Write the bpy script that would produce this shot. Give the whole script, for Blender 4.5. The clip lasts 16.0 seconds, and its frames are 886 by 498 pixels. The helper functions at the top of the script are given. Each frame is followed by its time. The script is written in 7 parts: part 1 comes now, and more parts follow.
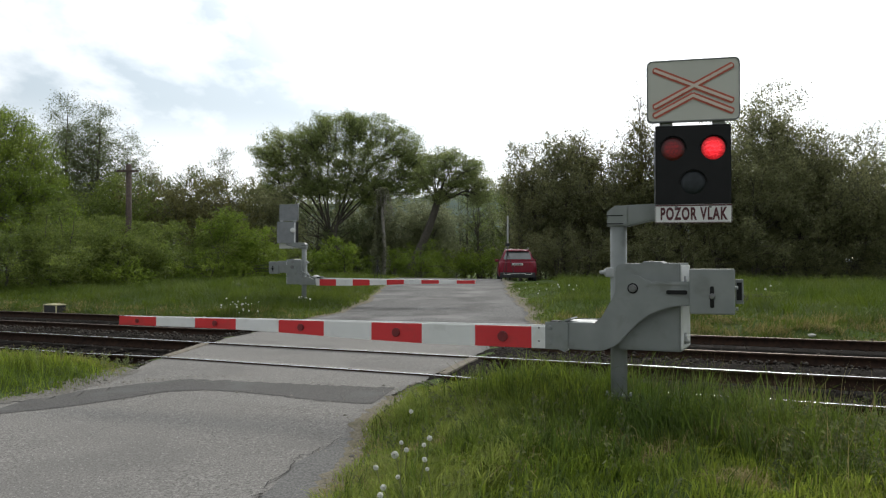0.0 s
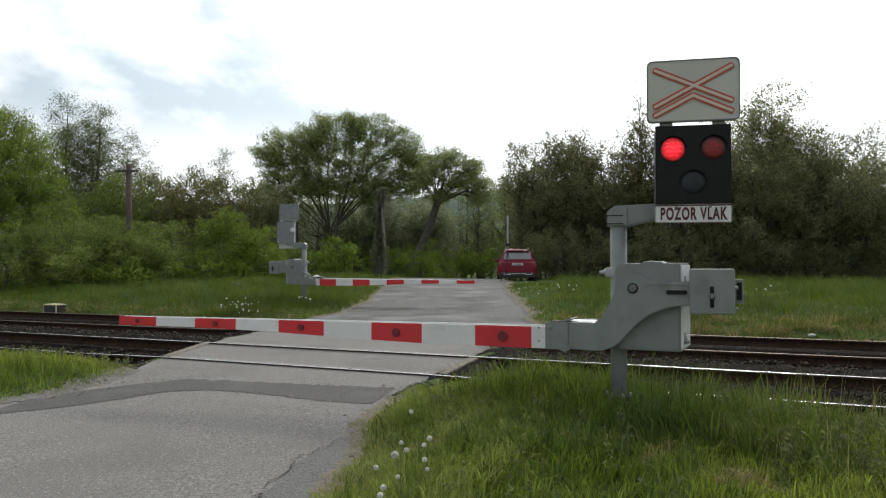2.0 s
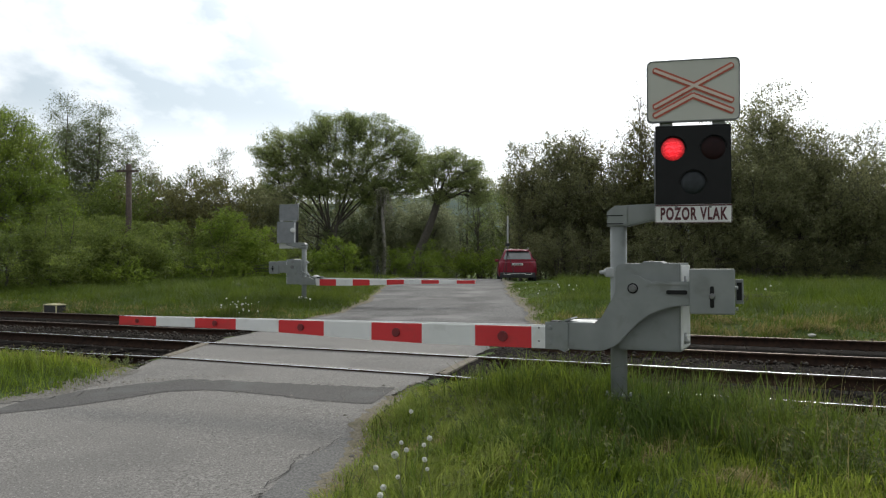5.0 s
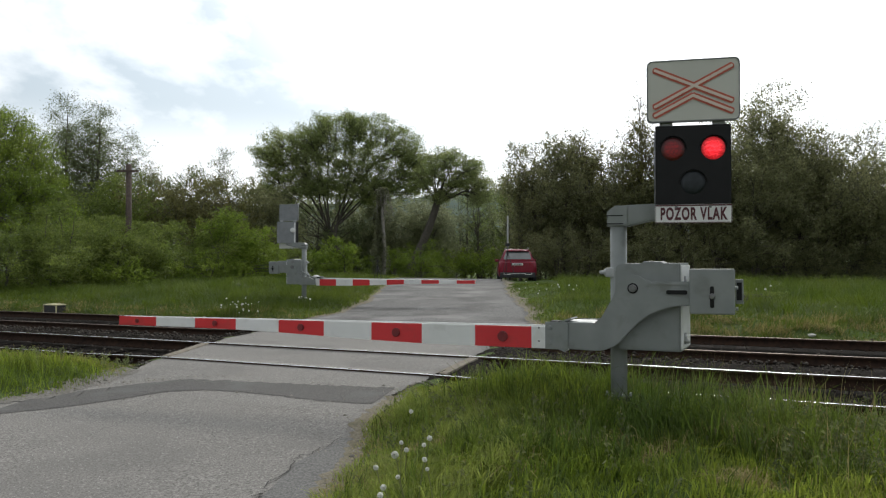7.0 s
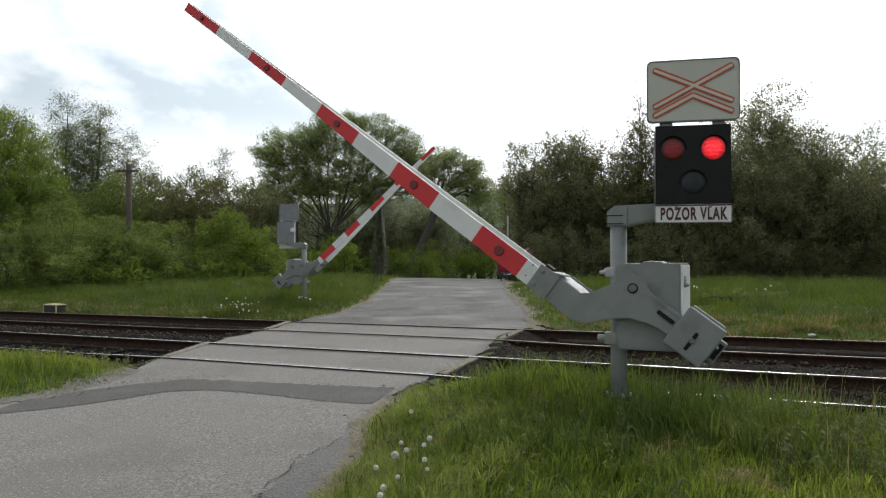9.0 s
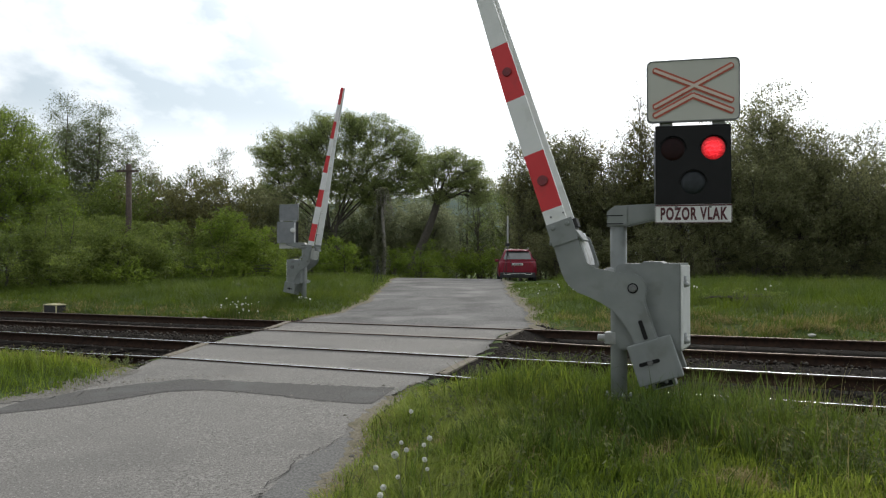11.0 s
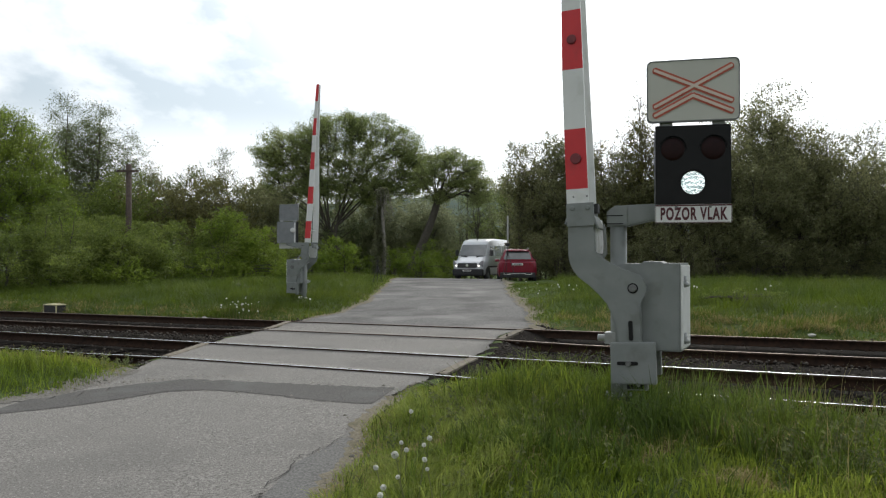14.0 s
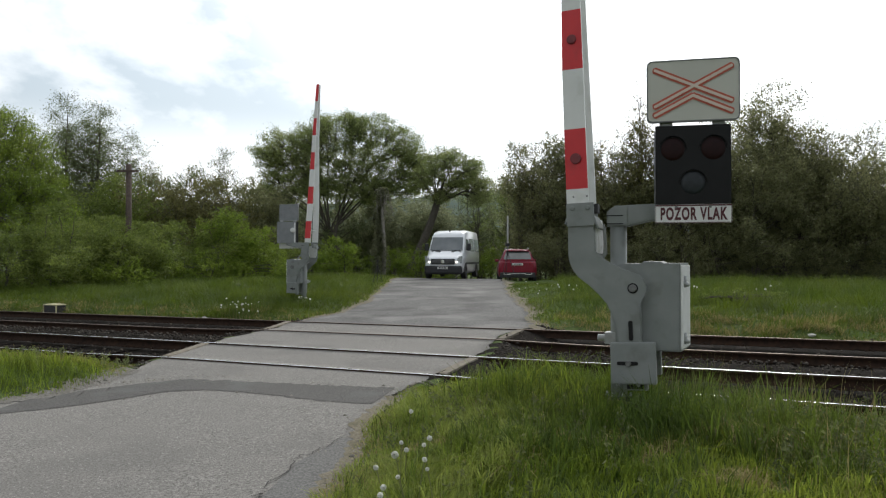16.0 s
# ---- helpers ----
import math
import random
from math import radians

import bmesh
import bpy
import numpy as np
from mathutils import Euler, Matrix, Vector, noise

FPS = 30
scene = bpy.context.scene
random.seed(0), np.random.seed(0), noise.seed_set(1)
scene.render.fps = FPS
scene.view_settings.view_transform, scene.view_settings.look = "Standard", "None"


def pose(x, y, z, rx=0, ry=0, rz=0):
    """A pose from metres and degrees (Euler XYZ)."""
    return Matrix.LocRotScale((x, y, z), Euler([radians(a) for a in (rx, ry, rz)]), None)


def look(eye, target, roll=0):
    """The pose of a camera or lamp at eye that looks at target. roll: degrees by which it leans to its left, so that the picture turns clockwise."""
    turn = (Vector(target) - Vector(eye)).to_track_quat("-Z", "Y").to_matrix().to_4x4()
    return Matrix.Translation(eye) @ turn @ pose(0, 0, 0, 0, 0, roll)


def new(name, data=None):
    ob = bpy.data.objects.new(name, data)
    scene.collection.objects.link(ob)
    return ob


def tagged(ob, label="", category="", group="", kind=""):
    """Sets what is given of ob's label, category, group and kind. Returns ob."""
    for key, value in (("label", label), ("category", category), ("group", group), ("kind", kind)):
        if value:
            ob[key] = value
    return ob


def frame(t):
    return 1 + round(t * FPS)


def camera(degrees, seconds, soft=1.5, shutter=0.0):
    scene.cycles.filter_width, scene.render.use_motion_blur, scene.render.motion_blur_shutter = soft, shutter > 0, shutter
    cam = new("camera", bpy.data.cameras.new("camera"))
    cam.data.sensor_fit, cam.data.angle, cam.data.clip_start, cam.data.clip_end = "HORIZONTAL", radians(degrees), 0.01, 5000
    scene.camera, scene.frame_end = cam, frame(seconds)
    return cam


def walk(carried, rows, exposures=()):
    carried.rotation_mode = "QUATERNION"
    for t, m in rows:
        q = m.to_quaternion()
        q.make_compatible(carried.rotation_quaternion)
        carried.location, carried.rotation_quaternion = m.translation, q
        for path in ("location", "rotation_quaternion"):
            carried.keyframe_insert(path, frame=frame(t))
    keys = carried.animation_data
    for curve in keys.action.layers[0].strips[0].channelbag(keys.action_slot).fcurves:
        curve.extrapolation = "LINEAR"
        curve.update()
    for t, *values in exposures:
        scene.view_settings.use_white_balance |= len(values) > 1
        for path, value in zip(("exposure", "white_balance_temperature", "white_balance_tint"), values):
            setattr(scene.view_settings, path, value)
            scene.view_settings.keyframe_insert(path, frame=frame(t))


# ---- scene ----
SUN_AZ, SUN_EL = radians(18), radians(38)     # the veiled sun stands ahead, a little to the right
cam = camera(62.2, 16.0, soft=1.25)
EYE = (0.0, 0.0, 1.42)
walk(cam, [(0.0, pose(*EYE, 90.705, 0, 0)), (16.0, pose(*EYE, 90.705, 0, 0))],
     exposures=[(0.0, 0.46), (16.0, 0.46)])


# ---------------------------------------------------------------- world and sun
def build_world():
    world = bpy.data.worlds.new("sky")
    scene.world = world
    world.use_nodes = True
    nt = world.node_tree
    nt.nodes.clear()
    N, L = nt.nodes.new, nt.links.new
    out, bg = N("ShaderNodeOutputWorld"), N("ShaderNodeBackground")
    sky = N("ShaderNodeTexSky")
    sky.sky_type, sky.sun_disc = "NISHITA", False
    sky.sun_elevation, sky.sun_rotation = SUN_EL, SUN_AZ
    sky.dust_density, sky.air_density = 2.0, 1.0
    scale = N("ShaderNodeVectorMath")
    scale.operation = "SCALE"
    scale.inputs["Scale"].default_value = 0.10
    L(sky.outputs[0], scale.inputs[0])
    # broken cloud cover: thick white cloud with a few thinner bluish gaps
    co, mp = N("ShaderNodeTexCoord"), N("ShaderNodeMapping")
    mp.inputs["Scale"].default_value = (1.0, 1.0, 1.7)
    mp.inputs["Location"].default_value = (0.33, 0.1, 0.37)
    L(co.outputs["Generated"], mp.inputs[0])
    no = N("ShaderNodeTexNoise")
    no.inputs["Scale"].default_value, no.inputs["Detail"].default_value = 5.5, 9.0
    no.inputs["Roughness"].default_value, no.inputs["Distortion"].default_value = 0.52, 0.2
    L(mp.outputs[0], no.inputs["Vector"])
    ramp = N("ShaderNodeValToRGB")
    ramp.color_ramp.elements[0].position, ramp.color_ramp.elements[1].position = 0.40, 0.60
    L(no.outputs[0], ramp.inputs[0])
    # cloud is brighter towards the veiled sun
    dot = N("ShaderNodeVectorMath")
    dot.operation = "DOT_PRODUCT"
    nrm = N("ShaderNodeVectorMath")
    nrm.operation = "NORMALIZE"
    L(co.outputs["Generated"], nrm.inputs[0])
    L(nrm.outputs[0], dot.inputs[0])
    dot.inputs[1].default_value = (math.sin(SUN_AZ) * math.cos(SUN_EL), math.cos(SUN_AZ) * math.cos(SUN_EL), math.sin(SUN_EL))
    mr = N("ShaderNodeMapRange")
    mr.interpolation_type = "SMOOTHSTEP"
    for k, v in zip(("From Min", "From Max", "To Min", "To Max"), (0.25, 1.05, 0.58, 1.38)):
        mr.inputs[k].default_value = v
    L(dot.outputs["Value"], mr.inputs[0])
    cloud = N("ShaderNodeVectorMath")
    cloud.operation = "SCALE"
    cloud.inputs[0].default_value = (0.97, 1.0, 1.03)
    L(mr.outputs[0], cloud.inputs["Scale"])
    mix = N("ShaderNodeMix")
    mix.data_type = "RGBA"
    # the cover closes towards the horizon
    sep, low, top = N("ShaderNodeSeparateXYZ"), N("ShaderNodeMapRange"), N("ShaderNodeMath")
    low.interpolation_type = "SMOOTHSTEP"
    for k, v in zip(("From Min", "From Max", "To Min", "To Max"), (0.09, 0.20, 1.0, 0.0)):
        low.inputs[k].default_value = v
    top.operation = "MAXIMUM"
    L(nrm.outputs[0], sep.inputs[0])
    L(sep.outputs["Z"], low.inputs[0])
    L(ramp.outputs[0], top.inputs[0])
    L(low.outputs[0], top.inputs[1])
    # and thickens round the sun
    near, veil = N("ShaderNodeMapRange"), N("ShaderNodeMath")
    near.interpolation_type, veil.operation = "SMOOTHSTEP", "MAXIMUM"
    for k, v in zip(("From Min", "From Max", "To Min", "To Max"), (0.78, 0.90, 0.0, 1.0)):
        near.inputs[k].default_value = v
    L(dot.outputs["Value"], near.inputs[0])
    L(top.outputs[0], veil.inputs[0])
    L(near.outputs[0], veil.inputs[1])
    L(veil.outputs[0], mix.inputs["Factor"])
    thin = N("ShaderNodeMix")
    thin.data_type = "RGBA"
    thin.inputs["Factor"].default_value = 0.85
    shade = N("ShaderNodeVectorMath")
    shade.operation = "MULTIPLY"
    shade.inputs[1].default_value = (0.49, 0.545, 0.575)
    L(cloud.outputs[0], shade.inputs[0])
    L(scale.outputs[0], thin.inputs["A"])
    L(shade.outputs[0], thin.inputs["B"])
    L(thin.outputs["Result"], mix.inputs["A"])
    L(cloud.outputs[0], mix.inputs["B"])
    L(mix.outputs["Result"], bg.inputs["Color"])
    bg.inputs["Strength"].default_value = 1.0
    L(bg.outputs[0], out.inputs[0])


build_world()
sun = new("sun", bpy.data.lights.new("sun", "SUN"))
sun.data.energy, sun.data.angle, sun.data.color = 1.0, radians(14), (1.0, 0.95, 0.86)
sun.matrix_world = look((0, 0, 0), (-math.sin(SUN_AZ) * math.cos(SUN_EL), -math.cos(SUN_AZ) * math.cos(SUN_EL), -math.sin(SUN_EL)))


# ---------------------------------------------------------------- materials
def mat(name, c1, c2=None, rough=0.6, metal=0.0, scale=6.0, detail=4.0, bump=0.0, bump_scale=60.0, c3=None, spots=0.0,
        spot_scale=2.0, island=0.0, obj_rand=0.0, translucent=0.0, spec=0.5, coords="Object", emit=0.0, coat=0.0, spot_lo=0.55, c4=None, spots4=0.0,
        scale4=1.0, lo4=0.55):
    """Procedural surface: two tones at one scale, stains of a third tone at another, bump, variation from piece to piece."""
    m = bpy.data.materials.new(name)
    m.use_nodes = True
    nt = m.node_tree
    N, L = nt.nodes.new, nt.links.new
    b, out = nt.nodes["Principled BSDF"], nt.nodes["Material Output"]
    co = N("ShaderNodeTexCoord")
    n1 = N("ShaderNodeTexNoise")
    n1.inputs["Scale"].default_value, n1.inputs["Detail"].default_value = scale, detail
    L(co.outputs[coords], n1.inputs["Vector"])
    r = N("ShaderNodeValToRGB")
    r.color_ramp.elements[0].position, r.color_ramp.elements[1].position = 0.3, 0.7
    r.color_ramp.elements[0].color, r.color_ramp.elements[1].color = (*c1, 1), (*(c2 or c1), 1)
    L(n1.outputs[0], r.inputs[0])
    col = r.outputs[0]
    for tone, amount, sc, lo in ((c3, spots, spot_scale, spot_lo), (c4, spots4, scale4, lo4)):
        if not tone or not amount:
            continue
        n2 = N("ShaderNodeTexNoise")
        n2.inputs["Scale"].default_value, n2.inputs["Detail"].default_value = sc, 6.0
        L(co.outputs[coords], n2.inputs["Vector"])
        r2 = N("ShaderNodeValToRGB")
        r2.color_ramp.elements[0].position, r2.color_ramp.elements[1].position = lo, lo + 0.12
        r2.color_ramp.elements[0].color, r2.color_ramp.elements[1].color = (0, 0, 0, 1), (amount, amount, amount, 1)
        L(n2.outputs[0], r2.inputs[0])
        mx = N("ShaderNodeMix")
        mx.data_type = "RGBA"
        L(r2.outputs[0], mx.inputs["Factor"])
        L(col, mx.inputs["A"])
        mx.inputs["B"].default_value = (*tone, 1)
        col = mx.outputs["Result"]
    for amount, node, sock in ((island, "ShaderNodeNewGeometry", "Random Per Island"), (obj_rand, "ShaderNodeObjectInfo", "Random")):
        if amount:
            g = N(node)
            mr = N("ShaderNodeMapRange")
            mr.inputs["To Min"].default_value, mr.inputs["To Max"].default_value = 1 - amount, 1 + amount
            L(g.outputs[sock], mr.inputs[0])
            v = N("ShaderNodeVectorMath")
            v.operation = "SCALE"
            L(col, v.inputs[0])
            L(mr.outputs[0], v.inputs["Scale"])
            col = v.outputs[0]
    L(col, b.inputs["Base Color"])
    b.inputs["Roughness"].default_value, b.inputs["Metallic"].default_value = rough, metal
    b.inputs["Specular IOR Level"].default_value = spec
    b.inputs["Coat Weight"].default_value = coat
    if emit:
        L(col, b.inputs["Emission Color"])
        b.inputs["Emission Strength"].default_value = emit
    if bump:
        n3 = N("ShaderNodeTexNoise")
        n3.inputs["Scale"].default_value, n3.inputs["Detail"].default_value = bump_scale, 5.0
        L(co.outputs[coords], n3.inputs["Vector"])
        bp = N("ShaderNodeBump")
        bp.inputs["Strength"].default_value, bp.inputs["Distance"].default_value = bump, 0.01
        L(n3.outputs[0], bp.inputs["Height"])
        L(bp.outputs[0], b.inputs["Normal"])
    if translucent:
        tr, ms = N("ShaderNodeBsdfTranslucent"), N("ShaderNodeMixShader")
        L(col, tr.inputs["Color"])
        ms.inputs[0].default_value = translucent
        L(b.outputs[0], ms.inputs[1])
        L(tr.outputs[0], ms.inputs[2])
        L(ms.outputs[0], out.inputs["Surface"])
    return m


def lit_lens(name, hot, dim, strength, edge, ripple):
    """Glowing lens: bright in the middle, weaker to its rim, broken by the ripples of the moulded glass."""
    m = bpy.data.materials.new(name)
    m.use_nodes = True
    nt = m.node_tree
    N, L = nt.nodes.new, nt.links.new
    b = nt.nodes["Principled BSDF"]
    co, ln, mr, wv, mx, ml = N("ShaderNodeTexCoord"), N("ShaderNodeVectorMath"), N("ShaderNodeMapRange"), N("ShaderNodeTexWave"), N("ShaderNodeMix"), N("ShaderNodeMath")
    ln.operation = "LENGTH"
    L(co.outputs["Object"], ln.inputs[0])
    mr.interpolation_type = "SMOOTHSTEP"
    for k, v in zip(("From Min", "From Max", "To Min", "To Max"), (0.076, 0.110, strength, strength * edge)):
        mr.inputs[k].default_value = v
    L(ln.outputs["Value"], mr.inputs[0])
    wv.bands_direction = "Z"
    wv.inputs["Scale"].default_value, wv.inputs["Distortion"].default_value = 9.0, 9.0
    wv.inputs["Detail"].default_value, wv.inputs["Detail Scale"].default_value = 2.0, 6.0
    L(co.outputs["Object"], wv.inputs["Vector"])
    mx.data_type = "RGBA"
    mx.inputs["A"].default_value, mx.inputs["B"].default_value = (*dim, 1), (*hot, 1)
    L(wv.outputs["Fac"], mx.inputs["Factor"])
    rp = N("ShaderNodeMapRange")
    rp.inputs["To Min"].default_value, rp.inputs["To Max"].default_value = 1 - ripple, 1.0
    L(wv.outputs["Fac"], rp.inputs[0])
    ml.operation = "MULTIPLY"
    L(mr.outputs[0], ml.inputs[0])
    L(rp.outputs[0], ml.inputs[1])
    L(mx.outputs["Result"], b.inputs["Emission Color"])
    L(ml.outputs[0], b.inputs["Emission Strength"])
    b.inputs["Base Color"].default_value, b.inputs["Roughness"].default_value = (0.02, 0.004, 0.004, 1), 0.4
    return m


M = {
    "asphalt": mat("asphalt", (0.095, 0.0895, 0.082), (0.31, 0.293, 0.27), rough=0.88, scale=66, detail=7, bump=0.6, bump_scale=110,
                   c3=(0.14, 0.133, 0.124), spots=0.45, spot_scale=0.7, spec=0.18, spot_lo=0.5, c4=(0.40, 0.38, 0.35), spots4=0.6, scale4=26, lo4=0.60),
    # darker patchy far asphalt; the pale c4 streaks are painted sky glints
    "asphalt_old": mat("old_asphalt_glints", (0.062, 0.060, 0.058), (0.172, 0.167, 0.159), rough=0.8, scale=24, detail=9, bump=0.6, bump_scale=45,
                       c3=(0.055, 0.052, 0.049), spots=0.65, spot_scale=0.7, spec=0.22, spot_lo=0.5, c4=(0.29, 0.279, 0.264), spots4=0.4, scale4=0.55, lo4=0.52),
    "tar": mat("tar_patch", (0.060, 0.057, 0.054), (0.135, 0.128, 0.120), rough=0.85, scale=50, detail=8, bump=0.6, bump_scale=70,
               c3=(0.13, 0.13, 0.125), spots=0.5, spot_scale=1.6, spec=0.15),
    "soil": mat("soil", (0.05, 0.07, 0.02), (0.065, 0.10, 0.022), rough=0.95, scale=1.3, bump=0.8, bump_scale=22, c3=(0.14, 0.12, 0.075),
                spots=0.25, spot_scale=0.5, spec=0.1),
    "stone": mat("ballast_stone", (0.032, 0.027, 0.022), (0.095, 0.083, 0.070), rough=0.9, scale=14, bump=0.5, island=0.5, spec=0.08),
    # bed near-black: the shade between the stones is put into its colour
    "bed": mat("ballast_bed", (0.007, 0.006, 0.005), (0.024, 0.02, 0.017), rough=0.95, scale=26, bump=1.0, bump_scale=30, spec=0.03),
    "rail_side": mat("rusty_rail", (0.022, 0.015, 0.012), (0.05, 0.029, 0.019), rough=0.9, scale=12, bump=0.3, spec=0.12),
    "rail_top": mat("polished_steel", (0.62, 0.62, 0.63), (0.75, 0.75, 0.76), rough=0.24, metal=1.0, scale=20),
    "rail_dull": mat("dull_steel", (0.12, 0.085, 0.065), (0.2, 0.16, 0.13), rough=0.5, metal=0.8, scale=18),
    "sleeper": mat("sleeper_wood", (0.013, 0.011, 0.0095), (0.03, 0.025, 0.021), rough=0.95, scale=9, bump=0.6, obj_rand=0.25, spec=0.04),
    "plank": mat("weathered_plank", (0.12, 0.105, 0.085), (0.24, 0.21, 0.165), rough=0.9, scale=14, bump=0.6, obj_rand=0.15, spec=0.15),
    "grey": mat("grey_paint", (0.205, 0.22, 0.213), (0.25, 0.264, 0.254), rough=0.55, scale=5, bump=0.06, bump_scale=50, c3=(0.15, 0.152, 0.138),
                spots=0.45, spot_scale=6, spec=0.35, spot_lo=0.56),
    "galv": mat("galvanised_steel", (0.33, 0.34, 0.34), (0.42, 0.43, 0.43), rough=0.5, metal=0.35, scale=16, c3=(0.28, 0.26, 0.22), spots=0.4, spot_scale=9),
    "palegalv": mat("pale_zinc", (0.6, 0.605, 0.59), (0.72, 0.725, 0.71), rough=0.55, scale=7, c3=(0.34, 0.32, 0.28), spots=0.5, spot_scale=12),
    "white": mat("white_paint", (0.68, 0.685, 0.67), (0.76, 0.76, 0.745), rough=0.45, scale=4, c3=(0.5, 0.5, 0.46), spots=0.35, spot_scale=7),
    "red": mat("red_paint", (0.56, 0.02, 0.026), (0.63, 0.028, 0.033), rough=0.42, scale=4, c3=(0.36, 0.03, 0.03), spots=0.4, spot_scale=8),
    "dark": mat("dark_lens", (0.13, 0.01, 0.014), (0.2, 0.014, 0.018), rough=0.35, scale=30),
    "black": mat("black_panel", (0.0045, 0.0045, 0.005), (0.0075, 0.0075, 0.008), rough=0.5, scale=8, c3=(0.012, 0.012, 0.012), spots=0.4, spot_scale=5, spec=0.25),
    "rubber": mat("black_rubber", (0.02, 0.02, 0.02), (0.03, 0.03, 0.03), rough=0.8, scale=10),
    "bolt": mat("bolt_steel", (0.14, 0.142, 0.14), (0.2, 0.2, 0.195), rough=0.5, metal=0.4, scale=30),
    "board": mat("sign_board", (0.47, 0.468, 0.415), (0.53, 0.528, 0.475), rough=0.5, scale=2.0, c3=(0.5, 0.48, 0.42), spots=0.4, spot_scale=3),
    "sign_red": mat("sign_red", (0.42, 0.08, 0.045), (0.48, 0.10, 0.055), rough=0.5, scale=8),
    "sign_fill": mat("sign_fill", (0.60, 0.50, 0.42), (0.66, 0.55, 0.47), rough=0.5, scale=5),
    "maroon": mat("maroon_letters", (0.07, 0.012, 0.018), (0.09, 0.016, 0.022), rough=0.5, scale=8),
    "glow_red": lit_lens("glowing_red", (1.0, 0.035, 0.05), (0.75, 0.004, 0.012), 1.35, 0.22, 0.35),
    "fading_red": lit_lens("fading_red", (0.9, 0.012, 0.02), (0.5, 0.002, 0.006), 0.11, 0.10, 0.6),
    "off_red": mat("unlit_red", (0.011, 0.002, 0.0022), (0.018, 0.0026, 0.003), rough=0.5, spec=0.2, scale=25),
    "glow_white": lit_lens("glowing_white", (0.92, 1.0, 1.0), (0.30, 0.50, 0.50), 1.5, 0.75, 0.75),
    "off_white": mat("unlit_clear", (0.009, 0.012, 0.015), (0.020, 0.025, 0.030), rough=0.4, spec=0.35, scale=25),
    "yellow": mat("yellow_paint", (0.46, 0.42, 0.22), (0.56, 0.51, 0.30), rough=0.5, scale=10),
    "bark": mat("bark", (0.07, 0.062, 0.052), (0.13, 0.117, 0.10), rough=0.95, scale=9, bump=1.0, bump_scale=18, spec=0.1),
    "pole": mat("pole_wood", (0.075, 0.055, 0.045), (0.12, 0.09, 0.075), rough=0.9, scale=9, bump=0.5),
    "concrete": mat("concrete", (0.3, 0.3, 0.29), (0.4, 0.4, 0.38), rough=0.9, scale=9, bump=0.4),
    "van_white": mat("van_paint", (0.62, 0.64, 0.67), (0.66, 0.68, 0.70), rough=0.28, scale=1.5, coat=0.6),
    "car_red": mat("car_paint", (0.19, 0.003, 0.02), (0.22, 0.005, 0.025), rough=0.35, scale=1.5, coat=0.3, spec=0.35),
    "car_glass": mat("dark_glass", (0.016, 0.02, 0.022), (0.03, 0.036, 0.038), rough=0.06, scale=2, spec=0.8),
    # glass base lightened to put the reflected sky into its colour
    "screen": mat("sky_toned_screen", (0.075, 0.082, 0.086), (0.15, 0.158, 0.16), rough=0.05, scale=1.2, spec=1.0, coat=1.0),
    "chrome": mat("chrome_trim", (0.6, 0.6, 0.6), (0.7, 0.7, 0.7), rough=0.2, metal=1.0, scale=8),
    # van's windowless upper side: grey with the shade put into the colour
    "van_side": mat("shaded_side", (0.34, 0.36, 0.365), (0.40, 0.42, 0.42), rough=0.15, scale=2, coat=0.5),
    "tail": mat("tail_lamp", (0.22, 0.008, 0.012), (0.32, 0.012, 0.018), rough=0.2, scale=9, coat=0.5),
    "headlamp": mat("headlamp_glow", (1.0, 0.93, 0.82), (1.0, 0.96, 0.9), rough=0.2, scale=9, emit=1.7),
    "lampglass": mat("lamp_glass", (0.35, 0.37, 0.39), (0.5, 0.52, 0.54), rough=0.12, metal=0.3, scale=14),
    "plastic": mat("dark_plastic", (0.018, 0.018, 0.02), (0.028, 0.028, 0.03), rough=0.6, scale=9),
    "plate": mat("plate_white", (0.66, 0.66, 0.64), (0.7, 0.7, 0.68), rough=0.4, scale=8),
    "grass": mat("grass_blades", (0.10, 0.16, 0.018), (0.26, 0.31, 0.044), rough=0.5, scale=0.9, island=0.4, translucent=0.58, spec=0.25,
                 c3=(0.19, 0.18, 0.06), spots=0.35, spot_scale=0.6, spot_lo=0.62),
    "grass_deep": mat("deep_green_grass", (0.055, 0.10, 0.014), (0.14, 0.185, 0.03), rough=0.55, scale=0.5, island=0.45, translucent=0.45, spec=0.25,
                      c3=(0.16, 0.16, 0.05), spots=0.4, spot_scale=0.35, spot_lo=0.58),
    # lush deep green, darkened further to put the thicket's shade into it
    "meadow": mat("meadow_grass", (0.066, 0.105, 0.013), (0.125, 0.165, 0.022), rough=0.5, scale=0.45, island=0.22, translucent=0.5, spec=0.3,
                  c3=(0.19, 0.20, 0.05), spots=0.5, spot_scale=0.3, spot_lo=0.58),
    "grass_pale": mat("pale_grass", (0.2, 0.26, 0.05), (0.30, 0.34, 0.08), rough=0.55, scale=1.5, island=0.35, translucent=0.5, spec=0.2),
    "dry": mat("dry_grass", (0.25, 0.205, 0.085), (0.36, 0.30, 0.13), rough=0.8, scale=2, island=0.35, translucent=0.3, spec=0.15),
    "fluff": mat("seed_head", (0.78, 0.78, 0.74), (0.86, 0.86, 0.82), rough=0.9, scale=30, translucent=0.45, spec=0.1),
    "stem": mat("flower_stem", (0.15, 0.18, 0.06), (0.22, 0.22, 0.10), rough=0.7, scale=9, translucent=0.4),
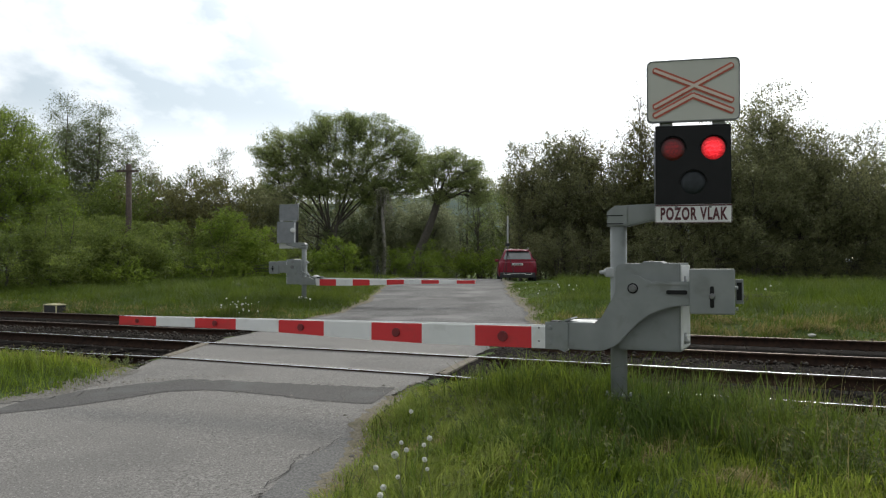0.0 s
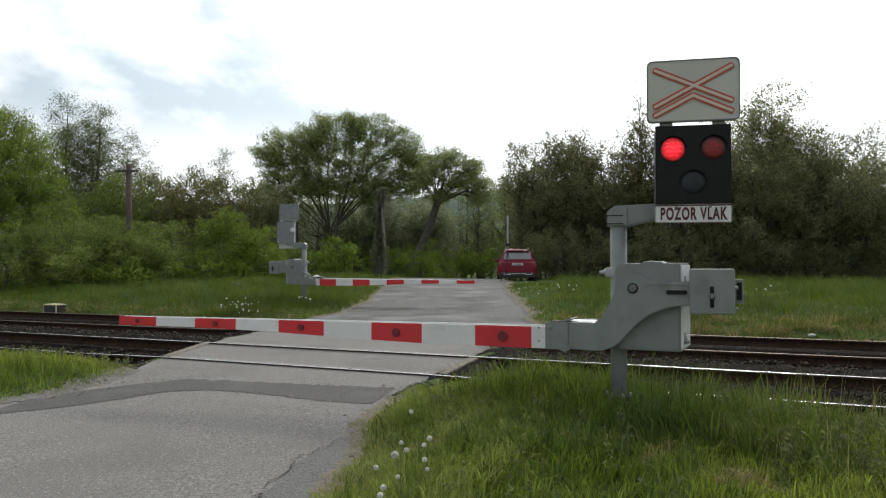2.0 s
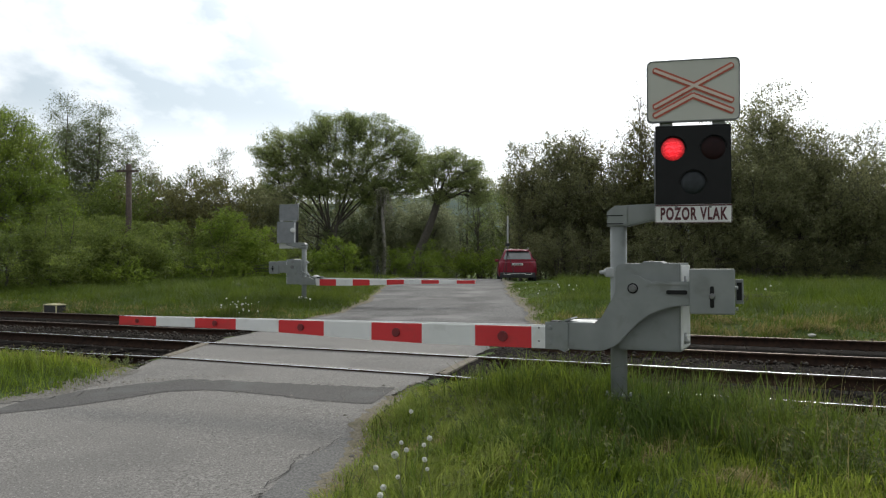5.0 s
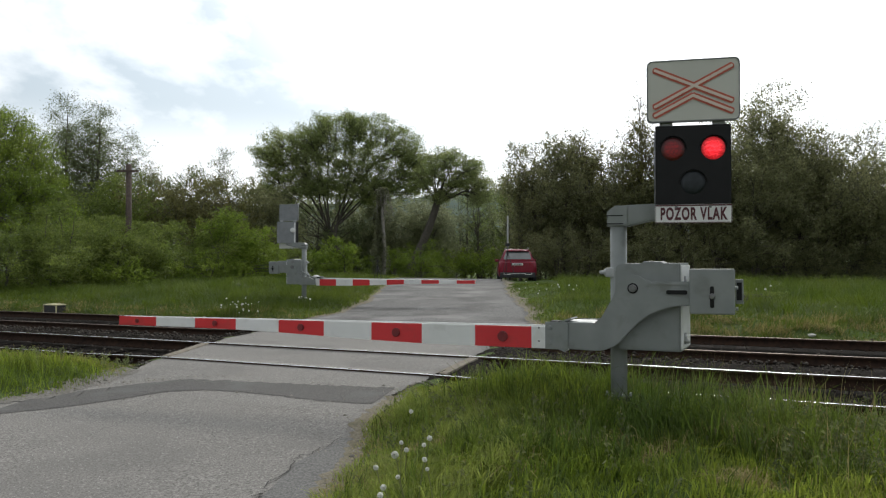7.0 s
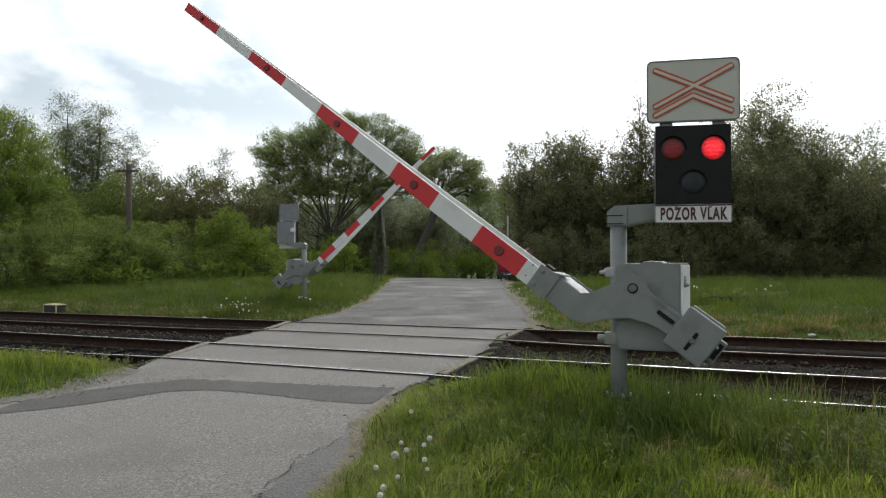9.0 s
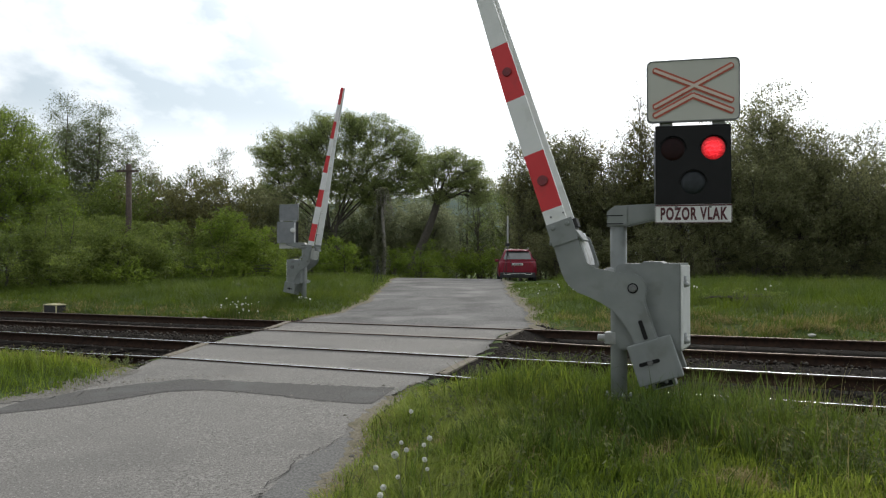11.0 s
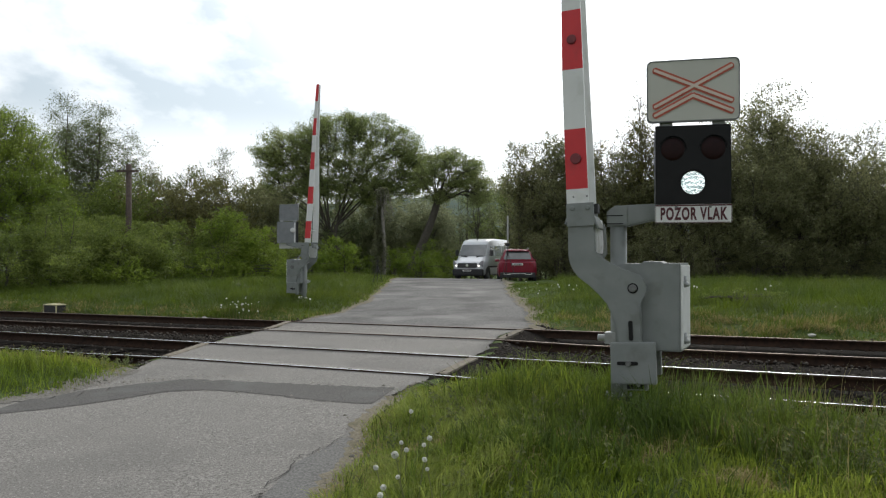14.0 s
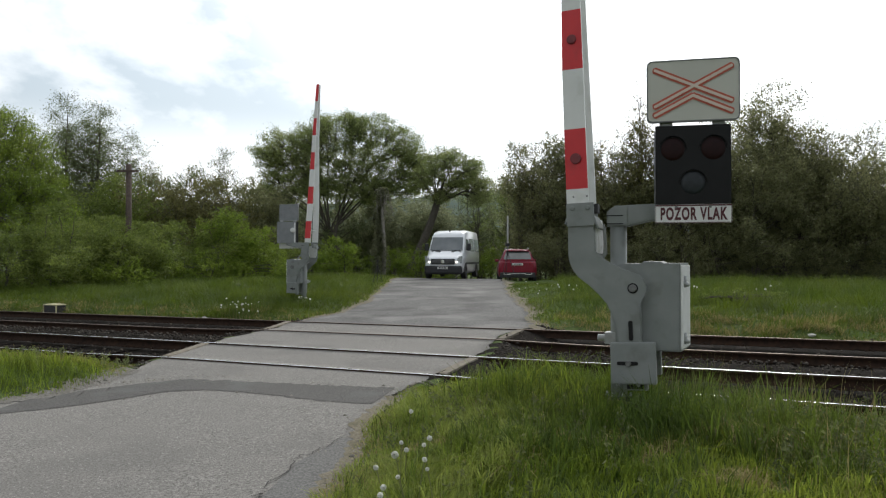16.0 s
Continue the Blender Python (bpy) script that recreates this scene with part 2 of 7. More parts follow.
    "hill": mat("wooded_hill", (0.075, 0.105, 0.085), (0.12, 0.155, 0.125), rough=0.95, scale=0.05, c3=(0.04, 0.06, 0.05), spots=0.6, spot_scale=0.02, spec=0.05),
    "rimdark": mat("rim_grey", (0.13, 0.135, 0.13), (0.19, 0.195, 0.19), rough=0.6, scale=12),
    "backgrey": mat("back_grey", (0.20, 0.21, 0.22), (0.25, 0.26, 0.27), rough=0.6, scale=7, c3=(0.16, 0.165, 0.165), spots=0.4, spot_scale=5),
    "crust": mat("pale_stone", (0.5, 0.49, 0.45), (0.62, 0.6, 0.55), rough=0.9, scale=9, bump=0.4),
}
# leaf_pale is lightened so that far trees carry haze in their colour
for key, c1, c2 in (("leaf_light", (0.13, 0.20, 0.022), (0.235, 0.30, 0.045)), ("leaf_mid", (0.115, 0.160, 0.030), (0.20, 0.245, 0.055)),
                    ("leaf_dark", (0.165, 0.172, 0.082), (0.255, 0.260, 0.120)), ("leaf_grey", (0.120, 0.150, 0.065), (0.185, 0.22, 0.095)),
                    ("leaf_brown", (0.115, 0.115, 0.040), (0.185, 0.175, 0.062)), ("leaf_willow", (0.190, 0.24, 0.080), (0.30, 0.34, 0.125)),
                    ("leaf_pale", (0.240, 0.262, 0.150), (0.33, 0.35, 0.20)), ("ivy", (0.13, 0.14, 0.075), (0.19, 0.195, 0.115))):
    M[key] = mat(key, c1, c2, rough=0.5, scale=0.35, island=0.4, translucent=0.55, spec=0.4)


# ---------------------------------------------------------------- mesh helpers
def thing(name, m=None, label="", category="", group="", kind=""):
    ob = new(name)
    ob.empty_display_size = 0.2
    if m is not None:
        ob.matrix_basis = m
    return tagged(ob, label, category, group, kind)


def to_mesh(name, bm, material):
    me = bpy.data.meshes.new(name)
    bm.normal_update()
    bm.to_mesh(me)
    bm.free()
    for mm in (material if isinstance(material, (list, tuple)) else [material]):
        me.materials.append(M[mm])
    return me


def part(name, bm, material, parent=None, label="", m=None):
    ob = new(name, bm if isinstance(bm, bpy.types.Mesh) else to_mesh(name, bm, material))
    ob.parent = parent
    if m is not None:
        ob.matrix_basis = m
    return tagged(ob, label)


def box(bm, x0, x1, y0, y1, z0, z1, bevel=0.0, m=None, mi=0):
    r = bmesh.ops.create_cube(bm, size=1)["verts"]
    for v in r:
        v.co = Vector(((x0 + x1) / 2 + v.co.x * (x1 - x0), (y0 + y1) / 2 + v.co.y * (y1 - y0), (z0 + z1) / 2 + v.co.z * (z1 - z0)))
        if m is not None:
            v.co = m @ v.co
    fs = {f for v in r for f in v.link_faces}
    for f in fs:
        f.material_index = mi
    if bevel:
        es = list({e for v in r for e in v.link_edges})
        bmesh.ops.bevel(bm, geom=es, offset=bevel, segments=2, affect="EDGES", profile=0.6)
    return bm


def cyl(bm, p0, p1, r0, r1=None, seg=16, mi=0, bevel=0.0):
    p0, p1 = Vector(p0), Vector(p1)
    q = (p1 - p0).to_track_quat("Z", "Y").to_matrix().to_4x4()
    m = Matrix.Translation((p0 + p1) / 2) @ q
    r = bmesh.ops.create_cone(bm, cap_ends=True, segments=seg, radius1=r0, radius2=r0 if r1 is None else r1, depth=(p1 - p0).length, matrix=m)
    fs = {f for v in r["verts"] for f in v.link_faces}
    for f in fs:
        f.material_index = mi
        f.smooth = len(f.verts) == 4
    if bevel:
        es = [e for e in {e for v in r["verts"] for e in v.link_edges} if any(len(f.verts) > 4 for f in e.link_faces)]
        bmesh.ops.bevel(bm, geom=es, offset=bevel, segments=2, affect="EDGES")
    return bm


def prism(bm, pts, y0, y1, bevel=0.0, mi=0):
    """A plate with the outline pts in x, z and its faces at y0 and y1."""
    a = [bm.verts.new((x, y0, z)) for x, z in pts]
    b = [bm.verts.new((x, y1, z)) for x, z in pts]
    n = len(pts)
    fs = [bm.faces.new(a), bm.faces.new(b[::-1])] + [bm.faces.new((a[i], b[i], b[(i + 1) % n], a[(i + 1) % n])) for i in range(n)]
    for f in fs:
        f.material_index = mi
    bmesh.ops.recalc_face_normals(bm, faces=fs)
    if bevel:
        es = list({e for f in fs[:2] for e in f.edges})
        bmesh.ops.bevel(bm, geom=es, offset=bevel, segments=2, affect="EDGES")
    return bm


def nb():
    return bmesh.new()


def rounded(x0, x1, z0, z1, r, k=4):
    pts = []
    for cx, cz, a0 in ((x1 - r, z1 - r, 0), (x0 + r, z1 - r, 90), (x0 + r, z0 + r, 180), (x1 - r, z0 + r, 270)):
        pts += [(cx + r * math.cos(radians(a0 + 90 * i / k)), cz + r * math.sin(radians(a0 + 90 * i / k))) for i in range(k + 1)]
    return pts


def mesh_np(name, verts, faces, material, mats=None):
    """A mesh from arrays; faces is n x 3 or n x 4."""
    me = bpy.data.meshes.new(name)
    verts, faces = np.asarray(verts, np.float32), np.asarray(faces, np.int32)
    k = faces.shape[1]
    me.vertices.add(len(verts))
    me.vertices.foreach_set("co", verts.ravel())
    me.loops.add(faces.size)
    me.loops.foreach_set("vertex_index", faces.ravel())
    me.polygons.add(len(faces))
    me.polygons.foreach_set("loop_start", np.arange(0, faces.size, k, dtype=np.int32))
    me.polygons.foreach_set("loop_total", np.full(len(faces), k, np.int32))
    for mm in (material if isinstance(material, (list, tuple)) else [material]):
        me.materials.append(M[mm])
    if mats is not None:
        me.polygons.foreach_set("material_index", np.asarray(mats, np.int32))
    me.update(calc_edges=True)
    me.validate()
    return me


rng = np.random.default_rng(7)
# ---------------------------------------------------------------- the lie of the land
# p runs across the tracks (away from the camera), q along them (to the left); the rails fall gently towards +q
DQ, DP = np.array((-0.906, 0.423)), np.array((0.423, 0.906))
RAILS = (8.0, 9.5, 12.0, 13.5)
FALL = 0.0078


def xy(p, q):
    return p * DP[0] + q * DQ[0], p * DP[1] + q * DQ[1]


def pq(x, y):
    return x * DP[0] + y * DP[1], x * DQ[0] + y * DQ[1]


def slope(q):
    return -FALL * np.clip(np.asarray(q, float) - 5.5, -60, 60)


def cant(p):
    """The far rail of each track lies a little higher than the near one."""
    return np.interp(p, [6.8, 8.0, 9.5, 10.75, 12.0, 13.5, 16.5], [0, 0, 0.03, 0.012, 0.0, 0.04, 0])


def sag(r, q):
    """Away from the crossing deck the near rail of each track has sunk."""
    out = np.clip((np.maximum(q - road_left(r), road_right(r) - q) + 0.2) / 2.0, 0, 1)
    return out * np.interp(r, [8.0, 9.5, 12.0, 13.5], [-0.026, 0.0, -0.042, 0.0])


def base(p, q):
    """Height of the road and of the ground's general lie."""
    p = np.asarray(p, float)
    far = np.interp(p, [14.0, 16, 18.5, 22, 30, 33.3, 35.2, 39.2, 44.5, 54, 70, 100, 140, 400], [0.0, 0.07, 0.18, 0.25, 0.35, 0.39, 0.36, 0.17, -0.12, -0.5, -0.9, -0.9, 1, 1])
    w = np.interp(p, [13, 25], [1, 0])
    return slope(q) * w + far + cant(p)


LEFT_P = [-6, 2.0, 4.75, 5.4, 6.35, 7.0, 7.95, 9.5, 12.0, 13.3, 15.9, 18.7, 25.9, 32.3, 36, 41.2, 45.7, 51.3, 57.6, 67.4]
LEFT_Q = [5.9, 6.6, 7.05, 7.08, 7.35, 7.62, 8.2, 8.8, 9.6, 9.95, 10.3, 11.2, 14.7, 17.9, 19.4, 20.8, 20.8, 18.5, 16.6, 12.5]
RIGHT_P = [-6, 2.0, 3.66, 5.07, 6.15, 7.3, 8.25, 9.5, 12.0, 13.3, 14.2, 16.9, 23, 31.1, 36, 41.2, 45.7, 51.3, 57.6, 67.4]
RIGHT_Q = [1.15, 2.03, 2.55, 3.10, 3.50, 3.86, 3.88, 3.95, 4.6, 4.75, 4.6, 5.6, 8.3, 11.4, 13.5, 15.4, 15.2, 12.5, 11.0, 6.8]


def wobble(a, s=1.0, seed=0.0):
    a = np.asarray(a, float) + seed
    return s * (0.5 * np.sin(1.9 * a) + 0.3 * np.sin(4.3 * a + 1) + 0.2 * np.sin(9.7 * a + 2))


def road_left(p):
    return np.interp(p, LEFT_P, LEFT_Q) + wobble(p, 0.10)


def road_right(p):
    return np.interp(p, RIGHT_P, RIGHT_Q) + wobble(p, 0.09, 5)


def ground_z(x, y):
    x, y = np.asarray(x, float), np.asarray(y, float)
    p, q = pq(x, y)
    z = base(p, q)
    d = np.maximum(q - road_left(p), road_right(p) - q)          # distance outside the road
    side = np.clip((d - 0.05) / 0.8, 0, 1)
    z = z + np.interp(d, [-0.25, -0.08, -0.01, 0.03, 0.5], [-0.13, -0.05, -0.013, -0.006, -0.02])
    # verges stand a little above the road; the track bed lies lower
    verge = np.interp(p, [-20, 3, 6.3, 7.05, 7.45, 14.2, 15.0, 17.5, 24, 30, 40], [0.10, 0.14, 0.17, 0.06, -0.20, -0.20, 0.0, 0.16, 0.12, 0.01, 0.0])
    z = z + side * verge
    bumps = 0.05 * (np.sin(1.3 * x + 0.4 * y) * np.sin(0.9 * y + 1.1)) + 0.03 * np.sin(3.1 * x + 1.7) * np.sin(2.7 * y)
    z = z - 0.12 * np.exp(-((x - 3.9) / 1.5) ** 2 - ((y - 37) / 5) ** 2) * side
    off = np.interp(p, [6.2, 7.2, 14.3, 15.5], [1, 0, 0, 1])
    z = z + side * bumps * off
    # rising ground far away
    r = np.hypot(x, y)
    return z + np.interp(r, [90, 160, 500, 1500], [0, 3, 10, 14])


def build_ground():
    def axis(lo, hi, fine_lo, fine_hi, step, grow=1.22):
        a = list(np.arange(fine_lo, fine_hi, step))
        s, v = step, a[-1]
        while v < hi:
            s *= grow
            v += s
            a.append(v)
        s, v = step, a[0]
        while v > lo:
            s *= grow
            v -= s
            a.insert(0, v)
        return np.array(a)
    gp, gq = axis(-1500, 1500, -3, 45, 0.22), axis(-1500, 1500, -14, 26, 0.25)
    P, Q = np.meshgrid(gp, gq, indexing="ij")
    X, Y = xy(P, Q)
    V = np.stack([X, Y, ground_z(X, Y)], -1).reshape(-1, 3)
    n, k = P.shape
    i = (np.arange(n - 1)[:, None] * k + np.arange(k - 1)).ravel()
    F = np.stack([i, i + 1, i + k + 1, i + k], -1)[:, ::-1]
    ob = new("ground", mesh_np("ground", V, F, "soil"))
    for f in ob.data.polygons:
        f.use_smooth = True
    tagged(ob, "earth verge with grass, weeds and bare soil", "ground", kind="structure")


def sheet(name, plines, ql, qr, nq, dz, material, thick=0.09):
    """A slab that follows the road between two edges; plines are its cross lines."""
    pl = np.asarray(plines, float)
    rows = []
    for p in pl:
        q = np.linspace(ql(p), qr(p), nq)
        x, y = xy(p, q)
        z = base(p, q) + dz(p, q)
        rows.append(np.stack([x, y, z], -1))
    top = np.array(rows)
    bot = top.copy()
    bot[..., 2] -= thick
    n, k = top.shape[:2]
    V = np.concatenate([top.reshape(-1, 3), bot.reshape(-1, 3)])
    i = (np.arange(n - 1)[:, None] * k + np.arange(k - 1)).ravel()
    F = [np.stack([i, i + k, i + k + 1, i + 1], -1)[:, ::-1]]
    rim = [*range(k), *[r * k + k - 1 for r in range(1, n)], *[(n - 1) * k + c for c in range(k - 2, -1, -1)], *[r * k for r in range(n - 2, 0, -1)]]
    o = n * k
    F.append(np.array([(rim[j], rim[(j + 1) % len(rim)], rim[(j + 1) % len(rim)] + o, rim[j] + o) for j in range(len(rim))]))
    return mesh_np(name, V, np.concatenate(F), material)


def dip(p, q):
    """Shallow ruts and hollows of the road."""
    return 0.012 * np.sin(0.9 * p + 0.7 * q) + 0.008 * np.sin(2.3 * p - 1.1 * q)


def build_road():
    groove = 0.05
    cuts = [(-6, RAILS[0] - 0.075), (RAILS[0] + 0.04 + groove, RAILS[1] - 0.04 - groove), (RAILS[1] + 0.06, RAILS[2] - 0.06),
            (RAILS[2] + 0.04 + groove, RAILS[3] - 0.04 - groove), (RAILS[3] + 0.06, 67)]
    road = thing("road", None, "cracked grey asphalt lane across the railway", "road", kind="structure")
    for a, b in cuts:
        flat = 0 if b - a < 4 else 1
        if flat:
            lines = np.arange(a, min(b, 40), 0.15) if a < 0 else np.concatenate([np.arange(a, 40, 0.22), np.arange(40, b, 0.8)])
            lines = np.append(lines, b)
        else:
            lines = np.linspace(a, b, 7)
        inside = (lambda p, q: dip(p, q) * np.interp(p, [6.0, 7.6, 13.9, 15.5], [1, 0, 0, 1]) - np.interp(p, [7.3, 7.9, 13.6, 14.3], [0.008, 0.011, 0.011, 0.008]))
        part("slab", sheet("slab", lines, road_left, road_right, 24, inside, "asphalt" if a < 13 else "asphalt_old", 0.16), None, road)
    # the newer dark tar strip before the rails
    tar_lines = np.linspace(0, 1, 9)
    near_side = np.array([(4.2, 6.6), (4.83, 6.3), (5.35, 6.15), (5.86, 6.0), (6.11, 5.63), (6.13, 4.83), (6.05, 4.19), (6.12, 3.62)])
    far_side = np.array([(5.0, 7.0), (5.6, 6.98), (6.0, 6.8), (6.62, 6.46), (6.80, 5.44), (6.88, 4.9), (6.94, 4.52), (7.05, 3.86)])
    tt = np.linspace(0, 7, 90)
    lo = np.stack([np.interp(tt, range(8), near_side[:, c]) for c in (0, 1)], -1)
    hi = np.stack([np.interp(tt, range(8), far_side[:, c]) for c in (0, 1)], -1)
    lo[:, 0] += rng.normal(0, 0.02, 90)
    hi[:, 0] += rng.normal(0, 0.035, 90)
    V, F, qs = [], [], tt
    for (p0, q0), (p1, q1) in zip(lo, hi):
        for t in tar_lines:
            p, q = p0 + (p1 - p0) * t, q0 + (q1 - q0) * t
            x, y = xy(p, q)
            V.append((x, y, float(base(p, q) + dip(p, q) * np.interp(p, [6.0, 7.6], [1, 0]) - 0.008 + 0.0045)))
    k = len(tar_lines)
    for j in range(len(qs) - 1):
        for t in range(k - 1):
            F.append((j * k + t, (j + 1) * k + t, (j + 1) * k + t + 1, j * k + t + 1))
    part("tar_patch", mesh_np("tar_patch", V, F, "tar"), None, road, "darker strip of newer asphalt")
    # cracks filled with dark dirt, and worn patches further on
    def crack(name, pts, w):
        V, F = [], []
        fine = []
        for (pa, qa), (pb, qb) in zip(pts, pts[1:]):
            for t in np.linspace(0, 1, 7, endpoint=False):
                fine.append((pa + (pb - pa) * t + random.gauss(0, 0.02), qa + (qb - qa) * t + random.gauss(0, 0.02)))
        for j, (p, q) in enumerate(fine):
            a, b = fine[max(j - 1, 0)], fine[min(j + 1, len(fine) - 1)]
            dp, dq = b[0] - a[0], b[1] - a[1]
            ln = math.hypot(dp, dq) or 1
            ww = w * random.uniform(0.4, 1.3)
            for s in (-1, 1):
                pp, qq = p - s * dq / ln * ww, q + s * dp / ln * ww
                x, y = xy(pp, qq)
                V.append((x, y, float(base(pp, qq) + dip(pp, qq) * np.interp(pp, [6.0, 7.6, 13.9, 15.5], [1, 0, 0, 1]) + 0.002)))
        for j in range(len(fine) - 1):
            F.append((2 * j, 2 * j + 1, 2 * j + 3, 2 * j + 2))
        part(name, mesh_np(name, V, F, "crack"), None, road)
    crack("crack", CRACK, 0.0045)
    crack("crack", [(2.2, 4.6), (3.1, 5.0), (4.2, 5.05), (5.2, 5.4)], 0.002)
    crack("crack", [(5.6, 3.9), (5.5, 4.7), (5.75, 5.6), (5.6, 6.6)], 0.002)
    # darker sunken strip between the crack and the verge
    pl = np.linspace(3.0, 4.85, 30)
    qa, qb = np.interp(pl, [c[0] for c in CRACK], [c[1] for c in CRACK]) - 0.02, road_right(pl) + 0.0 + rng.random(30) * 0.03
    V = []
    for p, q0, q1 in zip(pl, qa, np.minimum(qa - 0.02, qb)):
        for t in np.linspace(0, 1, 6):
            q = q0 + (q1 - q0) * t
            V.append((*xy(p, q), float(base(p, q) + dip(p, q) - 0.0045)))
    F = [(j * 6 + t, (j + 1) * 6 + t, (j + 1) * 6 + t + 1, j * 6 + t + 1) for j in range(29) for t in range(5)]
    part("repair_patch", mesh_np("repair_patch", V, F, "worn"), None, road, "crumbled gravelly asphalt along the verge")
    # sandy shoulders that run out under the grass
    for edge, sgn, p0, p1, wide in ((road_right, -1, 2.2, 6.6, 0.22), (road_right, -1, 13.9, 34, 0.42), (road_left, 1, 4.0, 7.0, 0.30), (road_left, 1, 13.9, 34, 0.40)):
        pl = np.arange(p0, p1, 0.06 if p1 < 10 else 0.15)
        r = np.random.default_rng(int(10 * p0) + sgn)
        outer = wide * (0.65 + 0.35 * np.sin(1.7 * pl) * np.sin(0.6 * pl + 1)) * r.uniform(0.75, 1.25, len(pl))
        inner = -0.09 * r.uniform(0.2, 1.2, len(pl)) * (1.5 if p1 > 10 else 1)
        V = []
        for p, o, i in zip(pl, outer, inner):
            for t in np.linspace(0, 1, 6):
                q = float(edge(p)) + sgn * (i + (o - i) * t)
                x, y = xy(p, q)
                inside = float(base(p, q) + dip(p, q) * np.interp(p, [6.0, 7.6, 13.9, 15.5], [1, 0, 0, 1]) - np.interp(p, [7.3, 7.9, 13.6, 14.3], [0.008, 0.011, 0.011, 0.008])) + 0.005
                V.append((x, y, max(float(ground_z(x, y)) + 0.008, inside if i + (o - i) * t < 0.02 else -9)))
        F = [(j * 6 + t, (j + 1) * 6 + t, (j + 1) * 6 + t + 1, j * 6 + t + 1)[::sgn] for j in range(len(pl) - 1) for t in range(5)]
        part("shoulder", mesh_np("shoulder", V, F, "grey_grit" if sgn > 0 and p1 < 10 else "sand"), None, road, "sandy grit shoulder along the road edge")
    # cracks and mended seams on the far side
    for k, (p0, q0, n, w) in enumerate(((19.0, 9.0, 5, 0.012), (22.5, 10.4, 6, 0.02), (24.5, 12.6, 5, 0.025), (26.0, 10.6, 6, 0.03), (28.0, 13.5, 6, 0.03), (29.5, 12.2, 6, 0.035), (31.0, 15.2, 5, 0.035), (32.0, 13.4, 6, 0.04),
                                        (16.5, 7.4, 5, 0.008), (14.8, 6.4, 6, 0.006), (11.0, 6.2, 5, 0.005), (10.6, 7.6, 5, 0.005))):
        r = random.Random(k + 5)
        pts, a = [(p0, q0)], r.uniform(-0.5, 0.5) + (math.pi if k % 2 else 0)
        for _ in range(n):
            a += r.uniform(-0.8, 0.8)
            pts.append((pts[-1][0] + 0.35 * math.sin(a), pts[-1][1] + 0.45 * math.cos(a)))
        crack("crack", pts, w)


M["sand"] = mat("sandy_grit", (0.11, 0.097, 0.070), (0.25, 0.22, 0.165), rough=0.95, scale=45, detail=7, bump=0.9, bump_scale=60, c3=(0.11, 0.10, 0.055), spots=0.6, spot_scale=2.5, spec=0.15)
M["grey_grit"] = mat("grey_grit", (0.09, 0.085, 0.075), (0.25, 0.235, 0.21), rough=0.95, scale=50, detail=7, bump=0.9, bump_scale=60, c3=(0.10, 0.095, 0.07), spots=0.6, spot_scale=2.5, spec=0.15)
M["crack"] = mat("crack_dirt", (0.035, 0.032, 0.03), (0.06, 0.055, 0.05), rough=0.95, scale=40)
M["worn"] = mat("worn_asphalt", (0.08, 0.078, 0.074), (0.21, 0.203, 0.193), rough=0.85, scale=60, detail=8, bump=0.5, spec=0.2)


CRACK = [(2.6, 2.6), (3.45, 2.86), (3.6, 2.88), (4.17, 3.09), (4.52, 3.10), (4.93, 3.16)]


def rail_profile():
    return [(-0.0625, -0.15), (0.0625, -0.15), (0.0625, -0.138), (0.012, -0.12), (0.008, -0.045), (0.034, -0.034), (0.036, -0.010), (0.027, -0.002), (0.025, 0.0),
            (-0.025, 0.0), (-0.027, -0.002), (-0.036, -0.008), (-0.034, -0.034), (-0.008, -0.045), (-0.012, -0.12), (-0.0625, -0.138)]


def build_tracks():
    prof = rail_profile()
    qs = np.concatenate([np.arange(-70, -10, 4.0), np.arange(-10, 30, 1.0), np.arange(30, 110, 4.0)])
    for t, (ra, rb) in enumerate(((8.0, 9.5), (12.0, 13.5))):
        track = thing("railway_track", None, ("main line track with polished rails and timber sleepers", "rusty siding track with dull rails and timber sleepers")[t],
                      "railway track", "tracks", "structure")
        for r in (ra, rb):
            V, F, mi = [], [], []
            k = len(prof)
            for q in qs:
                for dp, dz in prof:
                    x, y = xy(r + dp, q)
                    V.append((x, y, float(slope(q) + cant(r) + sag(r, q)) + dz + 0.004))
            for j in range(len(qs) - 1):
                for c in range(k):
                    F.append((j * k + c, j * k + (c + 1) % k, (j + 1) * k + (c + 1) % k, (j + 1) * k + c))
                    mi.append(1 if c == 8 else 2 if c in (7, 9) else 0)
            part("rail", mesh_np("rail", V, F, ["rail_side", ("rail_top", "rail_dull")[t], "rail_dull"], mi), None, track)
        shared = None
        pc = (ra + rb) / 2
        for q in np.arange(-26, 40, 0.62):
            lo, hi = road_right(pc) - 0.1, road_left(pc) + 0.1
            if lo < q < hi:
                continue
            if shared is None:
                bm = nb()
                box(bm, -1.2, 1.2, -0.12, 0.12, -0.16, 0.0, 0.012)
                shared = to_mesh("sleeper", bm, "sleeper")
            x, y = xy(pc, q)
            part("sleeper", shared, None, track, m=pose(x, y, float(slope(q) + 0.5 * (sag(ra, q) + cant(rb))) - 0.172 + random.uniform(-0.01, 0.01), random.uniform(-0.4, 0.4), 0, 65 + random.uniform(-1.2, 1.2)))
            if -6 < q < 16:
                for r in (ra, rb):
                    bm = nb() if "clip" not in M_CACHE else None
                    if bm:
                        box(bm, -0.085, 0.085, -0.06, 0.06, 0, 0.018, 0.003)
                        for sx in (-0.07, 0.07):
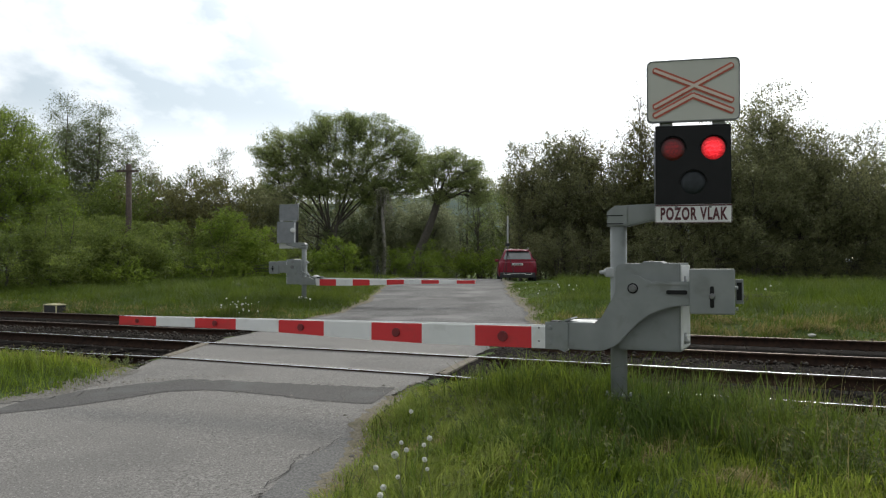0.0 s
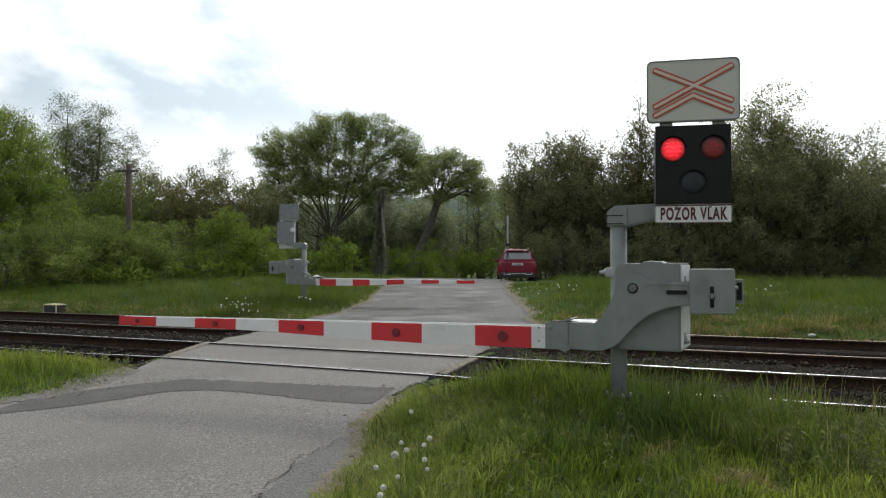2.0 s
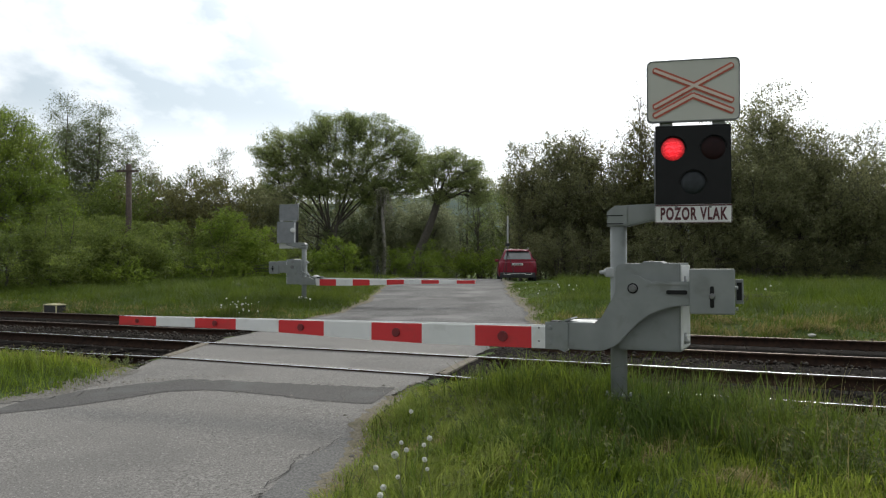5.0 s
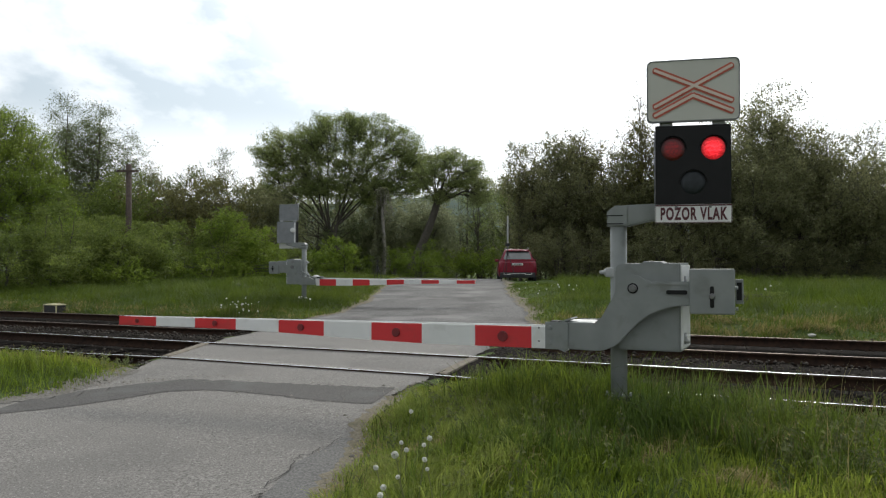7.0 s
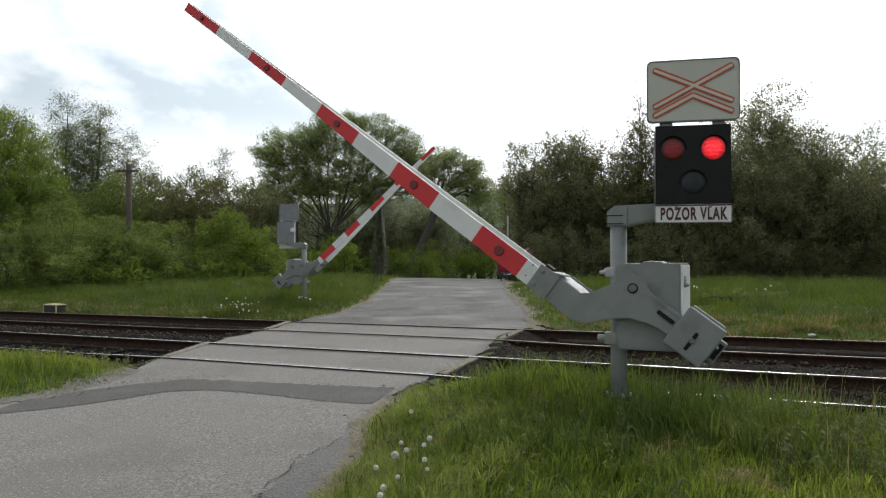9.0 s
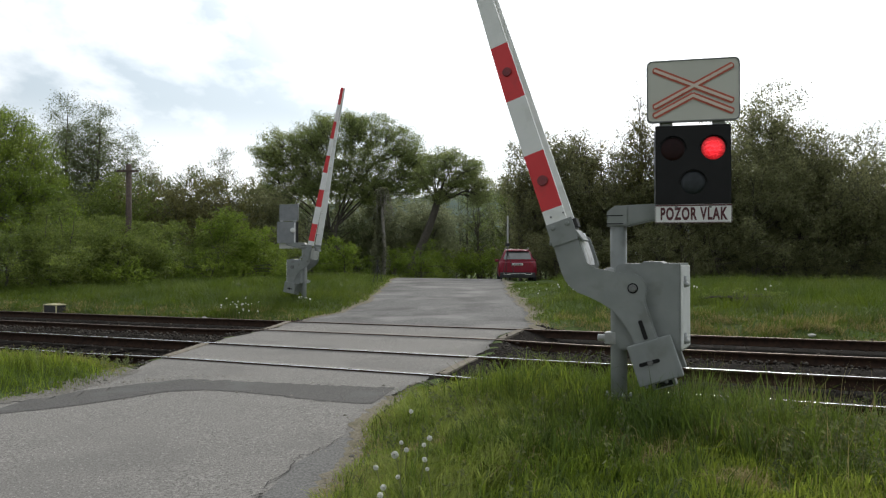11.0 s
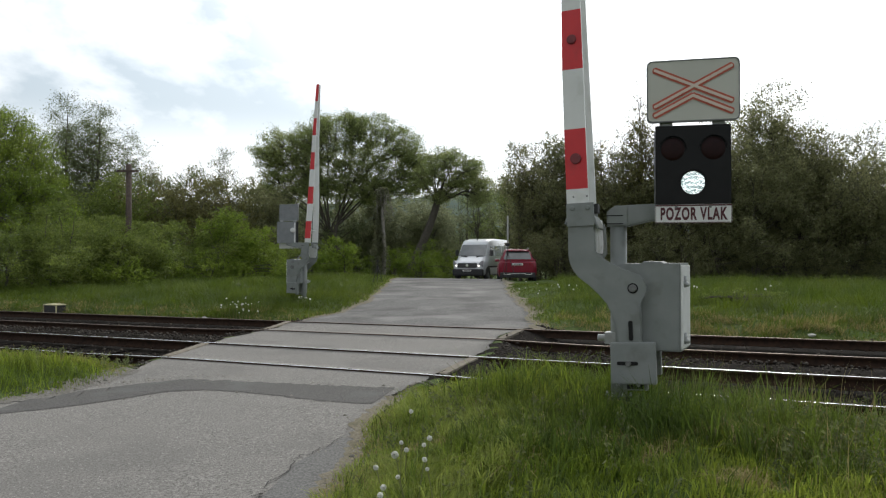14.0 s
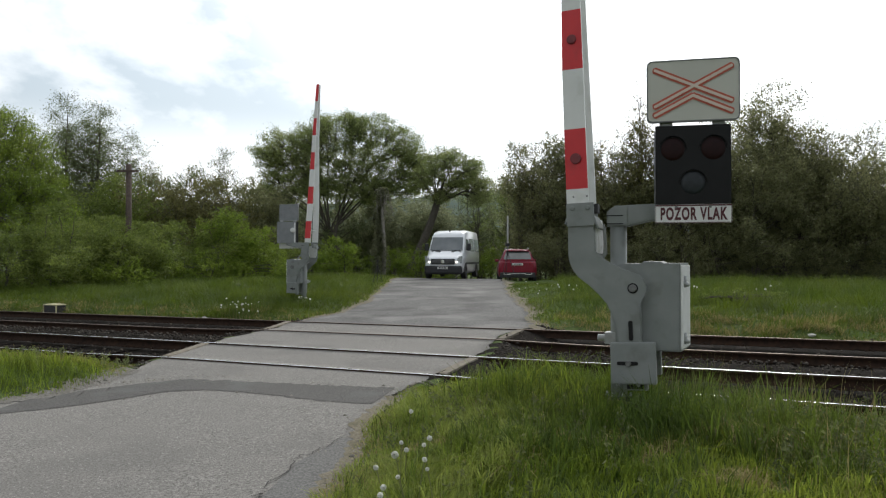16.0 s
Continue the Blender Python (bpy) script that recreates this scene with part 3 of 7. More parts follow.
                            cyl(bm, (sx, 0, 0), (sx, 0, 0.045), 0.016, seg=6)
                        M_CACHE["clip"] = to_mesh("rail_clip", bm, "rail_side")
                    x2, y2 = xy(r, q)
                    part("rail_clip", M_CACHE["clip"], None, track, m=pose(x2, y2, float(slope(q) + cant(r) + sag(r, q)) - 0.150, 0, 0, 65))
    # loose stones over the bed
    n = 15000
    st_p = np.where(rng.random(n) < 0.6, rng.uniform(9.6, 11.9, n), rng.uniform(7.1, 14.6, n))
    st_q = np.where(rng.random(n) < 0.65, rng.uniform(7, 24, n), rng.uniform(-9, 5.0, n))
    lo, hi = road_right(st_p) - 0.14, road_left(st_p) + 0.14
    keep = ~((st_q > lo) & (st_q < hi))
    for r in RAILS:
        keep &= np.abs(st_p - r) > 0.1
    st_p, st_q = st_p[keep], st_q[keep]
    x, y = xy(st_p, st_q)
    away = np.clip((np.maximum(st_q - road_left(st_p), road_right(st_p) - st_q) - 0.3) / 1.2, 0, 1)
    mid = np.exp(-((st_p - 10.75) / 0.7) ** 2) * 0.16 * away
    z = ground_z(x, y) + 0.012 + mid * rng.random(len(x)) + 0.05 * (rng.random(len(x)) < 0.25)
    ico = np.array([(1, 0, 0), (-1, 0, 0), (0, 1, 0), (0, -1, 0), (0, 0, 1), (0, 0, -1)], float)
    fc = np.array([(0, 2, 4), (2, 1, 4), (1, 3, 4), (3, 0, 4), (2, 0, 5), (1, 2, 5), (3, 1, 5), (0, 3, 5)])
    s = rng.uniform(0.014, 0.04, (len(x), 1, 1)) * (1 + 0.5 * rng.standard_normal((len(x), 6, 1)).clip(-0.8, 0.8)) 
    a = rng.uniform(0, 6.28, len(x))
    c, sn = np.cos(a), np.sin(a)
    pts = ico[None] * s * np.array((1, 1, 0.7))
    V = np.stack([pts[..., 0] * c[:, None] - pts[..., 1] * sn[:, None] + x[:, None], pts[..., 0] * sn[:, None] + pts[..., 1] * c[:, None] + y[:, None], pts[..., 2] + z[:, None]], -1)
    F = fc[None] + 6 * np.arange(len(x))[:, None, None]
    tagged(new("ballast", mesh_np("ballast", V.reshape(-1, 3), F.reshape(-1, 3), "stone")), "grey-brown crushed stone between the rails", "ballast", kind="stuff")
    # bed sheet under the stones; its near-black colour stands in for their shade
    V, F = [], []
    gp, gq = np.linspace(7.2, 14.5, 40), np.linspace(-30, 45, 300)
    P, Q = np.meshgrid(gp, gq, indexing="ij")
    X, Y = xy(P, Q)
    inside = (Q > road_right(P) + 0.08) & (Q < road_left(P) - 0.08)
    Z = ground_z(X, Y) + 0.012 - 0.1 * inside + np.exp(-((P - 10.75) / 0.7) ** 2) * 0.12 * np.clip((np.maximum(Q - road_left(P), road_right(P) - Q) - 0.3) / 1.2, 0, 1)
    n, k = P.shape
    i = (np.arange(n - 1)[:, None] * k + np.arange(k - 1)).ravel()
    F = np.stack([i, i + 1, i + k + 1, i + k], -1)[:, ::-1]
    tagged(new("track_bed", mesh_np("track_bed", np.stack([X, Y, Z], -1).reshape(-1, 3), F, "bed")), "near-black ballast bed under the tracks, shade put into its colour", "track bed", kind="structure")
    # timber edge boards of the crossing
    for ra, rb in ((8.0, 9.5), (12.0, 13.5)):
        for edge, sgn in ((road_left, 1), (road_right, -1)):
            bm = nb()
            pa, pb = ra + 0.12, rb - 0.12
            qa, qb = float(edge(pa)) + sgn * 0.06, float(edge(pb)) + sgn * 0.06
            (xa, ya), (xb, yb) = xy(pa, qa), xy(pb, qb)
            ln = math.hypot(xb - xa, yb - ya)
            box(bm, -ln / 2, ln / 2, -0.07, 0.07, -0.14, 0.006, 0.01)
            ob = part("edge_board", bm, "plank", m=pose((xa + xb) / 2, (ya + yb) / 2, float(slope((qa + qb) / 2) + cant(rb) / 2) - 0.002, 0, -math.degrees(math.asin(float(cant(rb)) / ln)), math.degrees(math.atan2(yb - ya, xb - xa))))
            tagged(ob, "weathered timber board edging the crossing deck", "edge board", "crossing edge boards")


def edge_gravel():
    """Loose grit along the broken road edges."""
    n = 9000
    p = rng.uniform(2.3, 7.6, n)
    left = rng.random(n) < 0.4
    q = np.where(left, road_left(p) + rng.normal(0.05, 0.13, n), road_right(p) + rng.normal(0.02, 0.13, n))
    far = rng.random(n) < 0.3
    p = np.where(far, rng.uniform(13.8, 22, n), p)
    q = np.where(far, np.where(left, road_left(p) + rng.normal(0.05, 0.2, n), road_right(p) - rng.normal(0.05, 0.25, n)), q)
    seam = rng.random(n) < 0.22                     # crumbs along the edges of the tar strip
    k = rng.uniform(0, 1, n)
    sq = np.interp(k, [0, 0.2, 0.5, 1], [3.9, 4.6, 5.6, 6.7])
    side = rng.random(n) < 0.6
    sp = np.where(side, np.interp(sq, [3.7, 4.9, 6.46, 6.98], [7.05, 6.88, 6.62, 5.6]), np.interp(sq, [3.45, 4.83, 5.63, 6.15, 6.6], [6.12, 6.13, 6.11, 5.35, 4.2])) + rng.normal(0, 0.09, n)
    p, q = np.where(seam, sp, p), np.where(seam, sq, q)
    bare = rng.random(n) < 0.25                     # broken surface between the tar strip and the verge
    bq = rng.uniform(5.9, 7.5, n)
    p, q = np.where(bare, np.interp(bq, [5.9, 6.46, 6.98, 7.5], [6.9, 6.75, 5.9, 5.6]) + np.abs(rng.normal(0, 0.22, n)), p), np.where(bare, bq, q)
    x, y = xy(p, q)
    z = np.maximum(ground_z(x, y), np.where((q < road_left(p)) & (q > road_right(p)), base(p, q) + dip(p, q) * np.interp(p, [6.0, 7.6, 13.9, 15.5], [1, 0, 0, 1]) - 0.02, -9)) + 0.004
    ico = np.array([(1, 0, 0), (-1, 0, 0), (0, 1, 0), (0, -1, 0), (0, 0, 1), (0, 0, -1)], float)
    fc = np.array([(0, 2, 4), (2, 1, 4), (1, 3, 4), (3, 0, 4), (2, 0, 5), (1, 2, 5), (3, 1, 5), (0, 3, 5)])
    s = (0.004 + rng.exponential(0.005, (n, 1, 1))).clip(0, 0.03) * (1 + 0.4 * rng.standard_normal((n, 6, 1)).clip(-0.8, 0.8))
    V = ico[None] * s * np.array((1, 1, 0.7)) + np.stack([x, y, z], -1)[:, None]
    F = fc[None] + 6 * np.arange(n)[:, None, None]
    tagged(new("grit", mesh_np("grit", V.reshape(-1, 3), F.reshape(-1, 3), "grit")), "loose pale grit along the broken road edge", "grit", kind="stuff")


def chippings():
    """Coarse aggregate standing out of the worn asphalt."""
    n = 15000
    p = 2.4 + 4.8 * rng.random(n) ** 1.3
    q = road_right(p) + (road_left(p) - road_right(p)) * rng.random(n)
    tar = (p > np.interp(q, [3.4, 5.6, 6.15, 6.6], [6.0, 6.0, 5.3, 4.2])) & (p < np.interp(q, [3.6, 6.5, 7.0], [7.05, 6.7, 5.6]))
    p, q = p[~tar], q[~tar]
    n = len(p)
    x, y = xy(p, q)
    z = base(p, q) + dip(p, q) * np.interp(p, [6.0, 7.6], [1, 0]) - np.interp(p, [7.3, 7.9], [0.008, 0.011]) - 0.0005
    s = rng.uniform(0.002, 0.006, (n, 1, 1)) * rng.uniform(0.6, 1.4, (n, 5, 1))
    pyr = np.array([(1, 0, 0), (0, 1, 0), (-1, 0, 0), (0, -1, 0), (0, 0, 0.45)], float)
    a = rng.uniform(0, 6.28, n)
    c, sn = np.cos(a)[:, None], np.sin(a)[:, None]
    v = pyr[None] * s
    V = np.stack([v[..., 0] * c - v[..., 1] * sn + x[:, None], v[..., 0] * sn + v[..., 1] * c + y[:, None], v[..., 2] + z[:, None]], -1)
    F = np.array([(0, 1, 4), (1, 2, 4), (2, 3, 4), (3, 0, 4)])[None] + 5 * np.arange(n)[:, None, None]
    tagged(new("chippings", mesh_np("chippings", V.reshape(-1, 3), F.reshape(-1, 3), "chip")), "coarse stone chippings in the worn asphalt", "grit", kind="stuff")


M["chip"] = mat("stone_chip", (0.12, 0.115, 0.11), (0.42, 0.41, 0.39), rough=0.9, scale=60, island=0.6, spec=0.2)
M["grit"] = mat("grit", (0.13, 0.12, 0.10), (0.24, 0.22, 0.19), rough=0.95, scale=30, island=0.4)
M_CACHE = {}
build_ground()
build_road()
build_tracks()
edge_gravel()
chippings()
# ---------------------------------------------------------------- level crossing barriers
ARM = [(0.71, -0.29), (0.31, -0.285), (0.25, -0.235), (0.17, -0.096), (0.125, 0.0), (0.108, 0.05), (0.07, 0.088), (0.0, 0.108), (-0.055, 0.098),
       (-0.09, 0.072), (-0.13, 0.057), (-0.48, 0.055), (-0.48, -0.125), (-0.32, -0.14), (-0.22, -0.17), (-0.12, -0.21), (-0.04, -0.275),
       (0.03, -0.345), (0.10, -0.43), (0.16, -0.475), (0.23, -0.503), (0.30, -0.51), (0.71, -0.497)]
S0, STRIPE = 0.83, 0.5
DEPTHS = (0.18, 0.177, 0.174, 0.159, 0.140, 0.118, 0.105, 0.096, 0.094, 0.091)


def boom_edges(i):
    """Upper and lower edge of the boom at stripe i, below the pivot."""
    top = -0.324 - 0.00136 * i
    return top, top - float(np.interp(i, range(10), DEPTHS))


def lens(bm, r, y, bulge, mi, seg=24):
    rings = []
    for j in range(5):
        a = j / 4 * math.pi / 2
        rr, yy = r * math.cos(a), y + bulge * math.sin(a)
        rings.append([bm.verts.new((rr * math.cos(2 * math.pi * i / seg), yy, rr * math.sin(2 * math.pi * i / seg))) for i in range(seg)] if j < 4
                     else [bm.verts.new((0, yy, 0))])
    for a, b in zip(rings, rings[1:]):
        for i in range(seg):
            f = bm.faces.new((a[i], a[(i + 1) % seg], b[(i + 1) % seg], b[i]) if len(b) > 1 else (a[i], a[(i + 1) % seg], b[0]))
            f.material_index, f.smooth = mi, True
    return rings[0]


def signal_lamp(name, parent, at, faces, label):
    """A three-sided insert with a glowing, a fading and a dark lens that turns in its socket."""
    bm = nb()
    r, inner = 0.09, 0.06
    for k in range(3):
        old = len(bm.verts)
        lens(bm, r, -inner - 0.001, -0.012, k)
        bm.verts.ensure_lookup_table()
        m = pose(0, 0, 0, 0, 0, -120 * k)
        for v in bm.verts[old:]:
            v.co = m @ v.co
    core = [(2 * inner * math.sin(radians(60 + 120 * k)), -2 * inner * math.cos(radians(60 + 120 * k))) for k in range(3)]
    rows = [[bm.verts.new((x, y, z)) for x, y in core] for z in (-0.092, 0.092)]
    for f in [rows[0], rows[1][::-1]] + [(rows[0][k], rows[0][(k + 1) % 3], rows[1][(k + 1) % 3], rows[1][k]) for k in range(3)]:
        bm.faces.new(f).material_index = 3
    bmesh.ops.recalc_face_normals(bm, faces=bm.faces[:])
    return part(name, bm, [*faces, "black"], parent, label, m=pose(at[0], at[1] + 0.054, at[2]))


def boom(arm, rear, apart, step):
    """Striped plank of the barrier arm; the rear one stands apart from the front one and meets it at the tip."""
    gap = lambda i: -0.03 if not rear else apart - (apart - 0.04) * max(i, 0) / 9
    lift = lambda i: -0.014 * (1 - max(i, 0) / 9) if rear else 0.0
    edge = [-0.24, 0, 1, 2, 3, 4, 5, 6, 7, 8, 9]
    for k, (i0, i1) in enumerate(zip(edge, edge[1:])):
        bm = nb()
        vs = []
        for i in (i0, i1):
            s = S0 + step * i
            top, bot = boom_edges(max(i, 0))
            top, bot = top + lift(i), bot + lift(i)
            for y in (gap(i) - 0.012, gap(i) + 0.012):
                vs += [bm.verts.new((-s, y, top)), bm.verts.new((-s, y, bot))]
        a = vs
        for f in ((a[0], a[1], a[5], a[4]), (a[2], a[6], a[7], a[3]), (a[0], a[4], a[6], a[2]), (a[1], a[3], a[7], a[5]), (a[0], a[2], a[3], a[1]), (a[4], a[5], a[7], a[6])):
            bm.faces.new(f)
        red = k % 2 == 1
        bmesh.ops.recalc_face_normals(bm, faces=bm.faces[:])
        # the stripe colour is on the outer side, the inner side is white
        for f in bm.faces:
            outer = f.normal.y > 0.9 if rear else f.normal.y < -0.9
            f.material_index = 1 if red and (outer or abs(f.normal.x) > 0.9) else 0
        part("boom_stripe", bm, ["white", "red"], arm, "red reflective stripe" if red else "white stripe")
        if red and not rear:
            i = (i0 + i1) / 2
            lamp = nb()
            s, z = S0 + step * i, sum(boom_edges(i)) / 2
            r = 0.047 - 0.0028 * i
            cyl(lamp, (-s, -0.058, z), (-s, -0.042, z), r, seg=16, bevel=0.004)
            part("boom_lamp", lamp, "dark", arm, "unlit dark red lamp")
    if not rear:
        for i in (0.45, 1.7, 3.0, 4.4, 6.0, 7.6):
            bm = nb()
            s = S0 + step * i
            cyl(bm, (-s, -0.02, -0.40), (-s, apart - (apart - 0.04) * i / 9, -0.40), 0.009, seg=8)
            part("spacer", bm, "white", arm)
        for z in (-0.335, -0.445):
            bm = nb()
            cyl(bm, (-S0 + 0.065, -0.05, z), (-S0 + 0.065, -0.04, z), 0.008, seg=6)
            part("screw", bm, "bolt", arm)


def barrier(m, label, dx=0.0, apart=0.40, deep=0.56, step=STRIPE, bw=0.346, rod=False):
    t = thing("crossing_barrier", m, label, "crossing barrier", "level crossing barriers")
    bm = nb()
    cyl(bm, (0, 0, -0.5), (0, 0, 1.70), 0.068, seg=28)
    part("post", bm, "grey", t, "round grey steel post")
    bm = nb()
    cyl(bm, (0, 0, 0.08), (0, 0, 0.155), 0.118, seg=24, bevel=0.008)
    part("base_collar", bm, "rubber", t, "near-black flange")
    for k in range(6):
        a = k * math.pi / 3
        bm = nb()
        cyl(bm, (0.098 * math.cos(a), 0.098 * math.sin(a), 0.15), (0.098 * math.cos(a), 0.098 * math.sin(a), 0.185), 0.012, seg=6)
        part("flange_bolt", bm, "galv", t)
    # drive housing
    hx0, hx1, zt, zb = 0.0, deep, 1.27, 0.565
    bm = nb()
    prism(bm, [(hx0, zb + 0.05), (hx0 + 0.04, zb), (hx1, zb), (hx1, zt), (hx0 + 0.055, zt - 0.004), (hx0 + 0.026, zt - 0.013), (hx0 + 0.008, zt - 0.034), (hx0, zt - 0.065)], -0.2, 0.2, 0.012)
    def splay(bm):
        """The door side of the housing runs outwards to the back."""
        for v in bm.verts:
            if v.co.x > hx1 - 0.03:
                v.co.x -= 0.010 + 0.042 * (0.2 - v.co.y) / 0.4
        return bm
    part("drive_box", splay(bm), "grey", t, "grey painted drive housing")
    bm = nb()
    prism(bm, [(0.17, zt - 0.035), (0.23, zt + 0.016), (0.36, zt + 0.012), (0.40, zt - 0.01)], -0.205, 0.19, 0.006)
    part("lid_hood", bm, "grey", t)
    bm = nb()
    box(bm, hx1, hx1 + 0.014, -0.185, 0.185, zb + 0.02, zt - 0.02, 0.004)
    part("housing_door", splay(bm), "white", t, "pale door panel")
    for z in (zb + 0.1, zt - 0.15):
        bm = nb()
        cyl(bm, (hx1 + 0.02, -0.1, z - 0.045), (hx1 + 0.02, -0.1, z + 0.045), 0.011, seg=8)
        box(bm, hx1 + 0.012, hx1 + 0.034, -0.12, -0.08, z - 0.02, z + 0.02, 0.004)
        cyl(bm, (hx1 + 0.02, -0.1, z), (hx1 + 0.05, -0.12, z - 0.03), 0.014, seg=8)
        part("door_latch", splay(bm), "galv", t, "metal door latch")
    bm = nb()
    cyl(bm, (-0.155, -0.02, 1.19), (-0.02, -0.02, 1.19), 0.016, seg=10)
    cyl(bm, (-0.115, -0.02, 1.19), (-0.085, -0.02, 1.19), 0.032, seg=8, bevel=0.004)
    box(bm, -0.1, 0.02, -0.06, 0.03, 1.15, 1.23, 0.008)
    part("clamp", bm, "galv", t)
    bm = nb()
    cyl(bm, (-0.17, -0.03, 0.64), (-0.02, -0.03, 0.64), 0.028, seg=10)
    box(bm, -0.11, 0.05, -0.07, 0.03, 0.59, 0.69, 0.01)
    part("clamp", bm, "galv", t)
    # bracket with the signal head
    bm = nb()
    prism(bm, [(-0.085, 1.575), (0.092, 1.575), (0.092, 1.748), (-0.02, 1.75), (-0.085, 1.70)], -0.085, 0.085, 0.012)
    part("bracket_collar", bm, "grey", t)
    for z in (1.597, 1.665):
        bm = nb()
        box(bm, -0.088, 0.05, -0.088, 0.088, z - 0.004, z + 0.004)
        part("clamp_band", bm, "black", t, "thin dark clamping band")
    bm = nb()
    m2 = pose(0, 0, 0, 0, 0, -8)
    vs0 = [(0.06, -0.06, 1.573), (0.06, 0.06, 1.573), (0.06, 0.06, 1.752), (0.06, -0.06, 1.752)]
    vs1 = [(0.62, -0.03, 1.68), (0.62, 0.03, 1.68), (0.62, 0.03, 1.765), (0.62, -0.03, 1.765)]
    a, b = [bm.verts.new(m2 @ Vector(v)) for v in vs0], [bm.verts.new(m2 @ Vector(v)) for v in vs1]
    bm.faces.new(a), bm.faces.new(b[::-1])
    for i in range(4):
        bm.faces.new((a[i], a[(i + 1) % 4], b[(i + 1) % 4], b[i]))
    bmesh.ops.recalc_face_normals(bm, faces=bm.faces[:])
    bmesh.ops.bevel(bm, geom=bm.edges[:], offset=0.012, segments=2, affect="EDGES")
    part("bracket_arm", bm, "grey", t, "tapered grey bracket arm")
    head = part("signal_head", nb(), "black", t, "black signal panel with three lamps", m=pose(0.605, -0.19, 2.05, 0, 0, 8.7))
    bm = nb()
    # panel with three round openings: bars between them are left by a ring-and-plate construction
    prism(bm, rounded(-0.278, 0.278, -0.305, 0.305, 0.015), 0.035, 0.184, 0.0)
    part("housing", bm, "black", head)
    bm = nb()
    prism(bm, rounded(-0.284, 0.284, -0.31, 0.31, 0.02), 0.185, 0.195, 0.003)
    part("back_cover", bm, "backgrey", head, "grey metal back cover")
    bm = nb()
    box(bm, -0.276, -0.235, 0.197, 0.210, -0.30, 0.28, 0.004)
    part("hinge_strip", bm, "white", head, "pale hinge strip")
    spots = (("red_lamp", -0.152, 0.124, ("glow_red", "fading_red", "off_red")), ("red_lamp", 0.152, 0.124, ("glow_red", "fading_red", "off_red")), ("white_lamp", 0.0, -0.145, ("glow_white", "off_white", "off_white")))
    front = nb()
    pierced_panel(front, 0.284, 0.31, [(x, z) for _, x, z, _ in spots], 0.0935, -0.02, 0.035)
    bmesh.ops.remove_doubles(front, verts=front.verts[:], dist=0.0005)
    part("face_plate", front, "black", head)
    bm = nb()
    cyl(bm, (-0.215, 0.19, 0.06), (-0.215, 0.25, 0.06), 0.03, seg=10)
    cyl(bm, (-0.215, 0.23, 0.06), (-0.215, 0.30, 0.06), 0.075, 0.06, seg=18, bevel=0.01)
    part("bell", bm, "white", head, "small pale warning bell")
    lamps = []
    for name, x, z, faces in spots:
        lamps.append(signal_lamp(name, head, (x, -0.010, z), faces, "round red warning lamp" if "red" in name else "round white clear lamp"))
        bm = nb()
        visor(bm, x, z, 0.10, -0.02, -0.036)
        part("visor", bm, "black", head)
    # crossbuck board above, warning plate below
    bm = nb()
    prism(bm, rounded(-bw, bw, 0.342, 0.825, 0.035), -0.03, 0.01, 0.006)
    part("cross_board", bm, "board", t, "cream board with red crossbuck", m=pose(0.605, -0.19, 2.05, 0, 0, 8.7))
    cross = t.children[-1]
    bm = nb()
    frame_ring(bm, bw - 0.002, 0.344, 0.823, 0.035, 0.004, -0.034, 0.014)
    part("rim", bm, "rimdark", cross)
    zc = 0.587
    e0, e1 = 0.84 * bw, 0.175
    def bar(x0, z0, x1, z1, w, y, mi):
        bm = nb()
        dx, dz_ = x1 - x0, z1 - z0
        ln = math.hypot(dx, dz_)
        ux, uz = dx / ln, dz_ / ln
        pts = []
        for s, c in ((-1, (x0, z0)), (1, (x1, z1))):
            for a in (-60, -20, 20, 60):
                an = radians(a) 
                px = c[0] + s * ux * (w * math.cos(an) - w * 0.4) - uz * w * math.sin(an) * s / math.sin(radians(60)) * 1.0
                pz = c[1] + s * uz * (w * math.cos(an) - w * 0.4) + ux * w * math.sin(an) * s / math.sin(radians(60)) * 1.0
                pts.append((px, pz))
        prism(bm, pts, y, y + 0.003)
        part(("cross_outline", "cross_fill")[mi], bm, ("sign_red", "sign_fill")[mi], cross)
    for w, y, mi in ((0.026, -0.036, 0), (0.0105, -0.0395, 1)):
        bar(-e0, zc + e1 * 0.95, e0, zc - e1 * 0.55, w, y, mi)
        bar(-e0, zc - e1 * 0.72, e0, zc + e1 * 1.02, w, y - 0.0004, mi)
        bar(-e0, zc - e1 * 1.12, 0.0, zc - 0.045, w, y - 0.0008, mi)
        bar(0.0, zc - 0.045, e0, zc - e1 * 1.02, w, y - 0.0012, mi)
    bm = nb()
    prism(bm, rounded(0.007 - bw, bw - 0.007, 0.349, 0.818, 0.03), 0.0105, 0.0135)
    part("board_back", bm, "backgrey", cross, "bare grey back of the board")
    for x in (-0.2, 0.2):
        bm = nb()
        box(bm, x - 0.05, x + 0.05, 0.02, 0.05, 0.28, 0.36, 0.004)
        part("hanger", bm, "galv", cross)
    bm = nb()
    prism(bm, rounded(-0.289, 0.289, -0.462, -0.316, 0.012), -0.02, 0.0, 0.003)
    part("warning_plate", bm, "white", t, "white plate with maroon lettering", m=pose(0.605, -0.19, 2.05, 0, 0, 8.7))
    plate = t.children[-1]
    bm = nb()
    box(bm, -0.287, 0.287, -0.0235, -0.0195, -0.329, -0.318)
    box(bm, -0.287, 0.287, -0.0235, -0.0195, -0.461, -0.456)
    for x in (-0.2855, 0.2825):
        box(bm, x, x + 0.003, -0.0235, -0.0195, -0.455, -0.33)
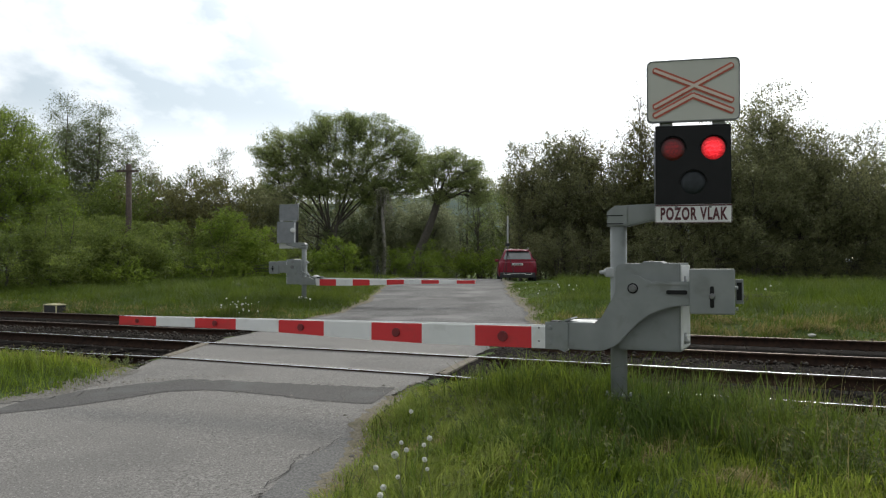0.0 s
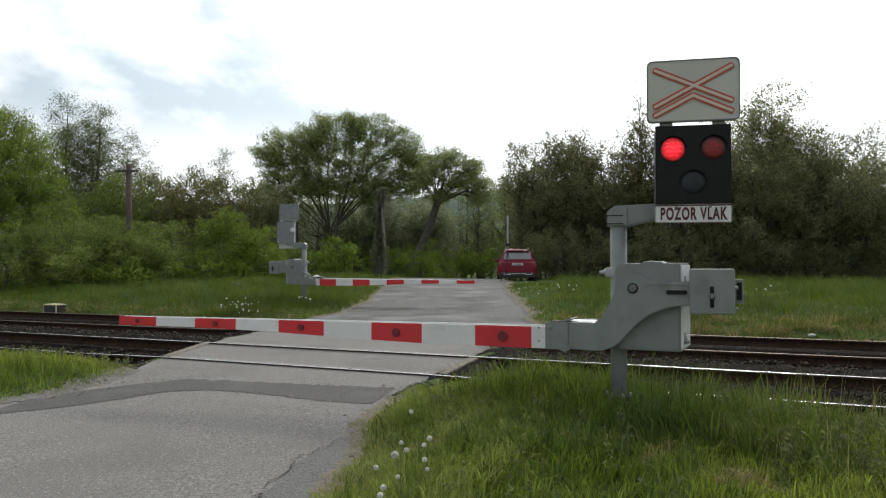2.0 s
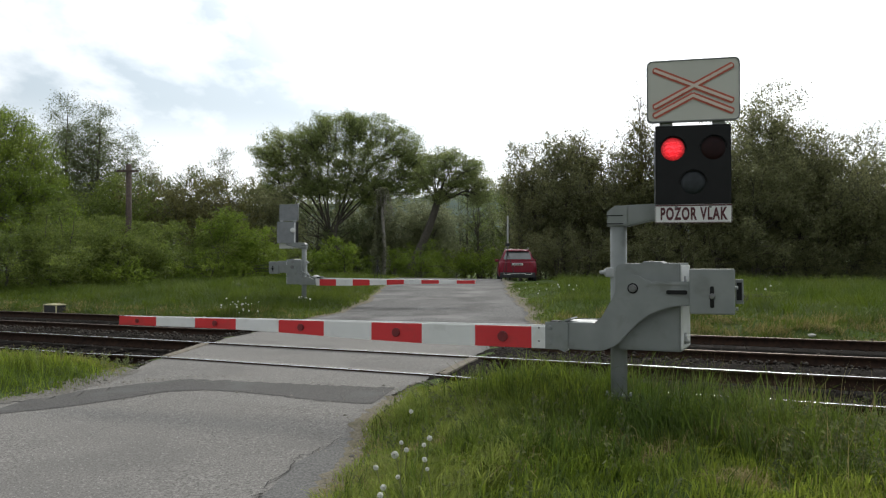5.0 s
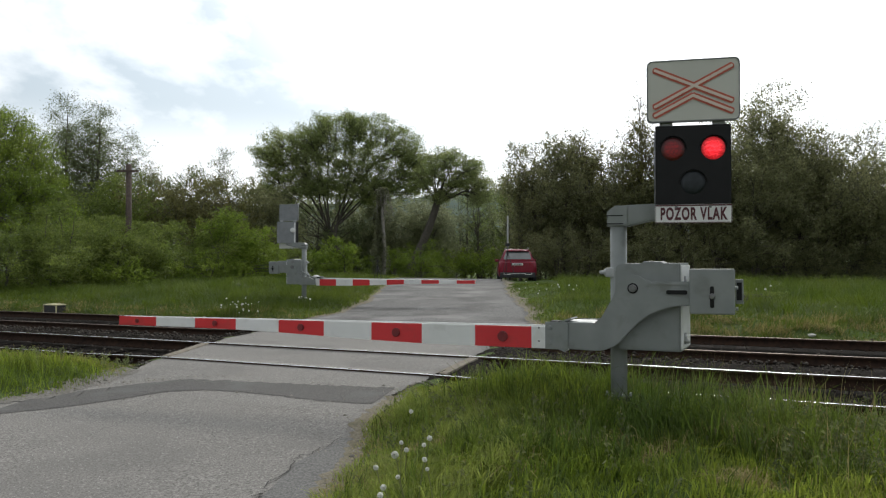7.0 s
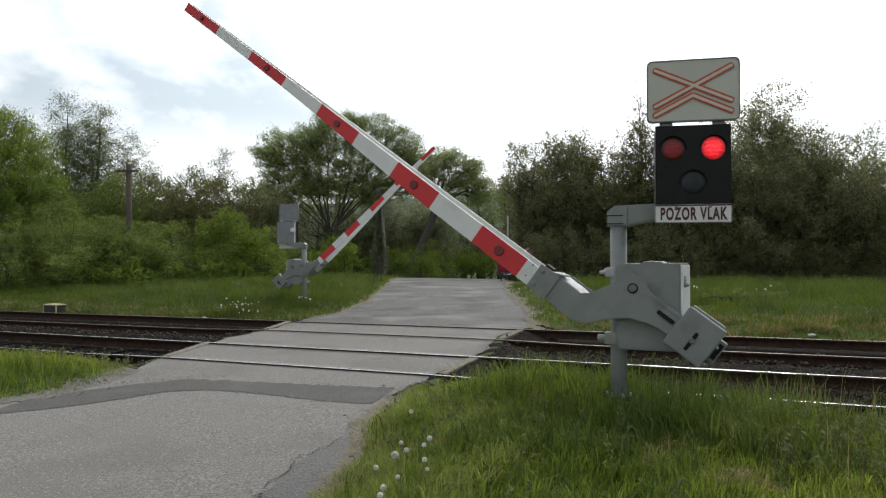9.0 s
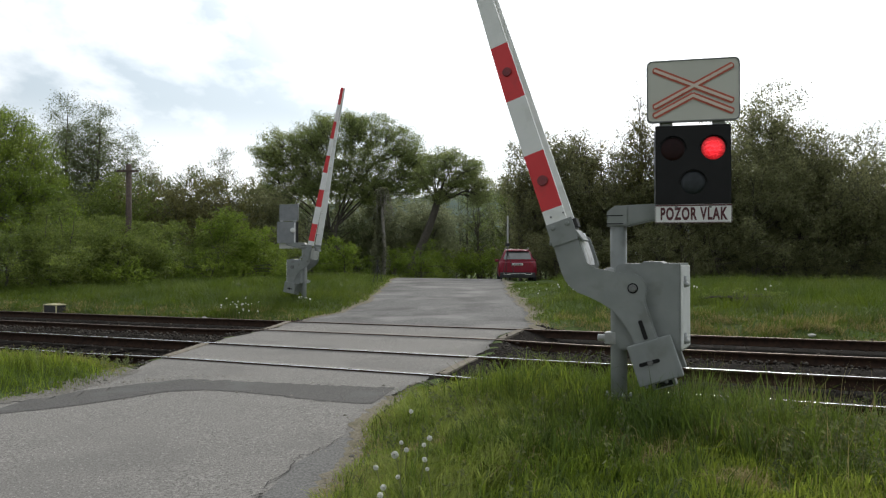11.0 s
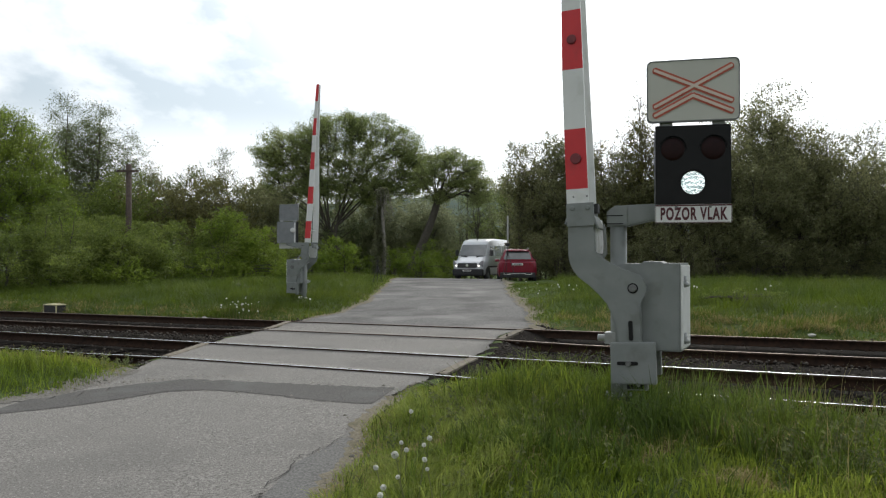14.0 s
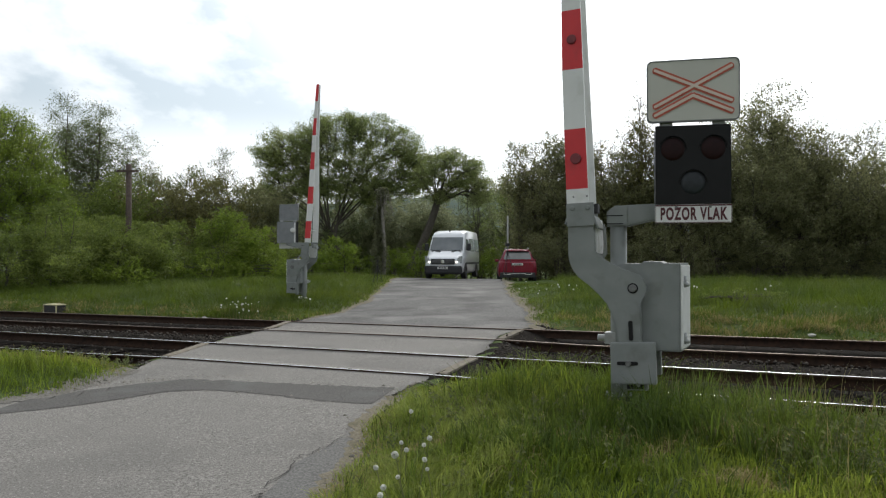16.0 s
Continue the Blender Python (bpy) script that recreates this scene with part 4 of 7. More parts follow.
    part("border", bm, "maroon", plate)
    for x in (-0.128, 0.128):
        bm = nb()
        cyl(bm, (x, -0.027, -0.335), (x, -0.02, -0.335), 0.011, seg=8)
        part("screw", bm, "bolt", plate)
    txt = bpy.data.curves.new("lettering", "FONT")
    txt.body, txt.size, txt.align_x, txt.align_y, txt.extrude, txt.offset = "POZOR VLAK", 0.118, "CENTER", "CENTER", 0.001, 0.0046
    txt.space_character = 1.18
    tmp = bpy.data.objects.new("tmp", txt)
    me = bpy.data.meshes.new_from_object(tmp)
    bpy.data.objects.remove(tmp)
    me.materials.clear()
    me.materials.append(M["maroon"])
    w = max(v.co.x for v in me.vertices) * 2
    for v in me.vertices:
        v.co = Vector((v.co.x * 0.512 / w, -0.023 - v.co.z, -0.394 + v.co.y * 1.12))
    part("lettering", me, None, plate, "words in maroon capitals")
    # moving arm: plate, fork, counterweight and striped booms
    arm = part("barrier_arm", nb(), "grey", t, "swinging arm with red and white stripes", m=pose(0.152 + dx, -0.258, 1.068))
    bm = nb()
    prism(bm, [(-s, n) for s, n in ARM], -0.035, 0.0, 0.006)
    part("arm_plate", bm, "grey", arm, "grey cranked arm plate")
    bm = nb()
    prism(bm, [(-s, n) for s, n in ((0.25, -0.32), (0.30, -0.278), (0.54, -0.28), (0.60, -0.32), (0.60, -0.47), (0.32, -0.48), (0.23, -0.42))], 0.502, 0.53, 0.004)
    part("rear_plate", bm, "grey", arm, "grey rear fork plate")
    bm = nb()
    prism(bm, [(-s, n) for s, n in ((0.27, -0.30), (0.34, -0.28), (0.50, -0.278), (0.60, -0.29), (0.60, -0.49), (0.50, -0.50), (0.34, -0.50), (0.27, -0.47))], 0.003, 0.018, 0.003)
    part("socket_plate", bm, "palegalv", arm, "pale inner fork plate")
    bm = nb()
    prism(bm, [(-0.30, -0.296), (-0.36, -0.289), (-0.585, -0.289), (-0.585, -0.297), (-0.36, -0.297), (-0.30, -0.304)], 0.019, 0.33, 0.002)
    for v in bm.verts:
        v.co.z += 0.012 * v.co.y / 0.33
    part("socket_cover", bm, "palegalv", arm, "bare zinc sheet between the fork plates")
    bm = nb()
    prism(bm, [(-0.60, -0.282), (-0.50, -0.245), (-0.49, -0.256), (-0.58, -0.294)], -0.05, 0.2)
    part("socket_lip", bm, "grey", arm)
    bm = nb()
    prism(bm, [(-0.60, -0.507), (-0.55, -0.528), (-0.54, -0.518), (-0.58, -0.50)], -0.05, 0.12)
    part("socket_lip", bm, "grey", arm)
    bm = nb()
    box(bm, -0.72, -0.64, 0.16, 0.27, -0.33, -0.285, 0.006)
    part("rubber_block", bm, "rubber", arm, "black rubber block")
    bm = nb()
    box(bm, -0.66, -0.56, 0.0, 0.22, -0.50, -0.45, 0.006)
    part("socket_lip", bm, "grey", arm)
    bm = nb()
    box(bm, -0.712, -0.52, -0.05, -0.036, -0.508, -0.282, 0.004)
    for z in (-0.33, -0.455):
        cyl(bm, (-0.67, -0.065, z), (-0.67, -0.05, z), 0.02, seg=8, bevel=0.004)
    part("boom_socket", bm, "grey", arm)
    bm = nb()
    cyl(bm, (0, -0.052, 0), (0, -0.03, 0), 0.032, seg=20, bevel=0.005)
    cyl(bm, (0.004, -0.06, 0.004), (0.004, -0.05, 0.004), 0.019, seg=6)
    part("pivot_bolt", bm, "bolt", arm)
    bm = nb()
    cyl(bm, (0, -0.039, 0), (0, -0.034, 0), 0.042, seg=24)
    part("washer", bm, "black", arm, "dark greasy washer")
    bm = nb()
    prism(bm, [(0.10, 0.030), (0.13, 0.046), (0.43, 0.044), (0.43, 0.026), (0.14, 0.028), (0.11, 0.012)], -0.044, -0.034, 0.003)
    part("stiffener", bm, "grey", arm, "raised rib along the arm")
    bm = nb()
    prism(bm, rounded(0.258, 0.415, -0.045, -0.012, 0.012), -0.0495, -0.0455)
    part("slot", bm, "black", arm, "dark slot")
    bm = nb()
    box(bm, 0.43, 0.76, -0.06, 0.03, -0.195, 0.155, 0.012)
    part("counterweight", bm, "grey", arm, "square grey counterweight")
    bm = nb()
    prism(bm, rounded(0.58, 0.61, -0.145, 0.02, 0.012), -0.064, -0.0605)
    part("slot", bm, "black", arm)
    bm = nb()
    cyl(bm, (0.595, -0.09, -0.055), (0.595, -0.06, -0.055), 0.024, seg=6, bevel=0.004)
    part("weight_bolt", bm, "bolt", arm)
    bm = nb()
    box(bm, 0.762, 0.82, 0.03, 0.14, -0.115, 0.075, 0.006)
    part("weight_bracket", bm, "grey", arm, "grey bracket on the weight")
    bracket = arm.children[-1]
    bm = nb()
    box(bm, 0.772, 0.808, 0.024, 0.031, -0.085, 0.05)
    part("recess", bm, "black", bracket, "dark recess")
    for z in (0.01, -0.15):
        bm = nb()
        cyl(bm, (0.761, -0.015, z), (0.783, -0.015, z), 0.014, seg=6, bevel=0.003)
        part("weight_bolt", bm, "galv", arm)
    bm = nb()
    box(bm, 0.44, 0.745, 0.43, 0.53, -0.195, 0.15, 0.012)
    part("counterweight", bm, "grey", arm, "square grey rear counterweight")
    bm = nb()
    prism(bm, rounded(0.60, 0.63, -0.13, 0.03, 0.012), 0.5305, 0.534)
    cyl(bm, (0.615, 0.53, -0.05), (0.615, 0.56, -0.05), 0.03, seg=6)
    part("slot", bm, "black", arm, "dark slot with a bolt")
    bm = nb()
    prism(bm, [(-s, n - (0.055 if i < 5 and s > 0.1 else 0.0)) for i, (s, n) in enumerate(ARM)], 0.475, 0.50, 0.004)
    part("rear_arm_plate", bm, "grey", arm, "grey cranked rear arm plate")
    bm = nb()
    cyl(bm, (0, 0.0, 0), (0, 0.52, 0), 0.032, seg=14)
    part("axle", bm, "bolt", arm, "steel pivot axle")
    bm = nb()
    cyl(bm, (0, 0.50, 0), (0, 0.53, 0), 0.05, seg=14, bevel=0.005)
    part("washer", bm, "bolt", arm)
    if rod:
        bm = nb()
        cyl(bm, (-0.62, 0.30, -0.34), (0.02, 0.515, 0.02), 0.02, seg=8)
        part("tie_rod", bm, "grey", arm, "slanting grey tie rod")
    boom(arm, False, apart, step)
    boom(arm, True, apart, step)
    return t, arm, lamps


def pierced_panel(bm, hw, hh, centres, r, y0, y1, seg=24):
    """A plate with round holes: each hole gets a square cell, the rest is filled with strips."""
    c = 0.118
    holes = centres
    def cell(cx, cz):
        sq, ci = [], []
        for i in range(seg):
            a = 2 * math.pi * i / seg
            k = 1 / max(abs(math.cos(a)), abs(math.sin(a)))
            sq.append((cx + c * k * math.cos(a), cz + c * k * math.sin(a)))
            ci.append((cx + r * math.cos(a), cz + r * math.sin(a)))
        A = [bm.verts.new((x, y0, z)) for x, z in sq]
        B = [bm.verts.new((x, y0, z)) for x, z in ci]
        D = [bm.verts.new((x, y1, z)) for x, z in ci]
        for i in range(seg):
            j = (i + 1) % seg
            bm.faces.new((A[i], A[j], B[j], B[i]))
            bm.faces.new((B[i], B[j], D[j], D[i]))
    for cx, cz in holes:
        cell(cx, cz)
    (xl, zl), (xr, _), (xm, zm) = holes
    top, mid = zl + c, zl - c
    def quad(x0, x1, z0, z1):
        bm.faces.new([bm.verts.new(v) for v in ((x0, y0, z0), (x1, y0, z0), (x1, y0, z1), (x0, y0, z1))])
    quad(-hw, hw, top, hh), quad(-hw, xl - c, mid, top), quad(xl + c, xr - c, mid, top), quad(xr + c, hw, mid, top)
    quad(-hw, hw, zm + c, mid), quad(-hw, xm - c, zm - c, zm + c), quad(xm + c, hw, zm - c, zm + c), quad(-hw, hw, -hh, zm - c)
    for x in (-hw, hw):
        bm.faces.new([bm.verts.new(v) for v in ((x, y0, -hh), (x, y1, -hh), (x, y1, hh), (x, y0, hh))])
    for z in (-hh, hh):
        bm.faces.new([bm.verts.new(v) for v in ((-hw, y0, z), (hw, y0, z), (hw, y1, z), (-hw, y1, z))])


def visor(bm, x, z, r, y0, y1, seg=14):
    """Short hood over the upper half of a lamp."""
    for rr in (r, r + 0.004):
        ring = []
        for i in range(seg + 1):
            a = radians(-5 + 190 * i / seg)
            reach = y0 + (y1 - y0) * (0.35 + 0.65 * math.sin(max(0, min(math.pi, a))))
            ring.append((bm.verts.new((x + rr * math.cos(a), y0, z + rr * math.sin(a))), bm.verts.new((x + rr * math.cos(a), reach, z + rr * math.sin(a)))))
        for a, b in zip(ring, ring[1:]):
            bm.faces.new((a[0], b[0], b[1], a[1]))


def frame_ring(bm, hw, z0, z1, r, w, y0, y1):
    o, i = rounded(-hw - 0.006, hw + 0.006, z0 - 0.006, z1 + 0.006, r + 0.006), rounded(-hw + w, hw - w, z0 + w, z1 - w, r - w)
    n = len(o)
    V = [[bm.verts.new((x, y, z)) for x, z in pts] for pts, y in ((o, y0), (i, y0), (i, y1), (o, y1))]
    for a, b in ((0, 1), (1, 2), (3, 0)):
        for k in range(n):
            bm.faces.new((V[a][k], V[a][(k + 1) % n], V[b][(k + 1) % n], V[b][k]))
    bmesh.ops.recalc_face_normals(bm, faces=bm.faces[:])


YAW = 21.6
LEAN = -1.33
near_barrier, near_arm, near_lamps = barrier(pose(1.483, 6.20, 0.109, 0, 0, -YAW), "grey crossing barrier with warning lights on the near verge")
far_barrier, far_arm, far_lamps = barrier(pose(-3.97, 21.0, 0.11, 0, 0, 180 - 18), "grey crossing barrier seen from behind across the tracks", 0.09, 0.44, 0.46, 0.49, 0.29, True)
# ---------------------------------------------------------------- vehicles
def loft(bm, rings, mi=0, smooth=True, cap=True):
    rows = [[bm.verts.new(v) for v in r] for r in rings]
    n = len(rows[0])
    for a, b in zip(rows, rows[1:]):
        for i in range(n):
            f = bm.faces.new((a[i], a[(i + 1) % n], b[(i + 1) % n], b[i]))
            f.smooth, f.material_index = smooth, mi
    if cap:
        bm.faces.new(rows[0]).material_index = mi
        bm.faces.new(rows[-1][::-1]).material_index = mi
    bmesh.ops.recalc_face_normals(bm, faces=bm.faces[:])
    return rows


def slice_ring(y, pts):
    """A closed cross section from half-outline points (x, z), bottom to top."""
    return [(x, y, z) for x, z in pts] + [(-x, y, z) for x, z in reversed(pts)]


def wheel(parent, x, y, r, w=0.22):
    """Wheel as tyre, rim and spokes."""
    s = 1 if x > 0 else -1
    bm = nb()
    prof = [(0.62 * r, 0.5), (0.92 * r, 0.5), (0.99 * r, 0.38), (r, 0.2), (r, -0.2), (0.99 * r, -0.38), (0.92 * r, -0.5), (0.62 * r, -0.5)]
    n = 28
    rows = [[bm.verts.new((w * b, a * math.cos(2 * math.pi * i / n), a * math.sin(2 * math.pi * i / n))) for a, b in prof] for i in range(n)]
    for i in range(n):
        a, b = rows[i], rows[(i + 1) % n]
        for k in range(len(prof)):
            bm.faces.new((a[k], a[(k + 1) % len(prof)], b[(k + 1) % len(prof)], b[k])).smooth = True
    bmesh.ops.recalc_face_normals(bm, faces=bm.faces[:])
    tyre = part("wheel", bm, "rubber", parent, "black tyre on a light rim", m=pose(x, y, r))
    bm = nb()
    cyl(bm, (s * w * 0.1, 0, 0), (s * w * 0.32, 0, 0), 0.63 * r, seg=24)
    for k in range(5):
        a = 2 * math.pi * k / 5
        mm = Matrix.Rotation(a, 4, "X")
        box(bm, s * w * 0.30 - 0.012, s * w * 0.36 + 0.012, -0.035, 0.035, 0.06, 0.6 * r, 0.008, m=mm)
    cyl(bm, (s * w * 0.3, 0, 0), (s * w * 0.45, 0, 0), 0.08, seg=12, bevel=0.01)
    part("rim", bm, "lampglass", tyre)
    return tyre


def plate_with_bars(name, parent, x0, x1, y, z0, z1, face=-1, bars=5):
    bm = nb()
    box(bm, x0, x1, y - 0.008, y + 0.008, z0, z1, 0.003)
    ob = part(name, bm, "plate", parent, "white plate with dark bars")
    w = (x1 - x0) / (bars + 1.6)
    for i in range(bars):
        bm = nb()
        a = x0 + w * (0.8 + i) + 0.12 * w
        box(bm, a, a + w * 0.62, y + face * 0.011 - 0.002, y + face * 0.011 + 0.002, z0 + 0.022, z1 - 0.022)
        part("bar", bm, "plastic", ob)


def quad_part(name, pts, material, parent, label="", thick=0.012):
    """A slightly thick pane through three or more points in order, pushed back along its normal."""
    bm = nb()
    p = [Vector(v) for v in pts]
    nrm = (p[1] - p[0]).cross(p[2] - p[0]).normalized() * thick
    a, b = [bm.verts.new(v) for v in p], [bm.verts.new(v - nrm) for v in p]
    n = len(p)
    bm.faces.new(a), bm.faces.new(b[::-1])
    for i in range(n):
        bm.faces.new((a[i], b[i], b[(i + 1) % n], a[(i + 1) % n]))
    bmesh.ops.recalc_face_normals(bm, faces=bm.faces[:])
    return part(name, bm, material, parent, label)


def build_car(m):
    """Red compact off-road car seen from behind; the origin is on the ground under the tail, y runs forward."""
    t = thing("car", m, "red metallic off-road style car parked on the road's edge", "car")
    def low(hw, z0, z1, sh=0.06):
        return [(hw * 0.80, z0), (hw * 0.96, z0 + 0.05), (hw, z0 + 0.22), (hw, (z0 + z1) / 2 + 0.05), (hw * 0.985, z1 - 0.12), (hw * 0.95, z1 - 0.03), (hw * 0.88, z1)]
    bm = nb()
    loft(bm, [slice_ring(0.03, low(0.78, 0.55, 0.98)), slice_ring(0.06, low(0.88, 0.42, 1.03)), slice_ring(0.18, low(0.925, 0.30, 1.06)), slice_ring(0.6, low(0.94, 0.24, 1.07)),
              slice_ring(1.6, low(0.93, 0.22, 1.04)), slice_ring(3.0, low(0.93, 0.22, 1.00)), slice_ring(3.9, low(0.92, 0.24, 0.93)), slice_ring(4.35, low(0.84, 0.3, 0.82)), slice_ring(4.48, low(0.7, 0.4, 0.7))])
    part("body", bm, "car_red", t, "glossy red bodywork")
    def cab(hb, ht, z0, z1):
        return [(hb, z0), (hb * 0.97, z0 + 0.1), (ht * 1.05, z1 - 0.13), (ht, z1 - 0.05), (ht * 0.86, z1 - 0.008), (ht * 0.4, z1 + 0.012)]
    bm = nb()
    loft(bm, [slice_ring(0.16, cab(0.84, 0.72, 1.0, 1.12)), slice_ring(0.28, cab(0.86, 0.67, 1.0, 1.36)), slice_ring(0.42, cab(0.87, 0.62, 1.0, 1.58)), slice_ring(0.62, cab(0.87, 0.61, 1.0, 1.635)),
              slice_ring(1.5, cab(0.88, 0.61, 1.0, 1.67)), slice_ring(2.4, cab(0.88, 0.60, 1.0, 1.63)), slice_ring(3.25, cab(0.86, 0.72, 0.98, 1.05))])
    part("cabin", bm, "car_red", t, "red roof and pillars")
    quad_part("rear_window", [(-0.68, 0.150, 1.16), (0.68, 0.150, 1.16), (0.55, 0.32, 1.53), (-0.55, 0.32, 1.53)], "screen", t, "rear window, sky reflection in its grey colour")
    bm = nb()
    box(bm, -0.57, 0.57, 0.20, 0.5, 1.555, 1.59, 0.012)
    part("spoiler", bm, "car_red", t)
    for s in (-1, 1):
        pane = [(s * 0.872, 0.6, 1.08), (s * 0.868, 2.9, 1.06), (s * 0.665, 2.25, 1.50), (s * 0.675, 0.75, 1.52)]
        quad_part("side_window", pane if s > 0 else pane[::-1], "car_glass", t, "dark side window")
        bm = nb()
        box(bm, -0.16, 0.16, -0.02, 0.05, -0.075, 0.075, 0.02, m=pose(s * 0.72, 0.085, 0.93, 0, s * 6, s * 16))
        part("tail_light", bm, "tail", t, "dark red tail light")
        bm = nb()
        cyl(bm, (s * 0.56, 0.6, 1.69), (s * 0.56, 2.2, 1.71), 0.018, seg=8)
        for y in (0.62, 1.4, 2.18):
            cyl(bm, (s * 0.56, y, 1.62), (s * 0.56, y, 1.69), 0.016, seg=8)
        part("roof_rail", bm, "chrome", t, "silver roof rail")
        bm = nb()
        box(bm, s * 0.96 - 0.1, s * 0.96 + 0.1, 2.55, 2.72, 1.02, 1.16, 0.03)
        part("wing_mirror", bm, "car_red", t)
        bm = nb()
        box(bm, s * 0.5 - 0.16, s * 0.5 + 0.16, -0.012, 0.05, 0.40, 0.44, 0.008)
        box(bm, s * 0.66 - 0.02, s * 0.66 + 0.02, -0.012, 0.05, 0.40, 0.50, 0.008)
        part("bumper_trim", bm, "chrome", t, "silver bumper trim")
        for y in (0.85, 3.65):
            wheel(t, s * 0.83, y, 0.36)
    bm = nb()
    box(bm, -0.86, 0.86, -0.005, 0.16, 0.26, 0.52, 0.03)
    part("bumper", bm, "plastic", t, "black plastic rear bumper")
    bm = nb()
    box(bm, -0.42, 0.42, -0.022, 0.02, 0.445, 0.47, 0.006)
    part("bumper_trim", bm, "chrome", t)
    plate_with_bars("number_plate", t, -0.26, 0.26, 0.005, 0.86, 0.97)
    return t


def build_van(m):
    """White panel van; the origin is on the ground under the nose, y runs forward."""
    t = thing("van", m, "white high-roof van driving towards the crossing, headlights on", "van")
    def sec(hw, z0, zb, zt, ht):
        zb2 = max(zb, z0 + 0.2)
        return [(hw * 0.9, z0), (hw, z0 + 0.1), (hw, zb2), (hw + (ht - hw) * 0.45, zb2 + (zt - zb2) * 0.5), (ht, zt - 0.12), (ht * 0.93, zt - 0.03), (ht * 0.7, zt)]
    bm = nb()
    loft(bm, [slice_ring(-0.02, sec(0.72, 0.42, 0.62, 0.95, 0.66)), slice_ring(-0.10, sec(0.86, 0.32, 0.7, 1.04, 0.80)), slice_ring(-0.3, sec(0.95, 0.28, 0.8, 1.13, 0.86)), slice_ring(-0.75, sec(0.985, 0.28, 0.95, 1.30, 0.88)),
              slice_ring(-0.95, sec(0.99, 0.28, 1.05, 1.42, 0.9)), slice_ring(-1.45, sec(0.995, 0.28, 1.15, 2.08, 0.88)), slice_ring(-1.62, sec(0.995, 0.28, 1.2, 2.29, 0.86)), slice_ring(-2.0, sec(0.995, 0.28, 1.2, 2.43, 0.85)),
              slice_ring(-2.8, sec(0.995, 0.28, 1.2, 2.50, 0.87)), slice_ring(-5.7, sec(0.995, 0.28, 1.2, 2.50, 0.87)), slice_ring(-5.95, sec(0.96, 0.34, 1.2, 2.46, 0.83))])
    part("body", bm, "van_white", t, "white bodywork")
    quad_part("windscreen", [(0.84, -0.93, 1.43), (-0.84, -0.93, 1.43), (-0.78, -1.45, 2.09), (0.78, -1.45, 2.09)], "screen", t, "windscreen, sky reflection in its grey colour", -0.02)
    bm = nb()
    box(bm, -0.60, 0.60, -0.25, 0.03, 0.72, 1.00, 0.04)
    grille = part("grille", bm, "plastic", t, "black radiator grille")
    for z in (0.80, 0.86, 0.92):
        bm = nb()
        box(bm, -0.56, 0.56, 0.02, 0.032, z - 0.008, z + 0.008, 0.003)
        part("slat", bm, "rimdark", grille)
    bm = nb()
    cyl(bm, (0, 0.02, 0.86), (0, 0.045, 0.86), 0.09, seg=20, bevel=0.006)
    part("badge", bm, "chrome", grille, "round chrome badge")
    bm = nb()
    box(bm, -0.93, 0.93, -0.34, 0.05, 0.25, 0.66, 0.09)
    part("bumper", bm, "plastic", t, "black plastic front bumper")
    plate_with_bars("number_plate", t, -0.26, 0.26, 0.062, 0.50, 0.61, 1)
    for s in (-1, 1):
        bm = nb()
        prism(bm, [(-s * 0.20, -0.13), (s * 0.16, -0.10), (s * 0.20, 0.26), (s * 0.06, 0.24), (-s * 0.16, 0.02)], -0.16, 0.045, 0.02)
        for v in bm.verts:
            v.co = pose(s * 0.765, -0.12, 0.88, 0, 0, -s * 24) @ v.co
        hl = part("headlight", bm, "lampglass", t, "headlight with glowing low beam")
        bm = nb()
        cyl(bm, (s * 0.69, -0.06, 0.84), (s * 0.69, 0.012, 0.84), 0.05, seg=16, bevel=0.01)
        part("bulb", bm, "headlamp", hl, "glowing lamp")
        quad_part("door_window", ([(s * 0.985, -1.25, 1.45), (s * 0.99, -2.2, 1.42), (s * 0.915, -2.2, 2.0), (s * 0.91, -1.62, 2.0)])[::s], "car_glass", t, "dark door window", -0.015)
        # added flat panels, no windows; their grey stands for the shaded upper side
        for y0, y1 in ((-2.45, -3.9), (-4.05, -5.6)):
            quad_part("side_window", ([(s * 0.995, y0, 1.40), (s * 0.995, y1, 1.40), (s * 0.925, y1, 2.05), (s * 0.925, y0, 2.05)])[::s], "van_side", t, "flat grey side panel, shade put into its colour", -0.012)
        bm = nb()
        box(bm, s * 1.1 - 0.09, s * 1.1 + 0.09, -1.42, -1.24, 1.42, 1.78, 0.03)
        cyl(bm, (s * 0.96, -1.38, 1.48), (s * 1.06, -1.34, 1.5), 0.03, seg=8)
        part("wing_mirror", bm, "plastic", t, "black wing mirror")
        bm = nb()
        box(bm, s * 0.995 - 0.012, s * 0.995 + 0.016, -5.6, -1.0, 0.72, 0.82, 0.008)
        part("side_trim", bm, "plastic", t, "dark side moulding")
        for y in (-0.95, -4.6):
            wheel(t, s * 0.905, y, 0.34, 0.24)
            bm = nb()
            arc = [(y + 0.46 * math.cos(radians(a)), 0.34 + 0.46 * math.sin(radians(a))) for a in range(-8, 189, 14)]
            rows = [[bm.verts.new((s * x, yy, zz)) for yy, zz in arc] for x in (0.985, 1.006)]
            bm.faces.new(rows[0]), bm.faces.new(rows[1][::-1])
            for i in range(len(arc)):
                j = (i + 1) % len(arc)
                bm.faces.new((rows[0][i], rows[1][i], rows[1][j], rows[0][j]))
            bmesh.ops.recalc_face_normals(bm, faces=bm.faces[:])
            part("wheel_arch", bm, "plastic", t, "dark wheel arch")
        bm = nb()
